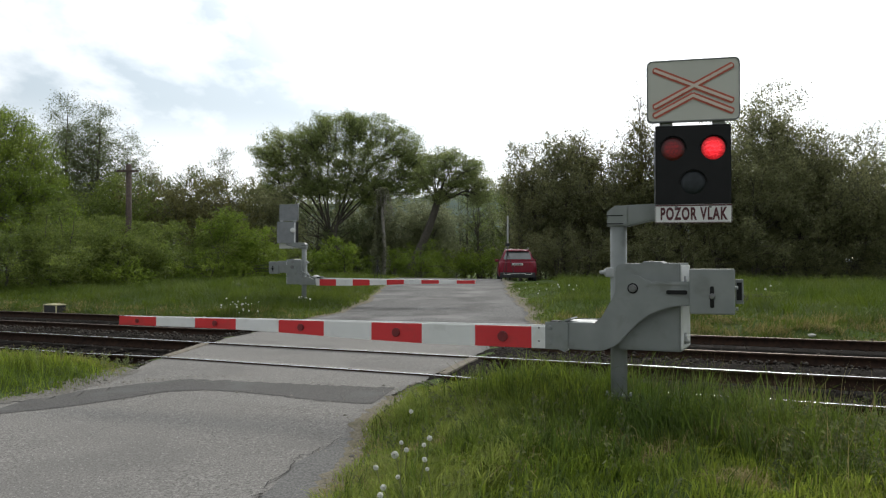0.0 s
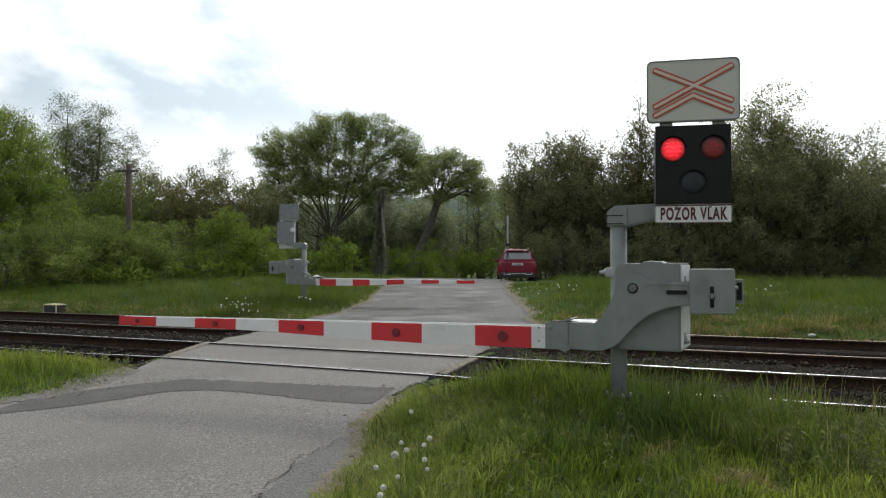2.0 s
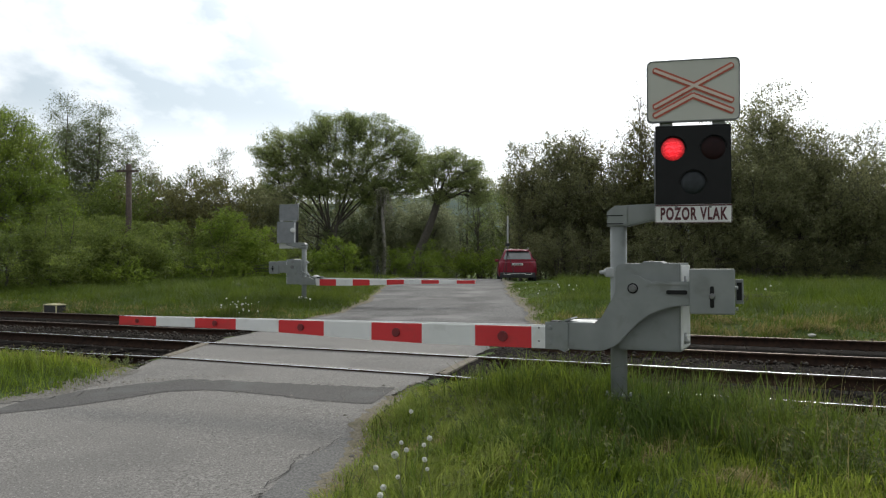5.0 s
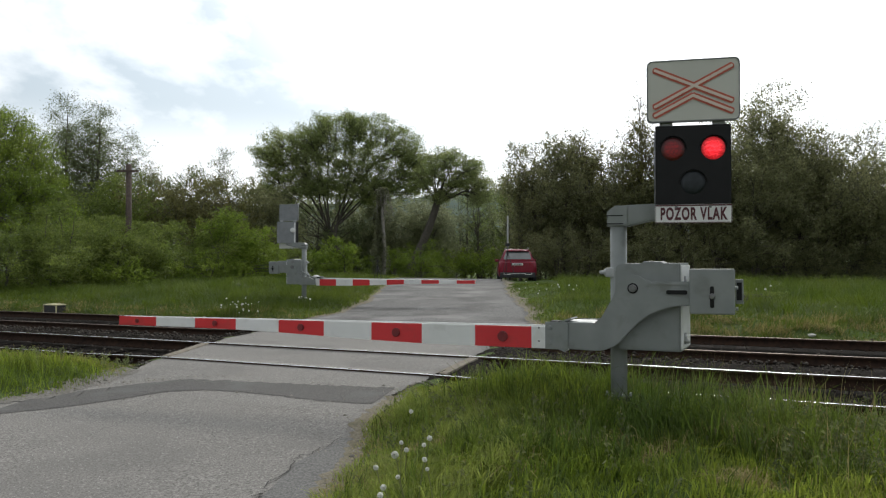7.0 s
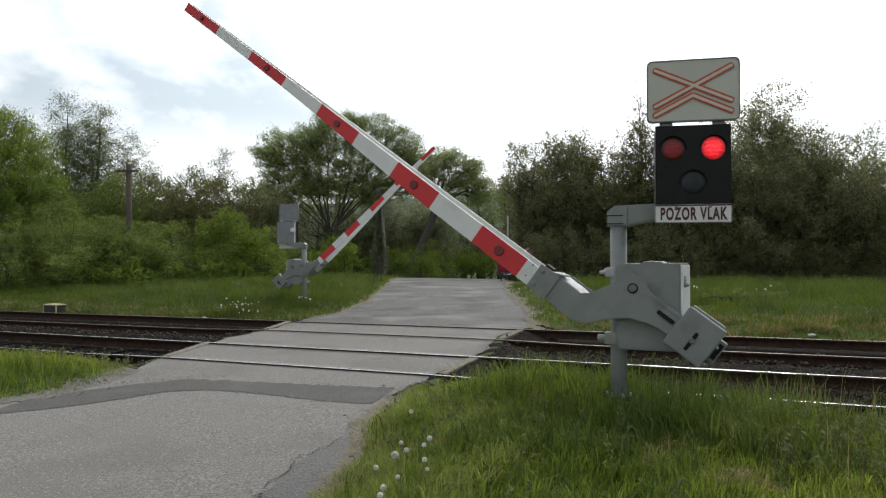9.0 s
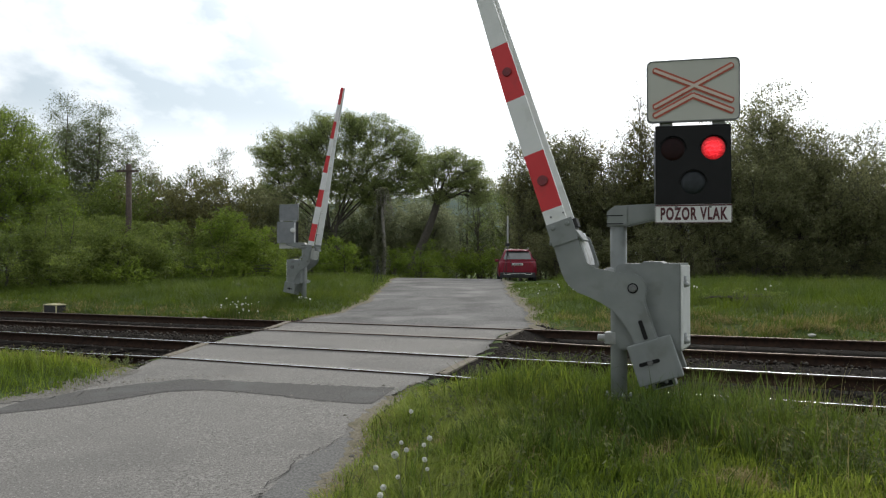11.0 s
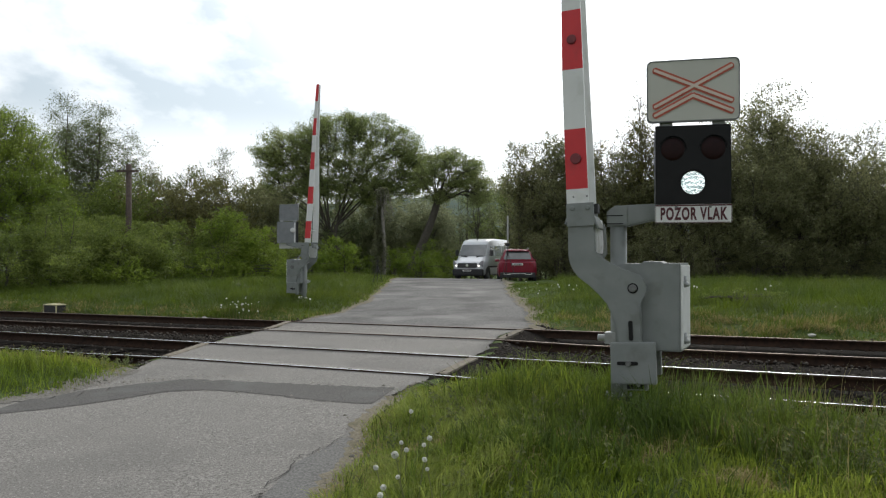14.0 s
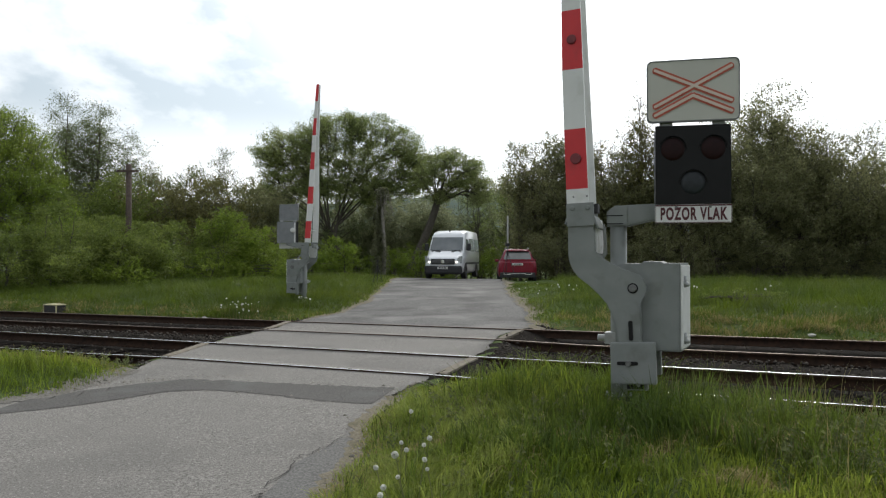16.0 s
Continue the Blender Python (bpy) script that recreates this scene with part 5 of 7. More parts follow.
        cyl(bm, (s * 0.32, -0.9, 1.405), (s * 0.72, -0.9, 1.42), 0.016, seg=8)
        part("wiper", bm, "plastic", t)
        quad_part("hood_vent", [(s * 0.28, -0.80, 1.338), (s * 0.74, -0.80, 1.305), (s * 0.74, -0.90, 1.385), (s * 0.28, -0.90, 1.405)][::s], "plastic", t, "dark hood vent", -0.02)
    bm = nb()
    cyl(bm, (0, -1.95, 2.42), (0, -1.86, 2.48), 0.03, seg=8)
    part("aerial", bm, "plastic", t)
    bm = nb()
    box(bm, -0.8, 0.8, -5.4, -0.4, 0.22, 0.34, 0.03)
    part("underbody", bm, "plastic", t, "dark underbody")
    return t


car = build_car(pose(3.62, 35.6, float(ground_z(3.7, 37.0)) - 0.02, 0, 0, -3.2))
van = build_van(pose(0.08, 36.7, 0.38, 0, 0, 169))


def van_at(x, y, rz):
    p, q = pq(x, y)
    return pose(x, y, float(base(p, q)) - 0.004, 0, 0, rz)


VAN_ROWS = [(0.0, van_at(45, 82, 128)), (4.0, van_at(32, 72, 128)), (8.0, van_at(19.5, 61.0, 130)), (10.5, van_at(12.0, 54.4, 133)), (11.6, van_at(7.5, 50.6, 138)), (12.1, van_at(4.45, 48.2, 146)),
            (12.5, van_at(3.44, 47.3, 151)), (13.1, van_at(2.64, 45.8, 155)), (13.7, van_at(1.84, 44.3, 158)), (14.3, van_at(1.06, 42.5, 160.5)), (14.9, van_at(0.51, 40.6, 163)),
            (15.5, van_at(0.18, 38.3, 166)), (16.0, van_at(-0.01, 36.3, 169))]


def tripod(x, y, h, spread, label, head):
    z = float(ground_z(x, y))
    t = thing("tripod", pose(x, y, z), label, "tripod", "tripods by the road")
    for k in range(3):
        a = radians(100 + 120 * k)
        bm = nb()
        cyl(bm, (0.02 * math.cos(a), 0.02 * math.sin(a), h * 0.72), (spread * math.cos(a), spread * math.sin(a), -0.01), 0.016, 0.011, seg=8)
        part("leg", bm, "plastic", t)
    bm = nb()
    cyl(bm, (0, 0, h * 0.66), (0, 0, h * 0.93), 0.018, seg=10)
    box(bm, -0.045, 0.045, -0.045, 0.045, h * 0.69, h * 0.75, 0.01)
    part("column", bm, "plastic", t)
    bm = nb()
    box(bm, -head, head, -head * 0.6, head * 0.9, h * 0.92, h, 0.015)
    cyl(bm, (0, -head * 0.5, h * 0.96), (0, -head * 1.5, h * 0.96), head * 0.5, seg=14)
    part("camera_head", bm, "plastic", t, "small black camera body")


tripod(3.03, 34.4, 1.76, 0.42, "black camera tripod standing at the road's edge by the car", 0.10)
tripod(-2.85, 32.0, 1.0, 0.26, "black tripod standing on the grass verge", 0.05)
# ---------------------------------------------------------------- trees and shrubs
def tube(path, radii, seg=6):
    path = np.asarray(path, float)
    d = np.gradient(path, axis=0)
    d /= np.linalg.norm(d, axis=1, keepdims=True) + 1e-9
    u = np.cross(d, (0.31, 0.95, 0.05))
    u /= np.linalg.norm(u, axis=1, keepdims=True) + 1e-9
    w = np.cross(d, u)
    a = np.linspace(0, 2 * np.pi, seg, endpoint=False)
    V = path[:, None] + np.asarray(radii)[:, None, None] * (np.cos(a)[None, :, None] * u[:, None] + np.sin(a)[None, :, None] * w[:, None])
    n = len(path)
    i, k = np.meshgrid(np.arange(n - 1), np.arange(seg), indexing="ij")
    F = np.stack([i * seg + k, i * seg + (k + 1) % seg, (i + 1) * seg + (k + 1) % seg, (i + 1) * seg + k], -1).reshape(-1, 4)
    return V.reshape(-1, 3), F


def joined(tubes):
    V, F, o = [], [], 0
    for v, f in tubes:
        V.append(v)
        F.append(f + o)
        o += len(v)
    return np.concatenate(V), np.concatenate(F)


def leaves(C, size, r, aspect=0.55):
    """Small pointed leaves at the places C, turned at random."""
    n = len(C)
    a = r.standard_normal((n, 3))
    a /= np.linalg.norm(a, axis=1, keepdims=True)
    b = np.cross(a, r.standard_normal((n, 3)))
    b /= np.linalg.norm(b, axis=1, keepdims=True)
    s = size * r.uniform(0.6, 1.4, (n, 1))
    V = np.stack([C - a * s, C + a * s * 0.55 - b * s * aspect, C + a * s * 0.8 + b * s * aspect], 1)
    return V.reshape(-1, 3), np.arange(3 * n).reshape(n, 3)


def sprays(C, own, axis, n, per, r, rise=0.55, reach=1.25, thin=0.30):
    """Leaf places along shoots that fan out and up from the clumps C of radius own, away from the crown's axis."""
    m = max(len(C), n // per)
    k = r.integers(0, len(C), m)
    out = C[k] - axis
    out /= np.linalg.norm(out, axis=1, keepdims=True) + 1e-6
    d = 0.75 * out + 0.75 * r.standard_normal((m, 3)) + np.array((0, 0, rise))
    d /= np.linalg.norm(d, axis=1, keepdims=True)
    start = C[k] + r.standard_normal((m, 3)) * own[k, None] * 0.42
    ln = own[k] * reach * r.uniform(0.35, 1.15, m)
    i = np.repeat(np.arange(m), r.poisson(per * np.clip(ln / own[k], 0.3, 2)))
    u = r.random(len(i)) ** 0.75
    bend = np.array((0, 0, -0.22)) * (u ** 2 * ln[i])[:, None]
    side = r.standard_normal((len(i), 3)) * (thin * own[k[i]] * (1.05 - 0.75 * u))[:, None]
    return start[i] + d[i] * (u * ln[i])[:, None] + bend + side, (start, start + d * ln[:, None])


def tree(x, y, h, w, leaf, n=9000, size=0.085, clumps=60, spread=0.5, low=0.25, trunk=0.16, lean=(0, 0), stems=1, dome=0.75, name="tree", label="", category="tree", group="", seed=0,
         twigs=0, depth=None, fill=2.2, rough=1.0):
    """A tapered trunk with limbs that reach the leaf clumps of an uneven crown."""
    r = np.random.default_rng(int(1000 * abs(x) + 77 * y + seed))
    gz = float(ground_z(x, y)) - 0.12
    t = thing(name, pose(x, y, gz), label, category, group)
    h += 0.2 - gz
    rx, ry = w / 2, (depth or w) / 2
    z0 = h * low
    # clump centres in a lumpy dome
    d = r.standard_normal((clumps, 3))
    d /= np.linalg.norm(d, axis=1, keepdims=True)
    lump = 1 + rough * 0.20 * np.sin(3.1 * d[:, 0] + 2.3 * d[:, 1] + seed) + rough * 0.14 * np.sin(5.7 * d[:, 2] + 3.3 * d[:, 0] + seed)
    rad = r.random(clumps) ** (1 / fill) * lump
    cz = z0 + (h - z0) * (0.5 if dome < 1 else 0.42)
    C = np.stack([d[:, 0] * rx, d[:, 1] * ry, d[:, 2] * (h - z0) * 0.5], -1) * rad[:, None] * 0.90
    up = C[:, 2] / ((h - z0) * 0.5)
    taper = np.where(up > 0, 1 - (1 - dome) * up, 1.0)
    C[:, 0] *= taper
    C[:, 1] *= taper
    C[:, 2] += cz
    C[:, 0] += lean[0] * C[:, 2]
    C[:, 1] += lean[1] * C[:, 2]
    sig = spread * (w + (h - z0)) / 2 * 0.26
    wide, high = np.percentile(np.abs(C[:, 0] - lean[0] * C[:, 2]), 97) + 0.8 * sig, np.max(C[:, 2]) + 0.75 * sig
    C[:, 0] = lean[0] * C[:, 2] + (C[:, 0] - lean[0] * C[:, 2]) * rx / wide
    C[:, 2] *= h / high
    C[:, 2] = np.maximum(C[:, 2], 0.25)
    # wood
    tubes, bases = [], []
    for k in range(stems):
        ox, oy = (0, 0) if stems == 1 else (r.normal(0, 0.07 * w), r.normal(0, 0.07 * w))
        dx, dy = (lean[0], lean[1]) if stems == 1 else (lean[0] + r.normal(0, 0.16), lean[1] + r.normal(0, 0.16))
        top = h * (0.80 if dome < 0.7 else 0.62) * r.uniform(0.9, 1.05)
        zz = np.linspace(-0.1, top, 9)
        wig = np.cumsum(r.normal(0, 0.012 * h, (9, 2)), axis=0)
        path = np.stack([ox + dx * zz + wig[:, 0], oy + dy * zz + wig[:, 1], zz], -1)
        rr = trunk * (1 - 0.82 * np.linspace(0, 1, 9)) * (1.0 if stems == 1 else 0.75)
        rr[0] *= 1.35
        tubes.append(tube(path, rr, 8))
        bases.append((path, rr))
    for c in C[: min(clumps, 45 if name == "tree" else 22)]:
        path, rr = bases[r.integers(stems)]
        j = int(np.clip(np.searchsorted(path[:, 2], c[2] * r.uniform(0.5, 0.85)), 1, 8))
        a = path[j]
        s = np.linspace(0, 1, 6)[:, None]
        mid = (a + c) / 2 + np.array([0, 0, 0.12 * np.linalg.norm(c - a)]) + r.normal(0, 0.05 * np.linalg.norm(c - a), 3)
        lp = (1 - s) ** 2 * a + 2 * s * (1 - s) * mid + s ** 2 * c
        tubes.append(tube(lp, np.linspace(min(rr[j] * 0.6, trunk * 0.42), 0.012, 6), 4))
    for _ in range(twigs):
        c = C[r.integers(clumps)]
        e = c + r.normal(0, sig * 1.3, 3) + np.array([0, 0, sig * 0.9])
        s = np.linspace(0, 1, 4)[:, None]
        tubes.append(tube((c * (1 - s) + e * s + s * (1 - s) * r.normal(0, 0.3, 3))[::3], np.array([0.014, 0.005]), 3))
    V, F = joined(tubes)
    part("trunk", mesh_np("trunk", V, F, "bark"), None, t, "dark bark trunk and limbs")
    # shoots of leaves fan out of the clumps
    own = sig * r.uniform(0.65, 1.25, clumps)
    L, _ = sprays(C, own, np.array((lean[0] * h * 0.4, 0, h * 0.35)), int(n * (1.55 if size < 0.12 else 1.0)), 26, r)
    L = L[(L[:, 2] > 0.03) & (L[:, 2] < h * 1.06)]
    V, F = leaves(L, size * 0.80, r)
    part("crown", mesh_np("crown", V, F, leaf), None, t, "leafy crown")
    return t


def split(P, k, r):
    """Sorts points into k neighbouring families."""
    k = min(k, len(P))
    c = P[r.choice(len(P), k, replace=False)]
    for _ in range(6):
        own = np.argmin(((P[:, None] - c[None]) ** 2).sum(-1), axis=1)
        c = np.array([P[own == j].mean(0) if (own == j).any() else c[j] for j in range(k)])
    return [np.flatnonzero(own == j) for j in range(k) if (own == j).any()]


def bowed(a, b, bow, r, n=5):
    s = np.linspace(0, 1, n)[:, None]
    ln = np.linalg.norm(b - a)
    mid = (a + b) / 2 + np.array([0, 0, bow * ln]) + r.normal(0, 0.10 * ln, 3)
    return (1 - s) ** 2 * a + 2 * s * (1 - s) * mid + s ** 2 * b


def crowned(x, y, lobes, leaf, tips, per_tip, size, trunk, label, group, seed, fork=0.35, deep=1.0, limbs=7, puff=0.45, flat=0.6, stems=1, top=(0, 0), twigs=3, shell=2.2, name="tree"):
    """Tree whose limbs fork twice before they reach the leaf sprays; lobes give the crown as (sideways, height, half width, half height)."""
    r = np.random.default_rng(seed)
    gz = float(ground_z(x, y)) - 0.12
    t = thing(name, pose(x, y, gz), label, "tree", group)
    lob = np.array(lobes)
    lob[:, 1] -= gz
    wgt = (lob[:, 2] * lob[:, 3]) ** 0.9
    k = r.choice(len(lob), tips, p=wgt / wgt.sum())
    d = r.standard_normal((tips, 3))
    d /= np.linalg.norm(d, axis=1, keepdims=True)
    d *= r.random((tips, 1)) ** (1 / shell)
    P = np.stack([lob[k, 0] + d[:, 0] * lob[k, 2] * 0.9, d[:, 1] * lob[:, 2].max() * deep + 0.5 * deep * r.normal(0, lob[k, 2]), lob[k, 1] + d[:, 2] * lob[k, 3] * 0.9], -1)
    h, low = P[:, 2].max(), P[:, 2].min()
    tubes = []
    girth = lambda n: max(trunk * (n / tips) ** 0.5 * 0.8, 0.011)
    fz = max(h * fork, 0.3)
    stem = []
    for s in range(stems):
        e = np.array([top[0] + (0 if stems == 1 else r.normal(0, 0.07 * h)), top[1], fz * r.uniform(0.85, 1.1)])
        o = np.array([0 if stems == 1 else r.normal(0, 0.25), r.normal(0, 0.15), -0.1])
        path = bowed(o, e, 0.0, r, 7)
        rr = trunk * np.linspace(1, 0.72, 7) / (1 if stems == 1 else 1.5)
        rr[0] *= 1.35
        tubes.append(tube(path, rr, 9))
        stem.append(e)
    ends = []
    for fam in split(P * np.array((1, 1, 0.8)), limbs, r):
        c = P[fam].mean(0)
        f = stem[int(np.argmin([abs(e[0] - c[0]) + r.random() for e in stem]))]
        n1 = f + (c - f) * 0.62 + np.array([0, 0, 0.08 * np.linalg.norm(c - f)])
        tubes.append(tube(bowed(f - np.array([0, 0, 0.1]), n1, 0.10, r), np.linspace(girth(len(fam)), girth(len(fam)) * 0.7, 5), 7))
        for sub_fam in split(P[fam], max(2, len(fam) // 7), r):
            ids = fam[sub_fam]
            c2 = P[ids].mean(0)
            n2 = n1 + (c2 - n1) * 0.66
            tubes.append(tube(bowed(n1, n2, 0.06, r, 4), np.linspace(girth(len(ids)), girth(len(ids)) * 0.7, 4), 5))
            for j in ids:
                tubes.append(tube(bowed(n2, P[j], 0.08, r, 3), np.linspace(0.016, 0.007, 3), 3))
                ends.append((n2, P[j]))
                for _ in range(twigs):
                    a = n2 + (P[j] - n2) * r.uniform(0.5, 1)
                    tubes.append(tube(np.stack([a, a + r.normal(0, puff * 0.9, 3) + np.array([0, 0, 0.2 * puff])]), np.array([0.008, 0.004]), 3))
    V, F = joined(tubes)
    part("trunk", mesh_np("trunk", V, F, "bark"), None, t, "dark bark trunk and limbs")
    A, B = np.array([e[0] for e in ends]), np.array([e[1] for e in ends])
    m = r.poisson(per_tip * r.uniform(0.35, 1.65, tips))
    idx = np.repeat(np.arange(tips), m)
    n = len(idx)
    u = np.clip(1.05 - np.abs(r.normal(0, 0.2, n)), 0.3, 1.1)[:, None]
    own = puff * r.uniform(0.6, 1.3, tips)
    off = r.standard_normal((n, 3))
    off *= (r.random((n, 1)) ** 0.5) * 1.25 / (np.linalg.norm(off, axis=1, keepdims=True) + 1e-6)
    L = A[idx] + (B[idx] - A[idx]) * u + off * own[idx][:, None] * np.array((1, 1, flat))
    L = L[L[:, 2] > 0.05]
    V, F = leaves(L, size * 0.9, r)
    part("crown", mesh_np("crown", V, F, leaf), None, t, "leafy crown")
    return t


def airy(x, y, h, w, leaf, label, group, seed, low=0.25, branches=70, per=16, size=0.045, trunk=0.12, shape=0.8, up=0.5, lean=0.0, puff=0.10, twigs=7, forks=1, name="tree"):
    """Slender see-through tree: one or more leaders, side branches as long as the outline allows, twigs on them and small leaves on the twigs."""
    r = np.random.default_rng(seed)
    gz = float(ground_z(x, y)) - 0.12
    t = thing(name, pose(x, y, gz), label, "tree", group)
    h = h - gz
    leads, tubes, places = [], [], []
    for f in range(forks):
        top = h * (1.0 if f == 0 else r.uniform(0.80, 0.97))
        zz = np.linspace(-0.1, top, 14)
        wig = np.cumsum(r.normal(0, 0.007 * h, (14, 2)), axis=0)
        az = 2.4 * f + r.normal(0, 0.3) + (0 if f % 2 else math.pi)
        swing = (0.05 if f == 0 else 0.30) * w * np.clip(zz / top - 0.22, 0, 1) ** 0.8 * (forks > 1)
        lead = np.stack([lean * zz + wig[:, 0] + swing * math.cos(az), wig[:, 1] + swing * math.sin(az), zz], -1)
        leads.append((zz, lead, top))
        tubes.append(tube(lead, np.append(trunk * (1 - np.linspace(0, 1, 13)) ** 0.8 * (1 if f == 0 else 0.7), 0) + 0.008, 6))
    spread = w / 2 * (1.0 if forks == 1 else 0.72)
    for k in range(branches):
        zz, lead, top = leads[k % forks]
        u = (k + r.random()) / branches
        z = top * (low + (0.985 - low) * u)
        env = math.sin(math.pi * min(1, (0.12 + 0.88 * u) ** shape)) ** 0.6 + 0.12 if shape < 1.5 else (1 - u) ** 0.85 + 0.10
        ln = spread * env * r.uniform(0.5, 1.15)
        az = 2.4 * k + r.normal(0, 0.5)
        root = np.array([np.interp(z - 0.35 * ln, zz, lead[:, c]) for c in range(3)])
        end = root + np.array([math.cos(az), math.sin(az), 0]) * ln + np.array([0, 0, up * r.uniform(0.4, 1.7) * ln])
        path = bowed(root, end, -0.05, r, 4)
        tubes.append(tube(path, np.linspace(min(0.035, trunk * 0.35 * (1.1 - u)), 0.006, 4), 3))
        d = end - root
        for _ in range(twigs):
            a = path[int(r.integers(1, 4))]
            e = a + d * r.uniform(0.0, 0.28) + r.normal(0, 0.20 * ln + 0.10, 3) * np.array((1, 1, 0.8)) + np.array([0, 0, 0.06 * ln])
            if r.random() < 0.5:
                tubes.append(tube(np.stack([a, e]), np.array([0.009, 0.004]), 3))
            m = r.poisson(per * r.uniform(0.4, 1.6) * min(1.0, 0.25 + 0.9 * env))
            places.append(a + (e - a) * r.uniform(0.2, 1.15, (m, 1)) + r.normal(0, puff * 1.5, (m, 3)) * np.array((1, 1, 0.6)))
    V, F = joined(tubes)
    part("trunk", mesh_np("trunk", V, F, "bark"), None, t, "dark bark trunk and limbs")
    V, F = leaves(np.concatenate(places), size, r)
    part("crown", mesh_np("crown", V, F, leaf), None, t, "leafy crown")
    return t


def shrub(x, y, h, w, leaf, n=7000, size=0.055, label="bushy green shrub at the meadow's edge", seed=0, clumps=60, spread=0.45, group="shrubs at the meadow's edge", depth=None, twigs=0):
    return tree(x, y, h, w, leaf, n, size, clumps, spread, 0.0, 0.05, (0, 0), 4, 0.62, "shrub", label, "shrub", group, seed, twigs, depth, 2.6, 1.7)


def at(b, d):
    """Ground place from a sideways slope b and a distance ahead d."""
    return b * d, d


def plant_trees():
    g1, g2, g3 = "trees behind the meadow", "thicket along the road", "trees round the bend"
    T = tree
    # left: broad bright tree, airy alders behind it, scrub
    K = crowned
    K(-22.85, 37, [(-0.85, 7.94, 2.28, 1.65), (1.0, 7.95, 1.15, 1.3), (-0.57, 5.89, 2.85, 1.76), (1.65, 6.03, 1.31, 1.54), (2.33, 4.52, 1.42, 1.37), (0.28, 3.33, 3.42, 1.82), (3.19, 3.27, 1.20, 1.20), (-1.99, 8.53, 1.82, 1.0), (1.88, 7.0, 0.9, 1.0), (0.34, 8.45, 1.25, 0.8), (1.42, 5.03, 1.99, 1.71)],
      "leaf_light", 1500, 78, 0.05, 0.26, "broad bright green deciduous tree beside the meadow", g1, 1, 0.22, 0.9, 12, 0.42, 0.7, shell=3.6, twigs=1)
    A = airy
    alder = "slender airy alder with thin grey-green leaves"
    A(-26.75, 52, 13.2, 5.8, "leaf_grey", alder, g1, 2, 0.30, 165, 36, 0.05, 0.17, 0.72, 0.30, puff=0.19, forks=3)
    A(-24.2, 52, 12.6, 6.0, "leaf_grey", alder, g1, 3, 0.26, 180, 36, 0.05, 0.18, 0.72, 0.30, lean=0.01, puff=0.19, forks=3)
    A(-22.3, 53, 10.6, 5.2, "leaf_grey", "thin young alder with sparse leaves", g1, 4, 0.30, 120, 18, 0.05, 0.11, 0.8, 0.4, puff=0.13, forks=2)
    A(-21.6, 55, 8.8, 2.6, "leaf_brown", "thin young alder with sparse leaves", g1, 5, 0.35, 60, 6, 0.045, 0.09, 0.8, 0.5, puff=0.13, forks=2)
    A(-17.35, 60, 10.5, 5.6, "leaf_grey", "pointed young tree with sparse spring leaves", g1, 7, 0.34, 110, 8, 0.055, 0.12, 2.0, 0.7, puff=0.13)
    for k, (px, d, hh, ww) in enumerate(((-0.475, 56, 7.4, 4.2), (-0.415, 58, 7.4, 4.4), (-0.39, 60, 7.2, 4.0), (-0.27, 60, 7.8, 4.0), (-0.245, 61, 7.4, 3.6))):
        A(*at(px, d), hh, ww, "leaf_brown", "brownish scrub tree with bare twigs", g1, 200 + k, 0.1, 80, 10, 0.05, 0.08, 0.6, 0.7, puff=0.15, forks=3)
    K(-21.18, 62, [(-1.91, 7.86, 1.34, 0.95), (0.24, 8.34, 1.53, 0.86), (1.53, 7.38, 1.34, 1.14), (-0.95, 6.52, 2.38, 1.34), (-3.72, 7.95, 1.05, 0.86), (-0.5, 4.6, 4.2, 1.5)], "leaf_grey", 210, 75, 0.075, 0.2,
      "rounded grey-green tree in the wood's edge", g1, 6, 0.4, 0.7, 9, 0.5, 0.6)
    T(*at(-0.44, 46), 6.6, 6.6, "leaf_mid", 13000, 0.095, 70, 0.5, 0.0, 0.12, label="green scrub tree at the wood's edge", group=g1, seed=8)
    T(*at(-0.37, 47), 6.9, 6.4, "leaf_brown", 13000, 0.09, 70, 0.5, 0.0, 0.12, label="brownish scrub tree in young leaf", group=g1, seed=9, twigs=60)
    T(*at(-0.30, 48), 7.0, 6.2, "leaf_brown", 13000, 0.09, 70, 0.5, 0.0, 0.12, label="brownish scrub tree in young leaf", group=g1, seed=10, twigs=60)
    T(*at(-0.235, 50), 6.6, 5.2, "leaf_dark", 12000, 0.09, 60, 0.5, 0.0, 0.12, label="dark green scrub tree", group=g1, seed=11)
    S = shrub
    S(*at(-0.585, 28.5), 2.5, 4.2, "leaf_mid", 10000, seed=1)
    S(*at(-0.52, 29.5), 3.7, 4.6, "leaf_mid", 20000, seed=2)
    S(*at(-0.445, 30.5), 2.9, 4.4, "leaf_mid", 17000, seed=3)
    S(*at(-0.40, 34), 3.0, 4.2, "leaf_mid", 10000, seed=4)
    S(*at(-0.345, 36), 2.9, 4.4, "leaf_mid", 10000, seed=5)
    S(*at(-0.295, 36.5), 3.6, 3.0, "leaf_light", 9000, seed=6)
    S(*at(-0.255, 37), 2.9, 3.6, "leaf_light", 9500, seed=7)
    S(*at(-0.50, 35), 3.2, 5.0, "leaf_mid", 11000, seed=8)
    for k, (b, d, h, w) in enumerate(((-0.375, 33, 1.5, 3.4), (-0.315, 34.5, 1.6, 3.6), (-0.27, 35.5, 1.4, 3.2), (-0.44, 29.0, 1.3, 3.2), (-0.235, 38.5, 1.6, 2.8))):
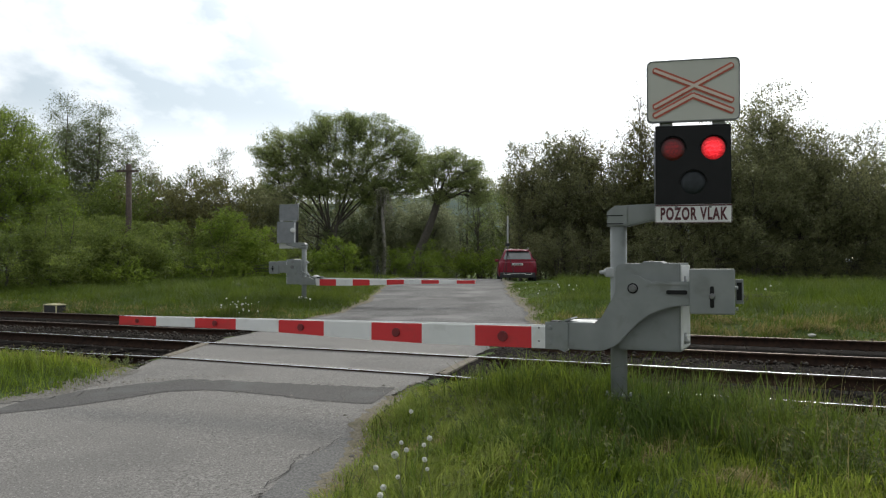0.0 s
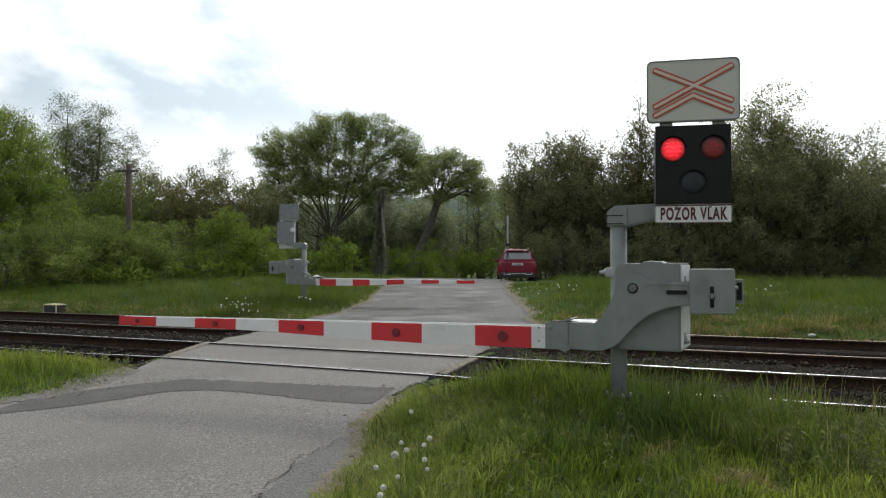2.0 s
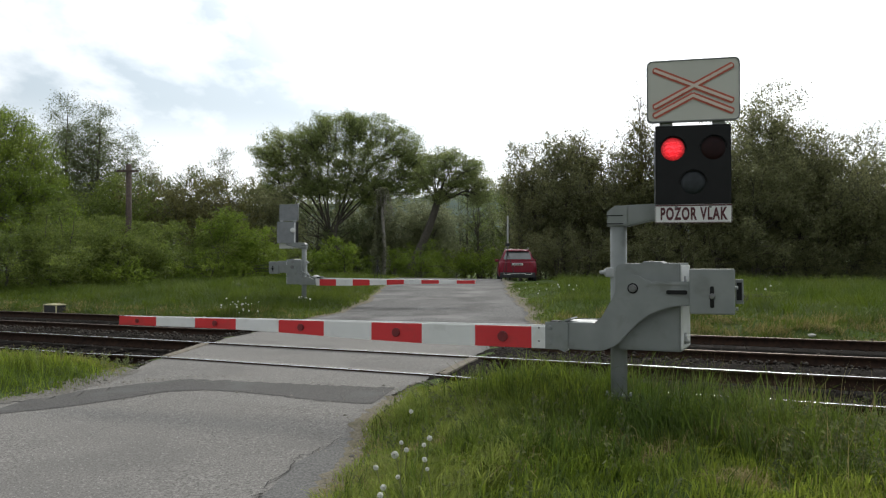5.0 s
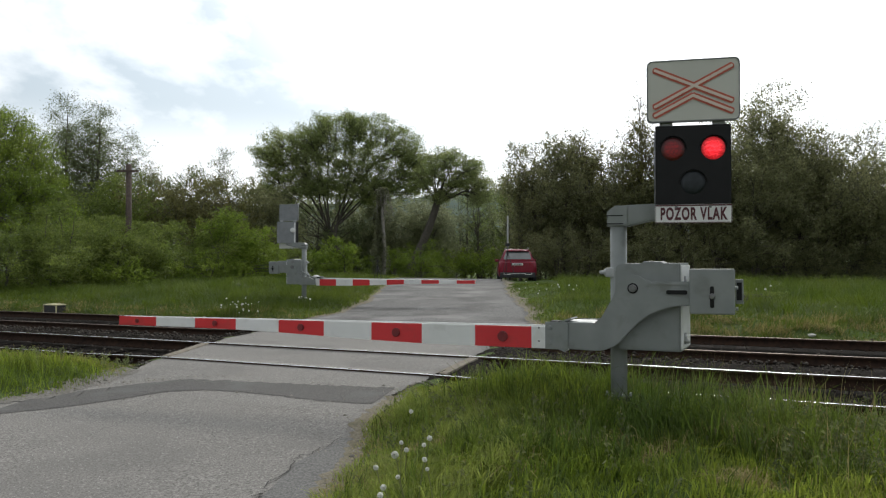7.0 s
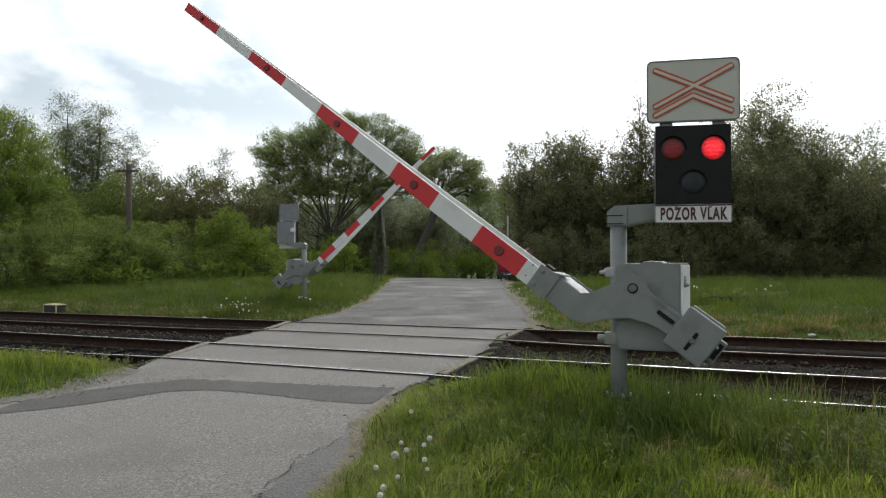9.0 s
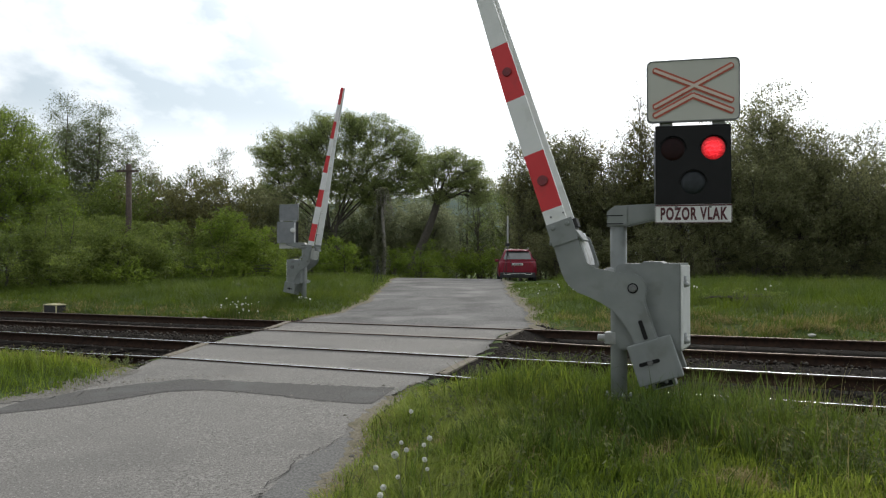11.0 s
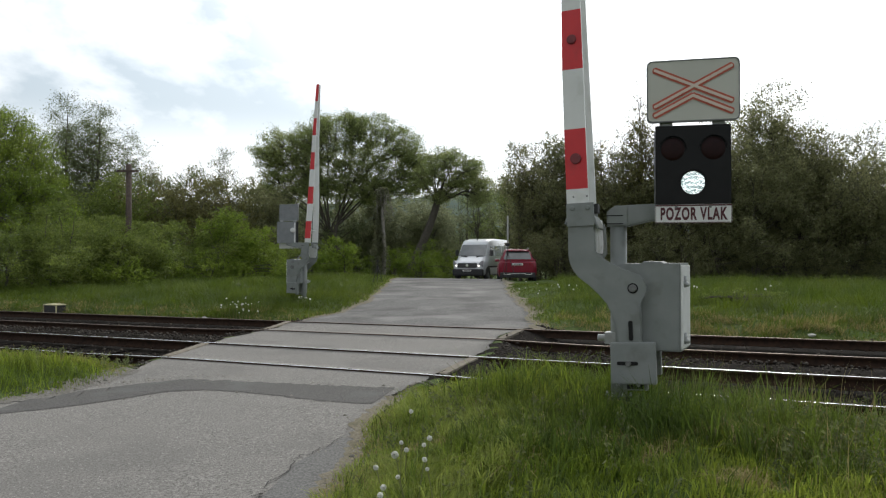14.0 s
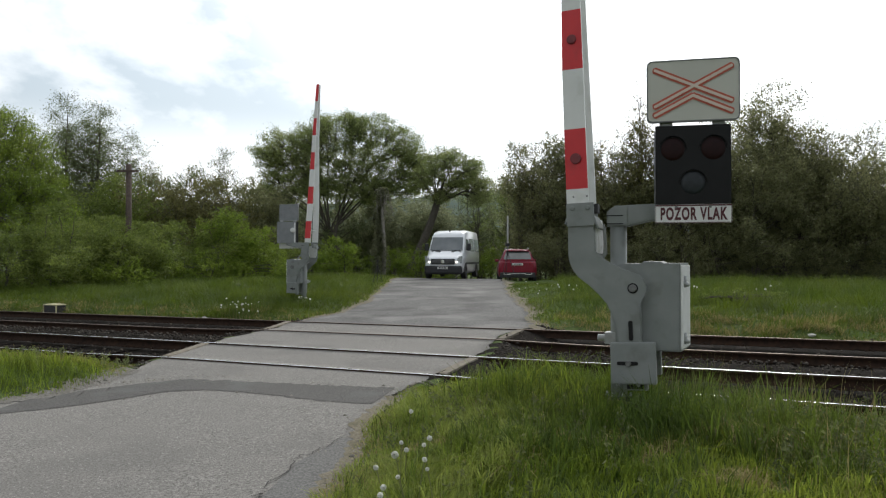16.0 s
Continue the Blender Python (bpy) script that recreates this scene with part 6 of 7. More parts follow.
        S(*at(b, d), h, w, "leaf_light", 4500, seed=110 + k, label="low bright green bush at the meadow's edge")
    S(*at(-0.215, 41), 2.4, 3.4, "leaf_mid", 7500, seed=9)
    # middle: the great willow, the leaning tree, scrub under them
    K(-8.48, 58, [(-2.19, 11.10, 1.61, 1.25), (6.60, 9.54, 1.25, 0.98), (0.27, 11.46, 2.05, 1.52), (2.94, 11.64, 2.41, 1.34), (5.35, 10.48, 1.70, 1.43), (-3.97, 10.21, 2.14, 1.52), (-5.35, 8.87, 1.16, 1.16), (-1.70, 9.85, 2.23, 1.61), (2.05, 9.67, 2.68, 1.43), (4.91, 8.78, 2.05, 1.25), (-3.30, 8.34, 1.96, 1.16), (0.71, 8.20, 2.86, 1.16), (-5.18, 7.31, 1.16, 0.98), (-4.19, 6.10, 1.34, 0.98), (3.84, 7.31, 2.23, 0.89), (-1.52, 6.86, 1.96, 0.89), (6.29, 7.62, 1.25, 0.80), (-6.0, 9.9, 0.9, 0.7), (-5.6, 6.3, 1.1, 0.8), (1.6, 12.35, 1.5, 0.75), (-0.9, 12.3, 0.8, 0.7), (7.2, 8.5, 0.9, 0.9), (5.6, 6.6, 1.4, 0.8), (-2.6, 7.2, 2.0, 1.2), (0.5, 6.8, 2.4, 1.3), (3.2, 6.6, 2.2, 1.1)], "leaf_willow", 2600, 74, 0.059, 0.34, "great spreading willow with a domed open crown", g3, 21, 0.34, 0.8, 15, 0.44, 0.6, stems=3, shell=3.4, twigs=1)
    T(*at(-0.165, 60), 7.6, 8.0, "leaf_grey", 6000, 0.09, 50, 0.4, 0.2, 0.2, stems=3, label="dark undergrowth tree below the willow", group=g3, seed=22)
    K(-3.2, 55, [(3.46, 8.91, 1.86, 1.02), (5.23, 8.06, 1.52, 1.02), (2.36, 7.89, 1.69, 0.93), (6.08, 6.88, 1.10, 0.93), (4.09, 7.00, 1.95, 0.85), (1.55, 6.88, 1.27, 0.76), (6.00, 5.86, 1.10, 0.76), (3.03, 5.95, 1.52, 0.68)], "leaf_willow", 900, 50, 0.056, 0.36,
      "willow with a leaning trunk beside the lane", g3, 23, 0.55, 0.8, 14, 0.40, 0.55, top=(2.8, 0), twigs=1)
    # leaf_pale here and below paints distance haze into the leaf colour
    T(*at(-0.09, 64), 7.6, 6.0, "leaf_pale", 9000, 0.11, 60, 0.48, 0.0, 0.14, label="tree behind the willows, haze in its leaf colour", group=g3, seed=28)
    T(*at(-0.015, 62), 6.6, 6.0, "leaf_pale", 9000, 0.11, 60, 0.48, 0.0, 0.14, label="tree behind the willows, haze in its leaf colour", group=g3, seed=29)
    bend = "sparse grey-green tree at the bend"
    A(*at(0.047, 64), 9.6, 4.0, "leaf_grey", bend, g3, 24, 0.2, 80, 10, 0.055, 0.12, 0.8, 0.6, puff=0.14, forks=3)
    A(*at(0.030, 66), 8.8, 3.6, "leaf_willow", bend, g3, 25, 0.2, 70, 12, 0.055, 0.12, 0.8, 0.6, puff=0.14, forks=3)
    A(*at(0.066, 67), 8.4, 3.6, "leaf_willow", bend, g3, 26, 0.15, 70, 12, 0.055, 0.12, 0.7, 0.6, puff=0.14, forks=3)
    A(*at(0.09, 60), 9.2, 4.4, "leaf_mid", bend, g3, 27, 0.1, 90, 16, 0.055, 0.14, 0.7, 0.6, puff=0.14, forks=3)
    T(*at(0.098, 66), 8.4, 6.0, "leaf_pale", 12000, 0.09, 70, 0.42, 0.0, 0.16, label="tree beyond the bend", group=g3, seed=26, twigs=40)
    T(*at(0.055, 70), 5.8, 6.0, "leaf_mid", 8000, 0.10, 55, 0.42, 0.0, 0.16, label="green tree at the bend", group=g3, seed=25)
    # deep rows swap grey and mid leaves for the haze-lightened leaf_pale
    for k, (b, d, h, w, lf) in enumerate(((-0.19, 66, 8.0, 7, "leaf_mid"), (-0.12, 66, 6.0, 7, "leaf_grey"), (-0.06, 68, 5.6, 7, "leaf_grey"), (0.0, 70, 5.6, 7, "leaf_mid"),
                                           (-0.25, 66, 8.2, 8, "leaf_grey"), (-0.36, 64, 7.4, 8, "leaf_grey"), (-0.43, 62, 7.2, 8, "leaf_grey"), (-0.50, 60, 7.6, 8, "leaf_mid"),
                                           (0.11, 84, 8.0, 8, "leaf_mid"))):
        T(*at(b, d), h, w, lf.replace("grey", "pale").replace("mid", "pale"), 6000, 0.16, 60, 0.5, 0.0, 0.12, label="tree deep in the wood, haze in its leaf colour", group=g3, seed=30 + k)
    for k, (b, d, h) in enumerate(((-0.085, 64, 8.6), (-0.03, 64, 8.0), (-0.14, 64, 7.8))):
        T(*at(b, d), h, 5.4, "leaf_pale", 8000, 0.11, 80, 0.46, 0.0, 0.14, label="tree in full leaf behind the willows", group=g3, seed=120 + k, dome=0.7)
    S(*at(-0.135, 44), 2.5, 3.4, "leaf_light", 8000, seed=11, group="shrubs by the lane", label="bright green shrub beside the lane")
    S(*at(-0.165, 46), 2.0, 3.0, "leaf_light", 6000, seed=12, group="shrubs by the lane", label="bright green shrub beside the lane")
    S(*at(-0.03, 50), 2.3, 3.6, "leaf_light", 7000, seed=13, group="shrubs by the lane", label="bright green shrub beside the lane")
    S(*at(-0.065, 49), 1.9, 2.8, "leaf_light", 5000, seed=14, group="shrubs by the lane", label="bright green shrub beside the lane")
    S(*at(-0.03, 58), 3.0, 3.4, "leaf_light", 6500, seed=15, group="shrubs by the lane", label="green shrub beside the lane")
    S(*at(0.02, 72), 4.0, 4.2, "leaf_light", 6500, seed=16, group="shrubs by the lane", label="green shrub beside the lane")
    for k, (b, d, h, w) in enumerate(((0.035, 58, 2.2, 3.4), (0.062, 58, 2.4, 3.4), (0.09, 60, 2.8, 3.6), (0.115, 62, 3.0, 3.6), (-0.005, 57, 2.0, 3.2))):
        S(*at(b, d), h, w, "leaf_light", 5000, seed=90 + k, group="shrubs by the lane", label="green shrub beside the lane's bend")
    S(*at(0.137, 42), 2.6, 3.0, "leaf_dark", 7000, seed=97, group="undergrowth of the thicket", label="dark green undergrowth shrub of the thicket")
    # right: dense dark thicket with ragged airy tops
    R = "dense dark thicket tree beside the road"
    T(*at(0.126, 44), 7.9, 4.4, "leaf_dark", 14400, 0.078, 80, 0.40, 0.0, 0.13, label=R, group=g2, seed=41, dome=0.7, twigs=130)
    T(*at(0.165, 43), 8.0, 4.4, "leaf_dark", 16200, 0.078, 85, 0.40, 0.0, 0.13, label=R, group=g2, seed=42, dome=0.65, twigs=150)
    T(*at(0.192, 45), 8.8, 4.6, "leaf_brown", 12000, 0.085, 80, 0.38, 0.0, 0.13, label="thicket tree with ragged brownish-green top", group=g2, seed=43, dome=0.55, twigs=160)
    T(*at(0.235, 43), 7.6, 4.6, "leaf_dark", 13500, 0.078, 80, 0.40, 0.0, 0.13, label=R, group=g2, seed=44, dome=0.7, twigs=130)
    T(*at(0.275, 43), 9.4, 4.4, "leaf_brown", 9500, 0.08, 80, 0.36, 0.05, 0.13, label="thicket tree with ragged brownish-green top", group=g2, seed=45, dome=0.5, twigs=170)
    T(*at(0.32, 42), 7.8, 4.8, "leaf_dark", 13500, 0.078, 80, 0.40, 0.0, 0.13, label=R, group=g2, seed=46, dome=0.7, twigs=130)
    T(*at(0.372, 41), 8.0, 5.0, "leaf_dark", 14400, 0.078, 80, 0.40, 0.0, 0.13, label=R, group=g2, seed=47, dome=0.75, twigs=130)
    A(19.1, 42, 11.5, 6.2, "leaf_dark", "taller airy tree above the thicket", g2, 48, 0.42, 150, 30, 0.07, 0.15, 0.6, 0.5, puff=0.17, forks=4)
    A(16.2, 43, 10.6, 4.4, "leaf_brown", "taller airy tree above the thicket", g2, 54, 0.35, 80, 9, 0.055, 0.13, 0.7, 0.6, puff=0.14, forks=3)
    A(20.6, 43, 9.8, 5.0, "leaf_dark", "taller airy tree above the thicket", g2, 56, 0.35, 100, 20, 0.055, 0.13, 0.7, 0.6, puff=0.14, forks=3)
    T(*at(0.43, 39.5), 7.5, 5.4, "leaf_dark", 15300, 0.078, 80, 0.42, 0.0, 0.12, label=R, group=g2, seed=49, dome=0.8)
    T(*at(0.49, 40), 8.3, 5.4, "leaf_dark", 15300, 0.078, 80, 0.42, 0.0, 0.12, label=R, group=g2, seed=50, dome=0.8, twigs=130)
    T(*at(0.55, 39), 8.0, 5.6, "leaf_dark", 15300, 0.078, 80, 0.42, 0.0, 0.12, label=R, group=g2, seed=51, dome=0.8, twigs=130)
    T(*at(0.62, 38), 7.4, 5.6, "leaf_dark", 13500, 0.078, 80, 0.42, 0.0, 0.12, label=R, group=g2, seed=52, dome=0.8, twigs=130)
    for k, (px, hh) in enumerate(((0.40, 8.0), (0.46, 8.2), (0.52, 8.2), (0.585, 7.7))):
        T(*at(px, 42), hh, 5.0, "leaf_dark", 14000, 0.075, 80, 0.42, 0.0, 0.12, label=R, group=g2, seed=260 + k, dome=0.85, twigs=80)
    ragged = "thin ragged young tree rising from the thicket"
    A(11.7, 44, 12.2, 3.6, "leaf_brown", ragged, g2, 55, 0.4, 80, 5, 0.045, 0.1, 0.8, 0.8, forks=3)
    for k, (px, hh, ww) in enumerate(((0.105, 7.6, 2.6), (0.13, 8.5, 2.8), (0.15, 8.2, 2.6), (0.178, 8.3, 2.6), (0.198, 9.3, 2.8), (0.222, 8.6, 2.8), (0.245, 8.8, 3.0), (0.29, 9.4, 3.0))):
        A(*at(px, 44), hh, ww, "leaf_brown" if k % 2 else "leaf_dark", ragged, g2, 220 + k, 0.35, 64, 9, 0.05, 0.09, 0.75, 0.8, puff=0.14, forks=3)
    for k, (px, hh, ww, pp) in enumerate(((0.50, 8.6, 3.0, 4), (0.535, 9.9, 3.2, 2), (0.57, 9.4, 3.2, 2), (0.47, 8.4, 2.6, 6), (0.595, 8.4, 3.0, 4))):
        A(*at(px, 45), hh, ww, "leaf_brown", "almost bare young tree above the thicket", g2, 240 + k, 0.4, 64, pp, 0.045, 0.1, 0.8, 0.8, forks=3)
    for k, b in enumerate((0.19, 0.26, 0.33, 0.40, 0.47, 0.54, 0.62)):
        T(*at(b, 49 - 3 * b), 7.2, 6.5, "leaf_dark", 6000, 0.15, 60, 0.5, 0.0, 0.15, label="shaded thicket tree in the back row", group=g2, seed=60 + k, depth=4.5)
    for k, b in enumerate((0.155, 0.20, 0.245, 0.29, 0.335, 0.38, 0.425, 0.47, 0.515, 0.56, 0.61)):
        S(*at(b, 40.5 - 3.5 * b), 2.9 + 0.5 * math.sin(3 * k), 3.2, "leaf_dark", 4500, seed=70 + k, group="undergrowth of the thicket", label="dark green undergrowth shrub of the thicket")


def close_gaps():
    """Low undergrowth that closes the view under the crowns."""
    for k, b in enumerate((0.115, 0.16, 0.205, 0.25, 0.295, 0.34, 0.385, 0.43, 0.475, 0.52, 0.565, 0.61)):
        shrub(*at(b, 46.5 - 3 * b), 1.7, 3.6, "leaf_dark", 2600, 0.08, "low shaded undergrowth at the foot of the thicket", 400 + k, 40, 0.5, "undergrowth of the thicket")
    for k, b in enumerate((-0.30, -0.26, -0.22, -0.185, -0.15, -0.115, -0.08, -0.045, -0.01, 0.025, 0.06)):
        shrub(*at(b, 62), 2.0, 4.0, "leaf_mid", 2600, 0.09, "low green undergrowth below the willows", 420 + k, 40, 0.5, "undergrowth below the willows")


def ivy_trunk(x, y, h):
    """Dead trunk wrapped in ivy and hanging dry stems."""
    r = np.random.default_rng(5)
    t = thing("ivy_trunk", pose(x, y, float(ground_z(x, y)) - 0.1), "broken dead trunk wrapped in ivy and dry creepers", "tree trunk")
    zz = np.linspace(0, h, 10)
    path = np.stack([0.05 * np.sin(zz), 0 * zz, zz], -1)
    tubes = [tube(path, np.linspace(0.16, 0.09, 10), 9)]
    for k in range(26):
        a = r.uniform(0, 6.28)
        top = np.array([0.1 * math.cos(a), 0.1 * math.sin(a), h * r.uniform(0.75, 1.0)])
        out = r.uniform(0.25, 0.75)
        end = np.array([out * math.cos(a), out * math.sin(a), h * r.uniform(0.62, 0.95)])
        s = np.linspace(0, 1, 5)[:, None]
        mid = (top + end) / 2 + np.array([0.25 * math.cos(a), 0.25 * math.sin(a), h * 0.06])
        tubes.append(tube((1 - s) ** 2 * top + 2 * s * (1 - s) * mid + s * s * end, np.linspace(0.02, 0.008, 5), 4))
    V, F = joined(tubes)
    part("trunk", mesh_np("trunk", V, F, "dead"), None, t, "grey dead trunk and dry stems")
    n = 7000
    z = r.uniform(0.1, h, n)
    a = r.uniform(0, 6.28, n)
    rad = (0.09 + 0.40 * np.exp(-((z - h * 0.2) / (0.25 * h)) ** 2) + 0.3 * np.exp(-((z - h * 0.93) / (0.1 * h)) ** 2)) * r.random(n) ** 0.5
    V, F = leaves(np.stack([rad * np.cos(a) - 0.55 * r.random(n) * (1 - z / h) ** 0.5, rad * np.sin(a), z], -1), 0.055, r, 0.8)
    part("ivy", mesh_np("ivy", V, F, "ivy"), None, t, "dusty green ivy leaves")


M["dead"] = mat("dead_wood", (0.2, 0.18, 0.16), (0.30, 0.275, 0.25), rough=0.95, scale=8, bump=0.5)


# ---------------------------------------------------------------- grass and flowers
def blades(P, h, w, lean, r, droop=0.35, tuft=0.13, far=False):
    """Grass blades at P with heights h and widths w; those of one tuft lean and grow alike."""
    n = len(P)
    cell = (np.floor(P[:, 0] / tuft + 0.4 * np.sin(P[:, 1] * 9)).astype(int) * 7919 + np.floor(P[:, 1] / tuft).astype(int) * 104729) % 4096
    a = r.uniform(0, 2 * np.pi, 4096)[cell] + r.normal(0, 0.8, n)
    h = h * r.uniform(0.55, 1.4, 4096)[cell]
    f = np.stack([np.cos(a), np.sin(a), np.zeros(n)], -1)
    b = a + r.normal(0, 0.9, n)
    s = np.stack([-np.sin(b), np.cos(b), np.zeros(n)], -1)
    up = np.array([0, 0, 1.0])
    ln = lean * r.uniform(0.1, 1.0, n)
    b0, b1 = P - s * w[:, None] / 2, P + s * w[:, None] / 2
    tip = P + up * (h * (1 - droop * ln))[:, None] + f * (h * ln * 1.25)[:, None]
    if far:
        return np.stack([b0, b1, tip], 1).reshape(-1, 3), np.arange(3 * n).reshape(n, 3)
    m = P + up * (h * 0.6)[:, None] + f * (h * ln * 0.4)[:, None]
    m0, m1 = m - s * w[:, None] * 0.38, m + s * w[:, None] * 0.38
    V = np.stack([b0, b1, m0, m1, tip], 1).reshape(-1, 3)
    i = 5 * np.arange(n)[:, None]
    F = np.concatenate([i + np.array([0, 1, 3]), i + np.array([0, 3, 2]), i + np.array([2, 3, 4])])
    return V, F


def patchy(x, y, s=1.0):
    return 0.5 + 0.25 * np.sin(1.7 * x * s + 0.9 * y * s) + 0.25 * np.sin(2.9 * y * s - 1.3 * x * s + 2)


STRAW = ((4.9, 1.4), (4.8, 1.03), (5.27, 0.42), (4.3, 0.2), (5.9, -0.5), (4.55, 2.25))


def strawy(p, q):
    return np.clip(sum(np.exp(-((p - a) / 0.10) ** 2 - ((q - b) / 0.20) ** 2) for a, b in STRAW), 0, 1)


def lawn(n, p0, p1, q0, q1, hgt, wid, lean, seed, label, material="grass", near_edge=0.0, keep=None, bias=None, stalks=False):
    r = np.random.default_rng(seed)
    p, q = r.uniform(p0, p1, n), r.uniform(q0, q1, n)
    if bias is not None:                           # thinner with distance
        p = p0 + (p1 - p0) * r.random(n) ** bias
    edge = r.exponential(0.10, n)
    cx, cy = xy(p, q)
    clear = ~((np.abs(cx - 3.9) < 1.25) & (cy > 30.5) & (cy < 41.5))
    out = clear & (q > road_left(p) + near_edge + edge) | clear & (q < road_right(p) - near_edge - edge)
    if keep is not None:
        out &= keep(p, q, r)
    p, q = p[out], q[out]
    x, y = xy(p, q)
    z = ground_z(x, y) - 0.01
    k = len(p)
    v = patchy(x, y)
    d = np.minimum(np.abs(q - road_left(p)), np.abs(q - road_right(p)))
    h = hgt(p, q, x, y) * (0.55 + 0.7 * v) * r.uniform(0.45, 1.25, k) * np.clip(0.35 + d / np.where(p > 14, 3.2, 0.9), np.where(p > 14, 0.55, 0.35), 1)
    if material != "dry" and p1 < 8:
        h *= 1 - 0.72 * strawy(p, q)
    if not stalks and p1 < 8:                     # the bank before the rail is grazed low
        h *= 1 - (1 - np.interp(p, [5.4, 6.3], [1, 0.22])) * np.interp(q, [0.5, 1.3], [1, 0])
        h *= 1 - (1 - np.interp(p, [5.9, 6.8], [1, 0.40])) * np.interp(q, [1.9, 2.5], [0, 1])
    h *= np.where((np.abs(x / y - 0.108) < 0.05) & (y > 20), 0.5, 1.0)     # trodden short behind the parked car
    h *= 1 - 0.6 * np.exp(-(((x - 1.44) / 0.17) ** 2 + ((y - 5.95) / 0.33) ** 2))      # trimmed before the post
    V, F = blades(np.stack([x, y, z], -1), h, wid * r.uniform(0.6, 1.4, k), lean, r, tuft=0.13 if p1 < 13 else 0.45, far=p1 > 13)
    tagged(new("grass", mesh_np("grass", V, F, material)), label, "grass", kind="stuff")


def plant_grass():
    post = (1.483, 6.2)
    tall = lambda p, q, x, y: 0.15 + 0.06 * np.sin(2.3 * x + 1) * np.sin(3.1 * y) + 0.19 * np.exp(-(((x - 1.2) / 0.7) ** 2 + ((y - 6.25) / 0.55) ** 2)) + 0.16 * np.exp(-((p - 6.75) / 0.4) ** 2) * np.interp(q, [2.2, 3.2], [1, 0.35]) - 0.03 * np.clip((x - 2) / 1.5, 0, 1)
    tuft = lambda p, q, x, y: 0.27 + 0.13 * np.sin(3.7 * x) * np.sin(4.1 * y + 1)
    lawn(46000, 2.6, 7.4, -4.5, 3.6, tuft, 0.0085, 0.75, 21, "tall coarse grass tufts on the verge", "grass_deep", 0.1,
         lambda p, q, r: (np.exp(-(((q - 1.35) / 0.95) ** 2 + ((p - 5.95) / 0.85) ** 2)) > r.random(len(p))) | ((patchy(p * 5 + 3, q * 5) > 0.74) & (r.random(len(p)) < 0.5)) | ((p > 6.2) & (q < 0.8) & (q > -0.4) & (r.random(len(p)) < 0.3)))
    lawn(2500, 3.0, 7.3, -4.5, 0.2, lambda p, q, x, y: 0.40 + 0 * p, 0.003, 0.7, 22, "pale seeding weed stalks on the verge", "dry", 0.1, lambda p, q, r: (q < 0.4 - 0.25 * (p - 3.5)) & (r.random(len(p)) < 0.6))
    lawn(104000, 2.2, 7.35, -4.5, 4.0, tall, 0.0075, 0.85, 11, "lush green verge grass round the barrier post", near_edge=0.05,
         keep=lambda p, q, r: (q > -3.6) & ((p < 6.0) | (q > 1.1) | (r.random(len(p)) < 0.3)) & ((p < 6.4) | (q > -0.5) | (r.random(len(p)) < 0.25)) & ((patchy(p * 2.7 + 4, q * 2.3) > 0.22) | (r.random(len(p)) < 0.35)))
    lawn(20000, 5.8, 7.4, -2.5, 1.3, lambda p, q, x, y: 0.17 + 0 * p, 0.0075, 0.85, 52, "deep green bank grass before the rail", "grass_deep", 0.05)
    lawn(17000, 4.3, 6.6, -2.4, 2.1, lambda p, q, x, y: 0.25 + 0 * p, 0.0085, 0.8, 53, "dark green clumps of grass round the post", "grass_deep", 0.05, lambda p, q, r: patchy(p * 2.2 + 6, q * 1.6 + 3) > 0.42)
    lawn(9000, 2.2, 7.3, -4.5, 4.0, lambda p, q, x, y: 0.10 + 0 * p, 0.006, 1.4, 12, "dry straw among the verge grass", "dry", -0.08,
         lambda p, q, r: (patchy(p * 3, q * 3) > 0.62) | (np.abs(q - road_right(p)) < 0.22))
    lawn(34000, -5.0, 2.3, -5.0, 2.4, lambda p, q, x, y: 0.10 + 0 * p, 0.009, 0.9, 23, "short verge grass beside the lane")
    lawn(15000, -0.5, 2.6, -4.6, 3.6, lambda p, q, x, y: 0.15 + 0 * p, 0.008, 0.85, 54, "verge grass thinning out towards the lane", "grass_deep", 0.0, lambda p, q, r: r.random(len(p)) < (p + 0.5) / 3.1)
    lawn(15000, -5.0, 4.2, 6.0, 12.0, lambda p, q, x, y: 0.13 + 0 * p, 0.009, 0.9, 24, "short verge grass beside the lane")
    lawn(26000, 4.2, 7.35, 6.2, 13.5, lambda p, q, x, y: 0.21 + 0 * p, 0.0085, 0.8, 13, "green verge grass beside the track")
    lawn(2600, 4.2, 7.3, 6.2, 13.5, lambda p, q, x, y: 0.12 + 0 * p, 0.008, 1.3, 14, "dry straw among the verge grass", "dry", -0.05, lambda p, q, r: np.abs(q - road_left(p)) < 0.35)
    lawn(170000, 14.5, 42, 8.5, 40, lambda p, q, x, y: np.interp(p, [14.5, 15.2, 17, 40], [0.12, 0.20, 0.33, 0.36]), 0.022, 1.0, 15, "long meadow grass beyond the tracks", "meadow", bias=1.35)
    lawn(195000, 14.5, 43, -20, 14, lambda p, q, x, y: np.interp(p, [14.5, 15.2, 18, 40], [0.12, 0.20, 0.32, 0.36]), 0.022, 1.0, 16, "long deep green meadow grass beyond the tracks, thicket shade in its colour", "meadow", bias=1.35)
    lawn(34000, 14.2, 16.4, -14, 4.8, lambda p, q, x, y: 0.24 + 0 * p, 0.012, 1.3, 17, "dry trampled grass beside the siding", "dry", 0.0, lambda p, q, r: patchy(p * 4, q * 2) > 0.5)
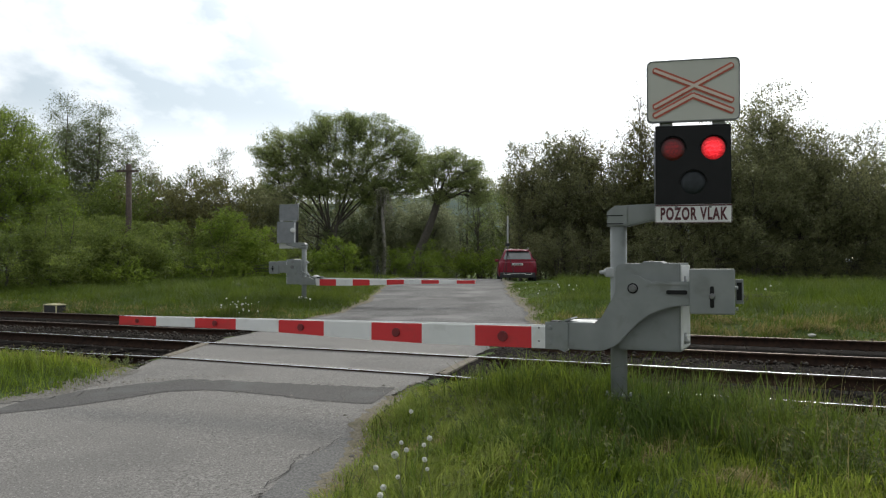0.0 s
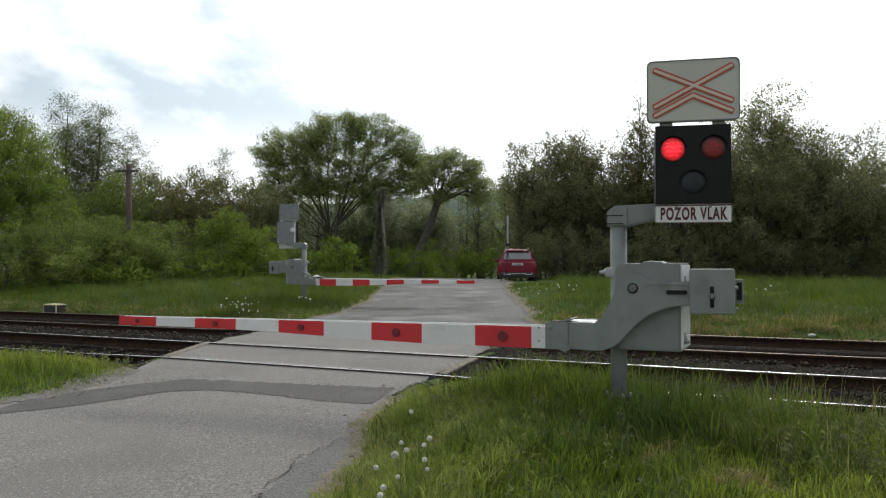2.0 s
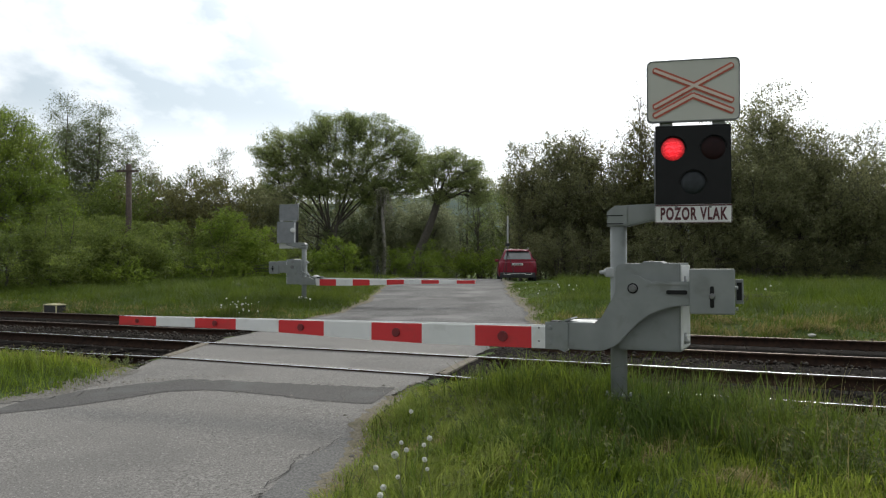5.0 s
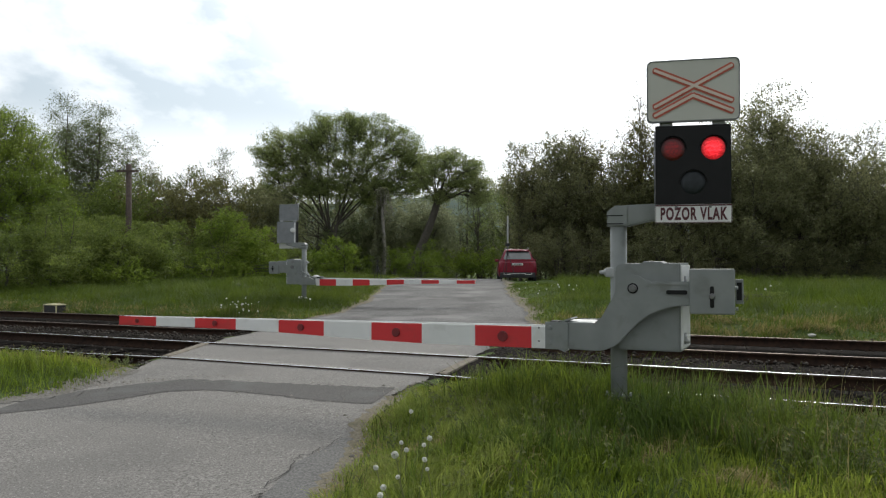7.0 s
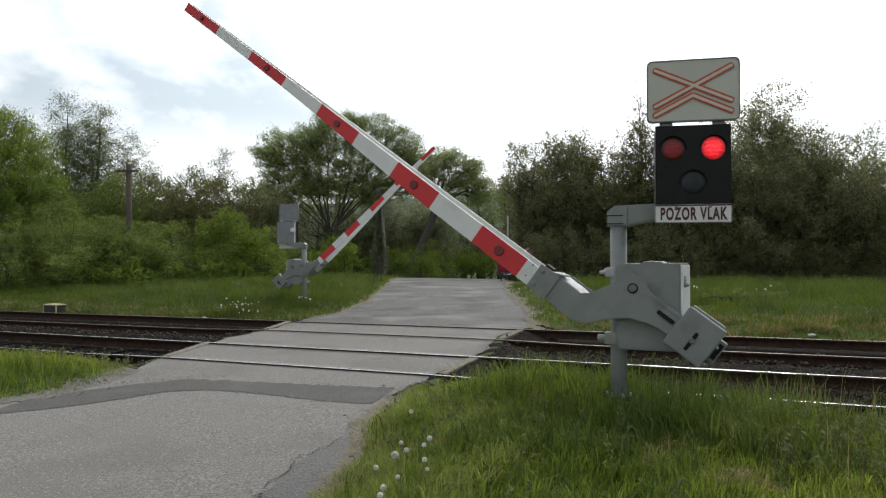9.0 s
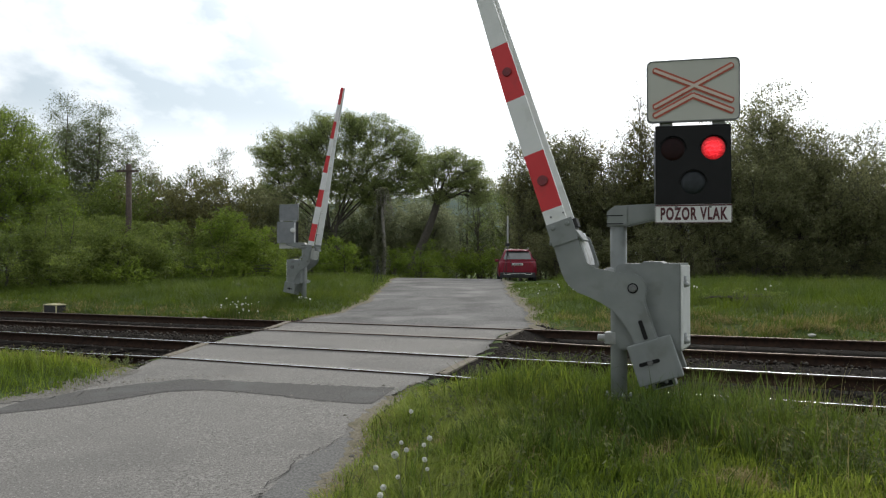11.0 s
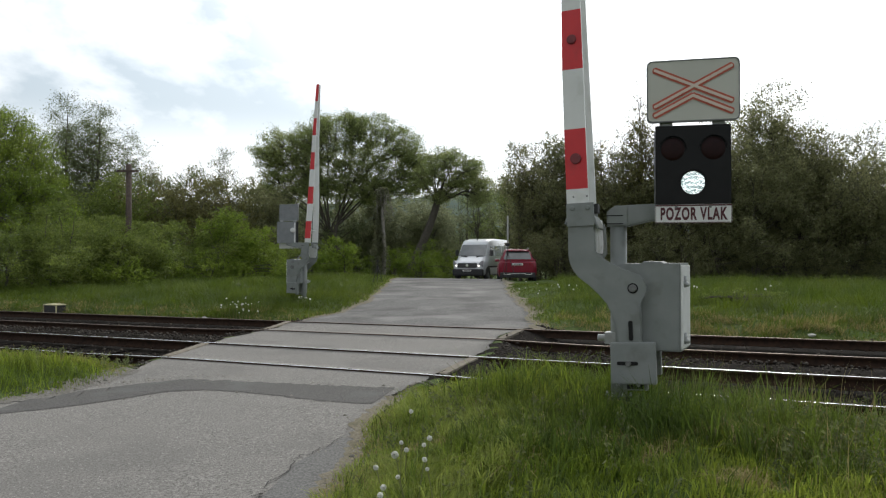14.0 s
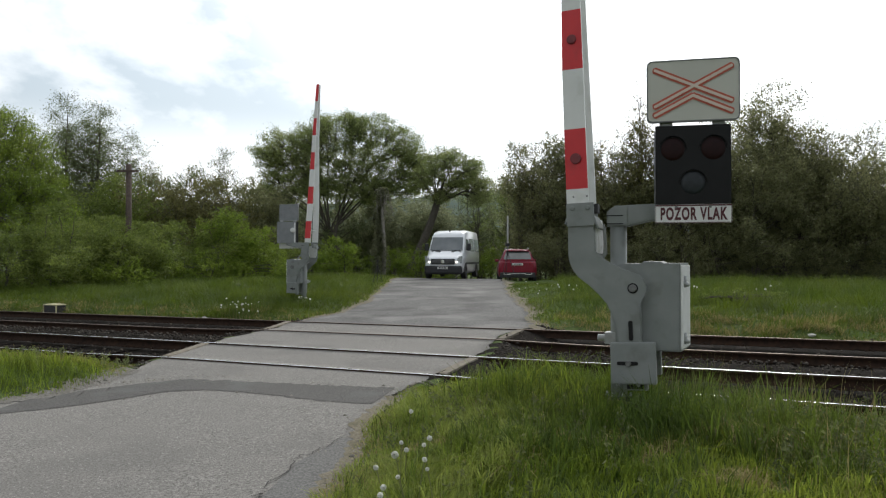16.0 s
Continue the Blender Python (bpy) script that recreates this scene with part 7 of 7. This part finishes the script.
    lawn(9000, 14.3, 15.6, 9.5, 30, lambda p, q, x, y: 0.20 + 0 * p, 0.012, 1.2, 18, "dry trampled grass beside the siding", "dry", 0.0, lambda p, q, r: patchy(p * 4, q * 2) > 0.5)
    lawn(9000, 6.2, 7.4, -7.0, 2.4, lambda p, q, x, y: 0.36 + 0.12 * np.sin(2.1 * q), 0.006, 0.7, 31, "tall wispy grass stalks in front of the rail", "grass_deep", 0.1, lambda p, q, r: (patchy(q * 2.2, p * 2) > 0.42) & ((q > -0.5) | (r.random(len(p)) < 0.25)), stalks=True)
    lawn(2600, 6.0, 7.4, -7.0, 1.4, lambda p, q, x, y: 0.44 + 0 * p, 0.0025, 0.8, 32, "pale seeding grass stalks in front of the rail", "dry", 0.1, lambda p, q, r: patchy(q * 2.6 + 1, p * 2) > 0.5, stalks=True)
    # paler blades paint in the light that falls on this verge
    lawn(30000, 3.2, 7.2, 1.5, 3.9, lambda p, q, x, y: 0.19 + 0 * p, 0.007, 1.0, 39, "sunlit pale grass beside the road", "grass_pale", 0.0)
    lawn(9000, 2.2, 7.2, -4.5, 3.4, lambda p, q, x, y: 0.13 + 0 * p, 0.007, 1.2, 33, "pale yellow-green grass patches on the verge", "grass_pale", 0.0, lambda p, q, r: patchy(p * 1.9 + 2, q * 1.7 + 1) > 0.6)
    lawn(26000, 2.2, 7.2, 1.0, 4.2, lambda p, q, x, y: 0.13 + 0 * p, 0.006, 1.4, 34, "dry straw along the broken road edge", "dry", -0.12, lambda p, q, r: np.abs(q - road_right(p)) < 0.5 * r.random(len(p)) ** 0.6)
    lawn(7000, 6.2, 7.35, 6.8, 13.5, lambda p, q, x, y: 0.20 + 0 * p, 0.006, 1.0, 36, "dry brown grass between the verge and the rail", "dry", 0.0, lambda p, q, r: patchy(p * 3, q * 1.5) > 0.35)
    for side, seed in ((road_left, 37), (road_right, 38)):
        lawn(26000, 14.2, 36, 3.0, 20.5, lambda p, q, x, y: 0.34 + 0 * p, 0.013, 1.0, seed, "ragged grass along the far road edge", "grass_pale" if seed == 37 else "grass", -0.1,
             lambda p, q, r: np.abs(q - side(p)) < 0.7 * r.random(len(p)))
        lawn(12000, 14.2, 34, 3.0, 20.5, lambda p, q, x, y: 0.22 + 0 * p, 0.011, 1.3, seed + 10, "dry straw along the far road edge", "dry", -0.12,
             lambda p, q, r: np.abs(q - side(p)) < 0.4 * r.random(len(p)))
    lawn(16000, 15.2, 32, 2.0, 12.5, lambda p, q, x, y: 0.26 + 0 * p, 0.017, 1.0, 41, "bright meadow grass beside the far lane", "grass", 0.2, lambda p, q, r: (q < road_right(p)) & (road_right(p) - q < 4.5 * r.random(len(p))))
    # matted straw lying in flat patches
    lawn(90000, 3.8, 6.3, -1.2, 2.8, lambda p, q, x, y: 0.13 + 0 * p, 0.005, 2.2, 51, "matted pale straw lying in patches on the verge", "dry", 0.1, lambda p, q, r: strawy(p, q) > 0.25 + 0.75 * r.random(len(p)))
    lawn(9000, 3.0, 6.6, -4.0, 2.6, lambda p, q, x, y: 0.16 + 0 * p, 0.006, 2.6, 35, "matted dry straw lying on the verge", "dry", 0.1, lambda p, q, r: patchy(p * 2.7 + 4, q * 2.3) < 0.30)
    # weeds between the rails near the deck
    lawn(3500, 8.1, 9.4, -3.5, 3.6, lambda p, q, x, y: 0.15 * np.exp(-((q - 2.6) / 0.8) ** 2) + 0.05, 0.008, 0.9, 19, "weeds growing between the rails", "grass", 0.12)
    lawn(700, 7.2, 7.9, -7, 1.0, lambda p, q, x, y: 0.26 + 0 * p, 0.008, 0.9, 20, "tall weeds beside the rail", "grass", 0.12)


def weeds(n, p0, p1, q0, q1, seed, label):
    """Leafy weeds with pale seed tops: thin stems, small leaves along them."""
    r = np.random.default_rng(seed)
    V, F, mi, o = [], [], [], 0
    for p, q in zip(r.uniform(p0, p1, n), r.uniform(q0, q1, n)):
        if q > road_right(p) - 0.15 and q < road_left(p) + 0.15:
            continue
        x, y = xy(p, q)
        foot = np.array([x, y, float(ground_z(x, y)) - 0.01])
        h = r.uniform(0.10, 0.30) * float(np.interp(p, [5.0, 6.4], [1, 0.6]))
        tip = foot + np.array([r.normal(0, 0.06), r.normal(0, 0.06), h])
        v, f = tube(np.stack([foot, tip]), np.array([0.0025, 0.0012]), 3)
        v = np.asarray(v)
        tri = np.concatenate([f[:, [0, 1, 2]], f[:, [0, 2, 3]]])
        k = r.integers(16, 34)
        u = r.uniform(0.1, 1.0, (k, 1))
        lv, lf = leaves(foot + (tip - foot) * u + r.normal(0, 0.028, (k, 3)) * (1.2 - u), 0.016, r, 0.5)
        sv, sf = leaves(tip + r.normal(0, 0.010, (5, 3)) * np.array((1, 1, 2.4)), 0.005, r, 0.7)
        for vv, ff, m in ((v, tri, 0), (lv, lf, 0), (sv, sf, 1)):
            V.append(vv), F.append(ff + o), mi.append(np.full(len(ff), m))
            o += len(vv)
    tagged(new("weeds", mesh_np("weeds", np.concatenate(V), np.concatenate(F), ["weed", "dry"], np.concatenate(mi))), label, "weeds", kind="stuff")


M["weed"] = mat("weed_leaves", (0.11, 0.135, 0.05), (0.19, 0.21, 0.085), rough=0.6, scale=3, island=0.35, translucent=0.45, spec=0.3)


def seed_head(m, h, rad, label, group, dense=170, far=False):
    t = thing("dandelion", m, label, "dandelion", group)
    r = np.random.default_rng(int(1e4 * abs(m.translation.x) + 1e3 * abs(m.translation.y)))
    bend = r.normal(0, 0.04, 2)
    s = np.linspace(0, 1, 6)
    path = np.stack([bend[0] * s ** 2, bend[1] * s ** 2, h * s - 0.03 * (s == 0)], -1)
    part("stem", mesh_np("stem", *tube(path, np.full(6, 0.003 if not far else 0.005), 5), "stem"), None, t)
    c = path[-1]
    d = r.standard_normal((dense, 3))
    d /= np.linalg.norm(d, axis=1, keepdims=True)
    u = np.cross(d, r.standard_normal((dense, 3)))
    u /= np.linalg.norm(u, axis=1, keepdims=True)
    k = rad * (0.24 if not far else 0.8)
    V = np.stack([c + d * rad * 0.15, c + d * rad + u * k, c + d * rad - u * k], 1).reshape(-1, 3)
    part("seed_head", mesh_np("seed_head", V, np.arange(3 * dense).reshape(-1, 3), "fluff"), None, t, "white fluffy seed head")


def plant_flowers():
    g = "dandelions on the near verge"
    def near(x, y, h, rad):
        seed_head(pose(x, y, float(ground_z(x, y))), h, rad, "dandelion with a white fluffy seed head in the verge grass", g)
    for k, (x, y, rad) in enumerate(((-0.242, 5.0, 0.017), (-0.105, 4.42, 0.019), (-0.211, 4.1, 0.016), (-0.24, 4.17, 0.014), (-0.209, 3.88, 0.023), (-0.286, 3.68, 0.016),
                                     (-0.23, 3.52, 0.017), (-0.129, 3.8, 0.016), (-0.157, 3.47, 0.013), (-0.241, 3.23, 0.016), (-0.045, 3.68, 0.012), (-0.086, 4.3, 0.015))):
        near(x, y, 0.37 + 0.02 * math.sin(5 * k) - float(ground_z(x, y)), 0.85 * rad)
    r = np.random.default_rng(3)
    for cx, cy, n, sx, sy in ((-5.1, 18.7, 26, 0.32, 0.35), (-3.9, 19.6, 4, 0.3, 0.3), (3.0, 19.2, 6, 0.5, 0.8), (2.6, 22.5, 4, 0.6, 0.8), (7.9, 17.6, 3, 0.15, 0.2), (3.4, 20.8, 3, 0.2, 0.2), (6.4, 18.6, 2, 0.1, 0.1)):
        for _ in range(n):
            x, y = cx + r.normal(0, sx), cy + r.normal(0, sy)
            seed_head(pose(x, y, float(ground_z(x, y))), r.uniform(0.22, 0.38), r.uniform(0.012, 0.024), "white flower head standing in the meadow grass", "white flowers in the meadow", 26, True)


# ---------------------------------------------------------------- poles, box, distance
def telegraph_pole(x, y, h, r0, label, arm=0.0):
    t = thing("telegraph_pole", pose(x, y, float(ground_z(x, y)) - 0.2), label, "pole")
    bm = nb()
    cyl(bm, (0, 0, 0), (0, 0, h), r0, r0 * 0.82, seg=14, bevel=0.02)
    part("shaft", bm, "pole" if arm else "concrete", t)
    if arm:
        bm = nb()
        box(bm, -arm, arm, -r0 - 0.06, -r0 + 0.02, h - 0.42, h - 0.32, 0.01)
        part("crossarm", bm, "pole", t)
        for s in (-1, -0.5, 0.5, 1):
            bm = nb()
            cyl(bm, (s * arm * 0.92, -r0 - 0.02, h - 0.32), (s * arm * 0.92, -r0 - 0.02, h - 0.2), 0.035, 0.02, seg=8)
            part("insulator", bm, "lampglass", t)
    return t


def trackside_box(x, y):
    t = thing("trackside_box", pose(x, y, float(ground_z(x, y)), 0, 0, -25), "low black box with a pale yellow lid beside the siding", "trackside box")
    bm = nb()
    box(bm, -0.26, 0.26, -0.16, 0.16, -0.1, 0.24, 0.015)
    part("body", bm, "plastic", t, "black box body")
    bm = nb()
    box(bm, -0.27, 0.27, -0.175, 0.175, 0.24, 0.275, 0.01)
    part("lid", bm, "yellow", t, "pale yellow lid")
    for s in (-1, 1):
        bm = nb()
        box(bm, s * 0.265 - 0.015, s * 0.265 + 0.015, -0.175, -0.145, -0.05, 0.24, 0.004)
        part("corner_strip", bm, "yellow", t)


def small_stone(x, y, z, s, label):
    bm = nb()
    bmesh.ops.create_icosphere(bm, subdivisions=2, radius=1)
    r = random.Random(int(x * 100))
    for v in bm.verts:
        v.co = Vector((v.co.x * s * 1.4, v.co.y * s, v.co.z * s * 0.55)) * r.uniform(0.85, 1.1)
    ob = part("stone", bm, "crust", m=pose(x, y, z))
    tagged(ob, label, "stone", "pale stones by the track")


def distant_hill():
    az = np.radians(np.linspace(-60, 60, 200))
    rr = np.linspace(0, 1, 24)
    A, R = np.meshgrid(az, rr, indexing="ij")
    D = 330 + 420 * R
    hgt = 52 + 10 * np.sin(3 * A + 0.8) + 5 * np.sin(9 * A)
    Z = hgt * np.sin(np.clip(R * 1.25, 0, 1) * np.pi / 2) - 4
    Z = Z + 1.8 * np.sin(40 * A * (1 + R)) * np.sin(31 * R + 17 * A) + rng.normal(0, 0.9, A.shape)
    V = np.stack([D * np.sin(A), D * np.cos(A), Z], -1).reshape(-1, 3)
    n, k = A.shape
    i = (np.arange(n - 1)[:, None] * k + np.arange(k - 1)).ravel()
    F = np.stack([i, i + 1, i + k + 1, i + k], -1)
    tagged(new("backdrop", mesh_np("backdrop", V, F, "hill")), "distant wooded hill behind the trees", "hill", kind="structure")


plant_trees()
close_gaps()
for k, (x, y, h, w) in enumerate(((6.9, 17.4, 0.50, 1.7), (7.9, 17.9, 0.38, 1.2))):
    shrub(x, y, h, w, "leaf_mid", 1500, 0.028, "low patch of dark nettles in the meadow", 300 + k, 26, 0.5, "nettle patches in the meadow")
ivy_trunk(-3.75, 46, 5.9)
telegraph_pole(-15.42, 36, 5.85, 0.16, "old brown wooden telegraph pole with a crossarm among the scrub", 0.55)
telegraph_pole(3.72, 42.2, 3.95, 0.06, "thin pale grey pole behind the parked car")
trackside_box(-11.25, 21.3)
small_stone(-5.84, 18.0, -0.04, 0.05, "pale stone lying beside the siding rail")
small_stone(6.62, 13.2, 0.035, 0.055, "pale stone lying beside the siding rail")
distant_hill()
plant_grass()
plant_flowers()
weeds(300, 4.3, 6.3, -1.9, 0.2, 61, "grey-green leafy weeds with pale tops on the verge")
weeds(160, 6.5, 7.4, 7.2, 11.5, 62, "grey-green leafy weeds beside the rail")
weeds(120, 8.2, 9.3, 1.0, 3.6, 63, "grey-green leafy weeds between the rails")
weeds(150, 2.6, 7.0, 0.5, 3.3, 64, "grey-green leafy weeds in the verge grass")


# ---------------------------------------------------------------- what moves
LIFT = [(0, -0.4), (7.2, -0.4), (7.3, 2.0), (7.5, 5.8), (7.8, 12.2), (8.0, 16.4), (8.2, 20.6), (8.6, 28.75), (8.9, 34.4), (9.2, 40.3), (9.8, 51.0), (10.4, 61.4),
        (11.0, 71.4), (11.3, 76.6), (11.5, 80.2), (11.6, 82.0), (11.75, 85.0), (11.9, 87.4), (12.1, 87.65), (16, 87.65)]
FAR_LIFT = [(0, -0.2), (7.2, -0.2), (7.3, 1.2), (7.5, 5.2), (7.8, 11.6), (8.0, 16.2), (8.2, 21.0), (8.5, 29.2), (8.6, 31.9), (9.0, 42.4), (9.2, 47.2), (9.8, 58.8), (10.4, 69.4),
            (11.0, 78.8), (11.3, 82.8), (11.6, 85.6), (11.9, 87.4), (16, 87.4)]
LEFT_ON = [(0.06, 0.35), (0.93, 1.28), (1.92, 2.25), (2.87, 3.19), (3.83, 4.13), (4.77, 5.07), (5.71, 6.02), (6.65, 6.92), (7.59, 7.91), (8.53, 8.86),
           (9.47, 9.78), (10.41, 10.72), (11.43, 11.66)]
WHITE_ON = [(11.66, 12.87), (13.55, 14.28), (14.91, 15.74)]


def turn_rows(lamp, on, fade):
    """Rows that turn a lamp insert: glowing lens out while it is on, the fading one for a moment after, then the dark one."""
    at = lamp.matrix_basis.translation
    face = lambda a: pose(*at, 0, 0, a)
    state = 0 if on and on[0][0] <= 0 else 1 if fade else 2
    angle, rows = 120.0 * state, [(0.0, face(120.0 * state))]
    steps = []
    for n, (t0, t1) in enumerate(on):
        steps += [(t0, 0), (t1, 1)]
        if fade and (n + 1 == len(on) or on[n + 1][0] > t1 + 0.26):
            steps.append((t1 + 0.21, 2))
    for t, to in steps:
        if t <= 0 or t >= 15.9 or to == state:
            continue
        turns = (to - state) % 3 * 2
        if t - 0.034 > rows[-1][0] + 0.01:
            rows.append((t - 0.034, face(angle)))
        for k in range(1, turns + 1):
            rows.append((t - 0.034 + k * 0.0668 / turns, face(angle + 60 * k)))
        angle, state = angle + 60 * turns, to
    rows.append((16.0, face(angle)))
    return rows


def motions():
    for arm, rows in ((near_arm, LIFT), (far_arm, FAR_LIFT)):
        at = arm.matrix_basis.translation
        walk(arm, [(t, pose(*at, LEAN, 0, 0) @ pose(0, 0, 0, 0, a, 0)) for t, a in rows])
    right = [(b, a) for (_, b), (a, _) in zip([(0, 0)] + LEFT_ON, LEFT_ON)]
    walk(near_lamps[0], turn_rows(near_lamps[0], LEFT_ON, True))
    walk(near_lamps[1], turn_rows(near_lamps[1], [(-1, right[0][1])] + right[1:], True))
    walk(near_lamps[2], turn_rows(near_lamps[2], WHITE_ON, False))
    walk(van, VAN_ROWS)


motions()
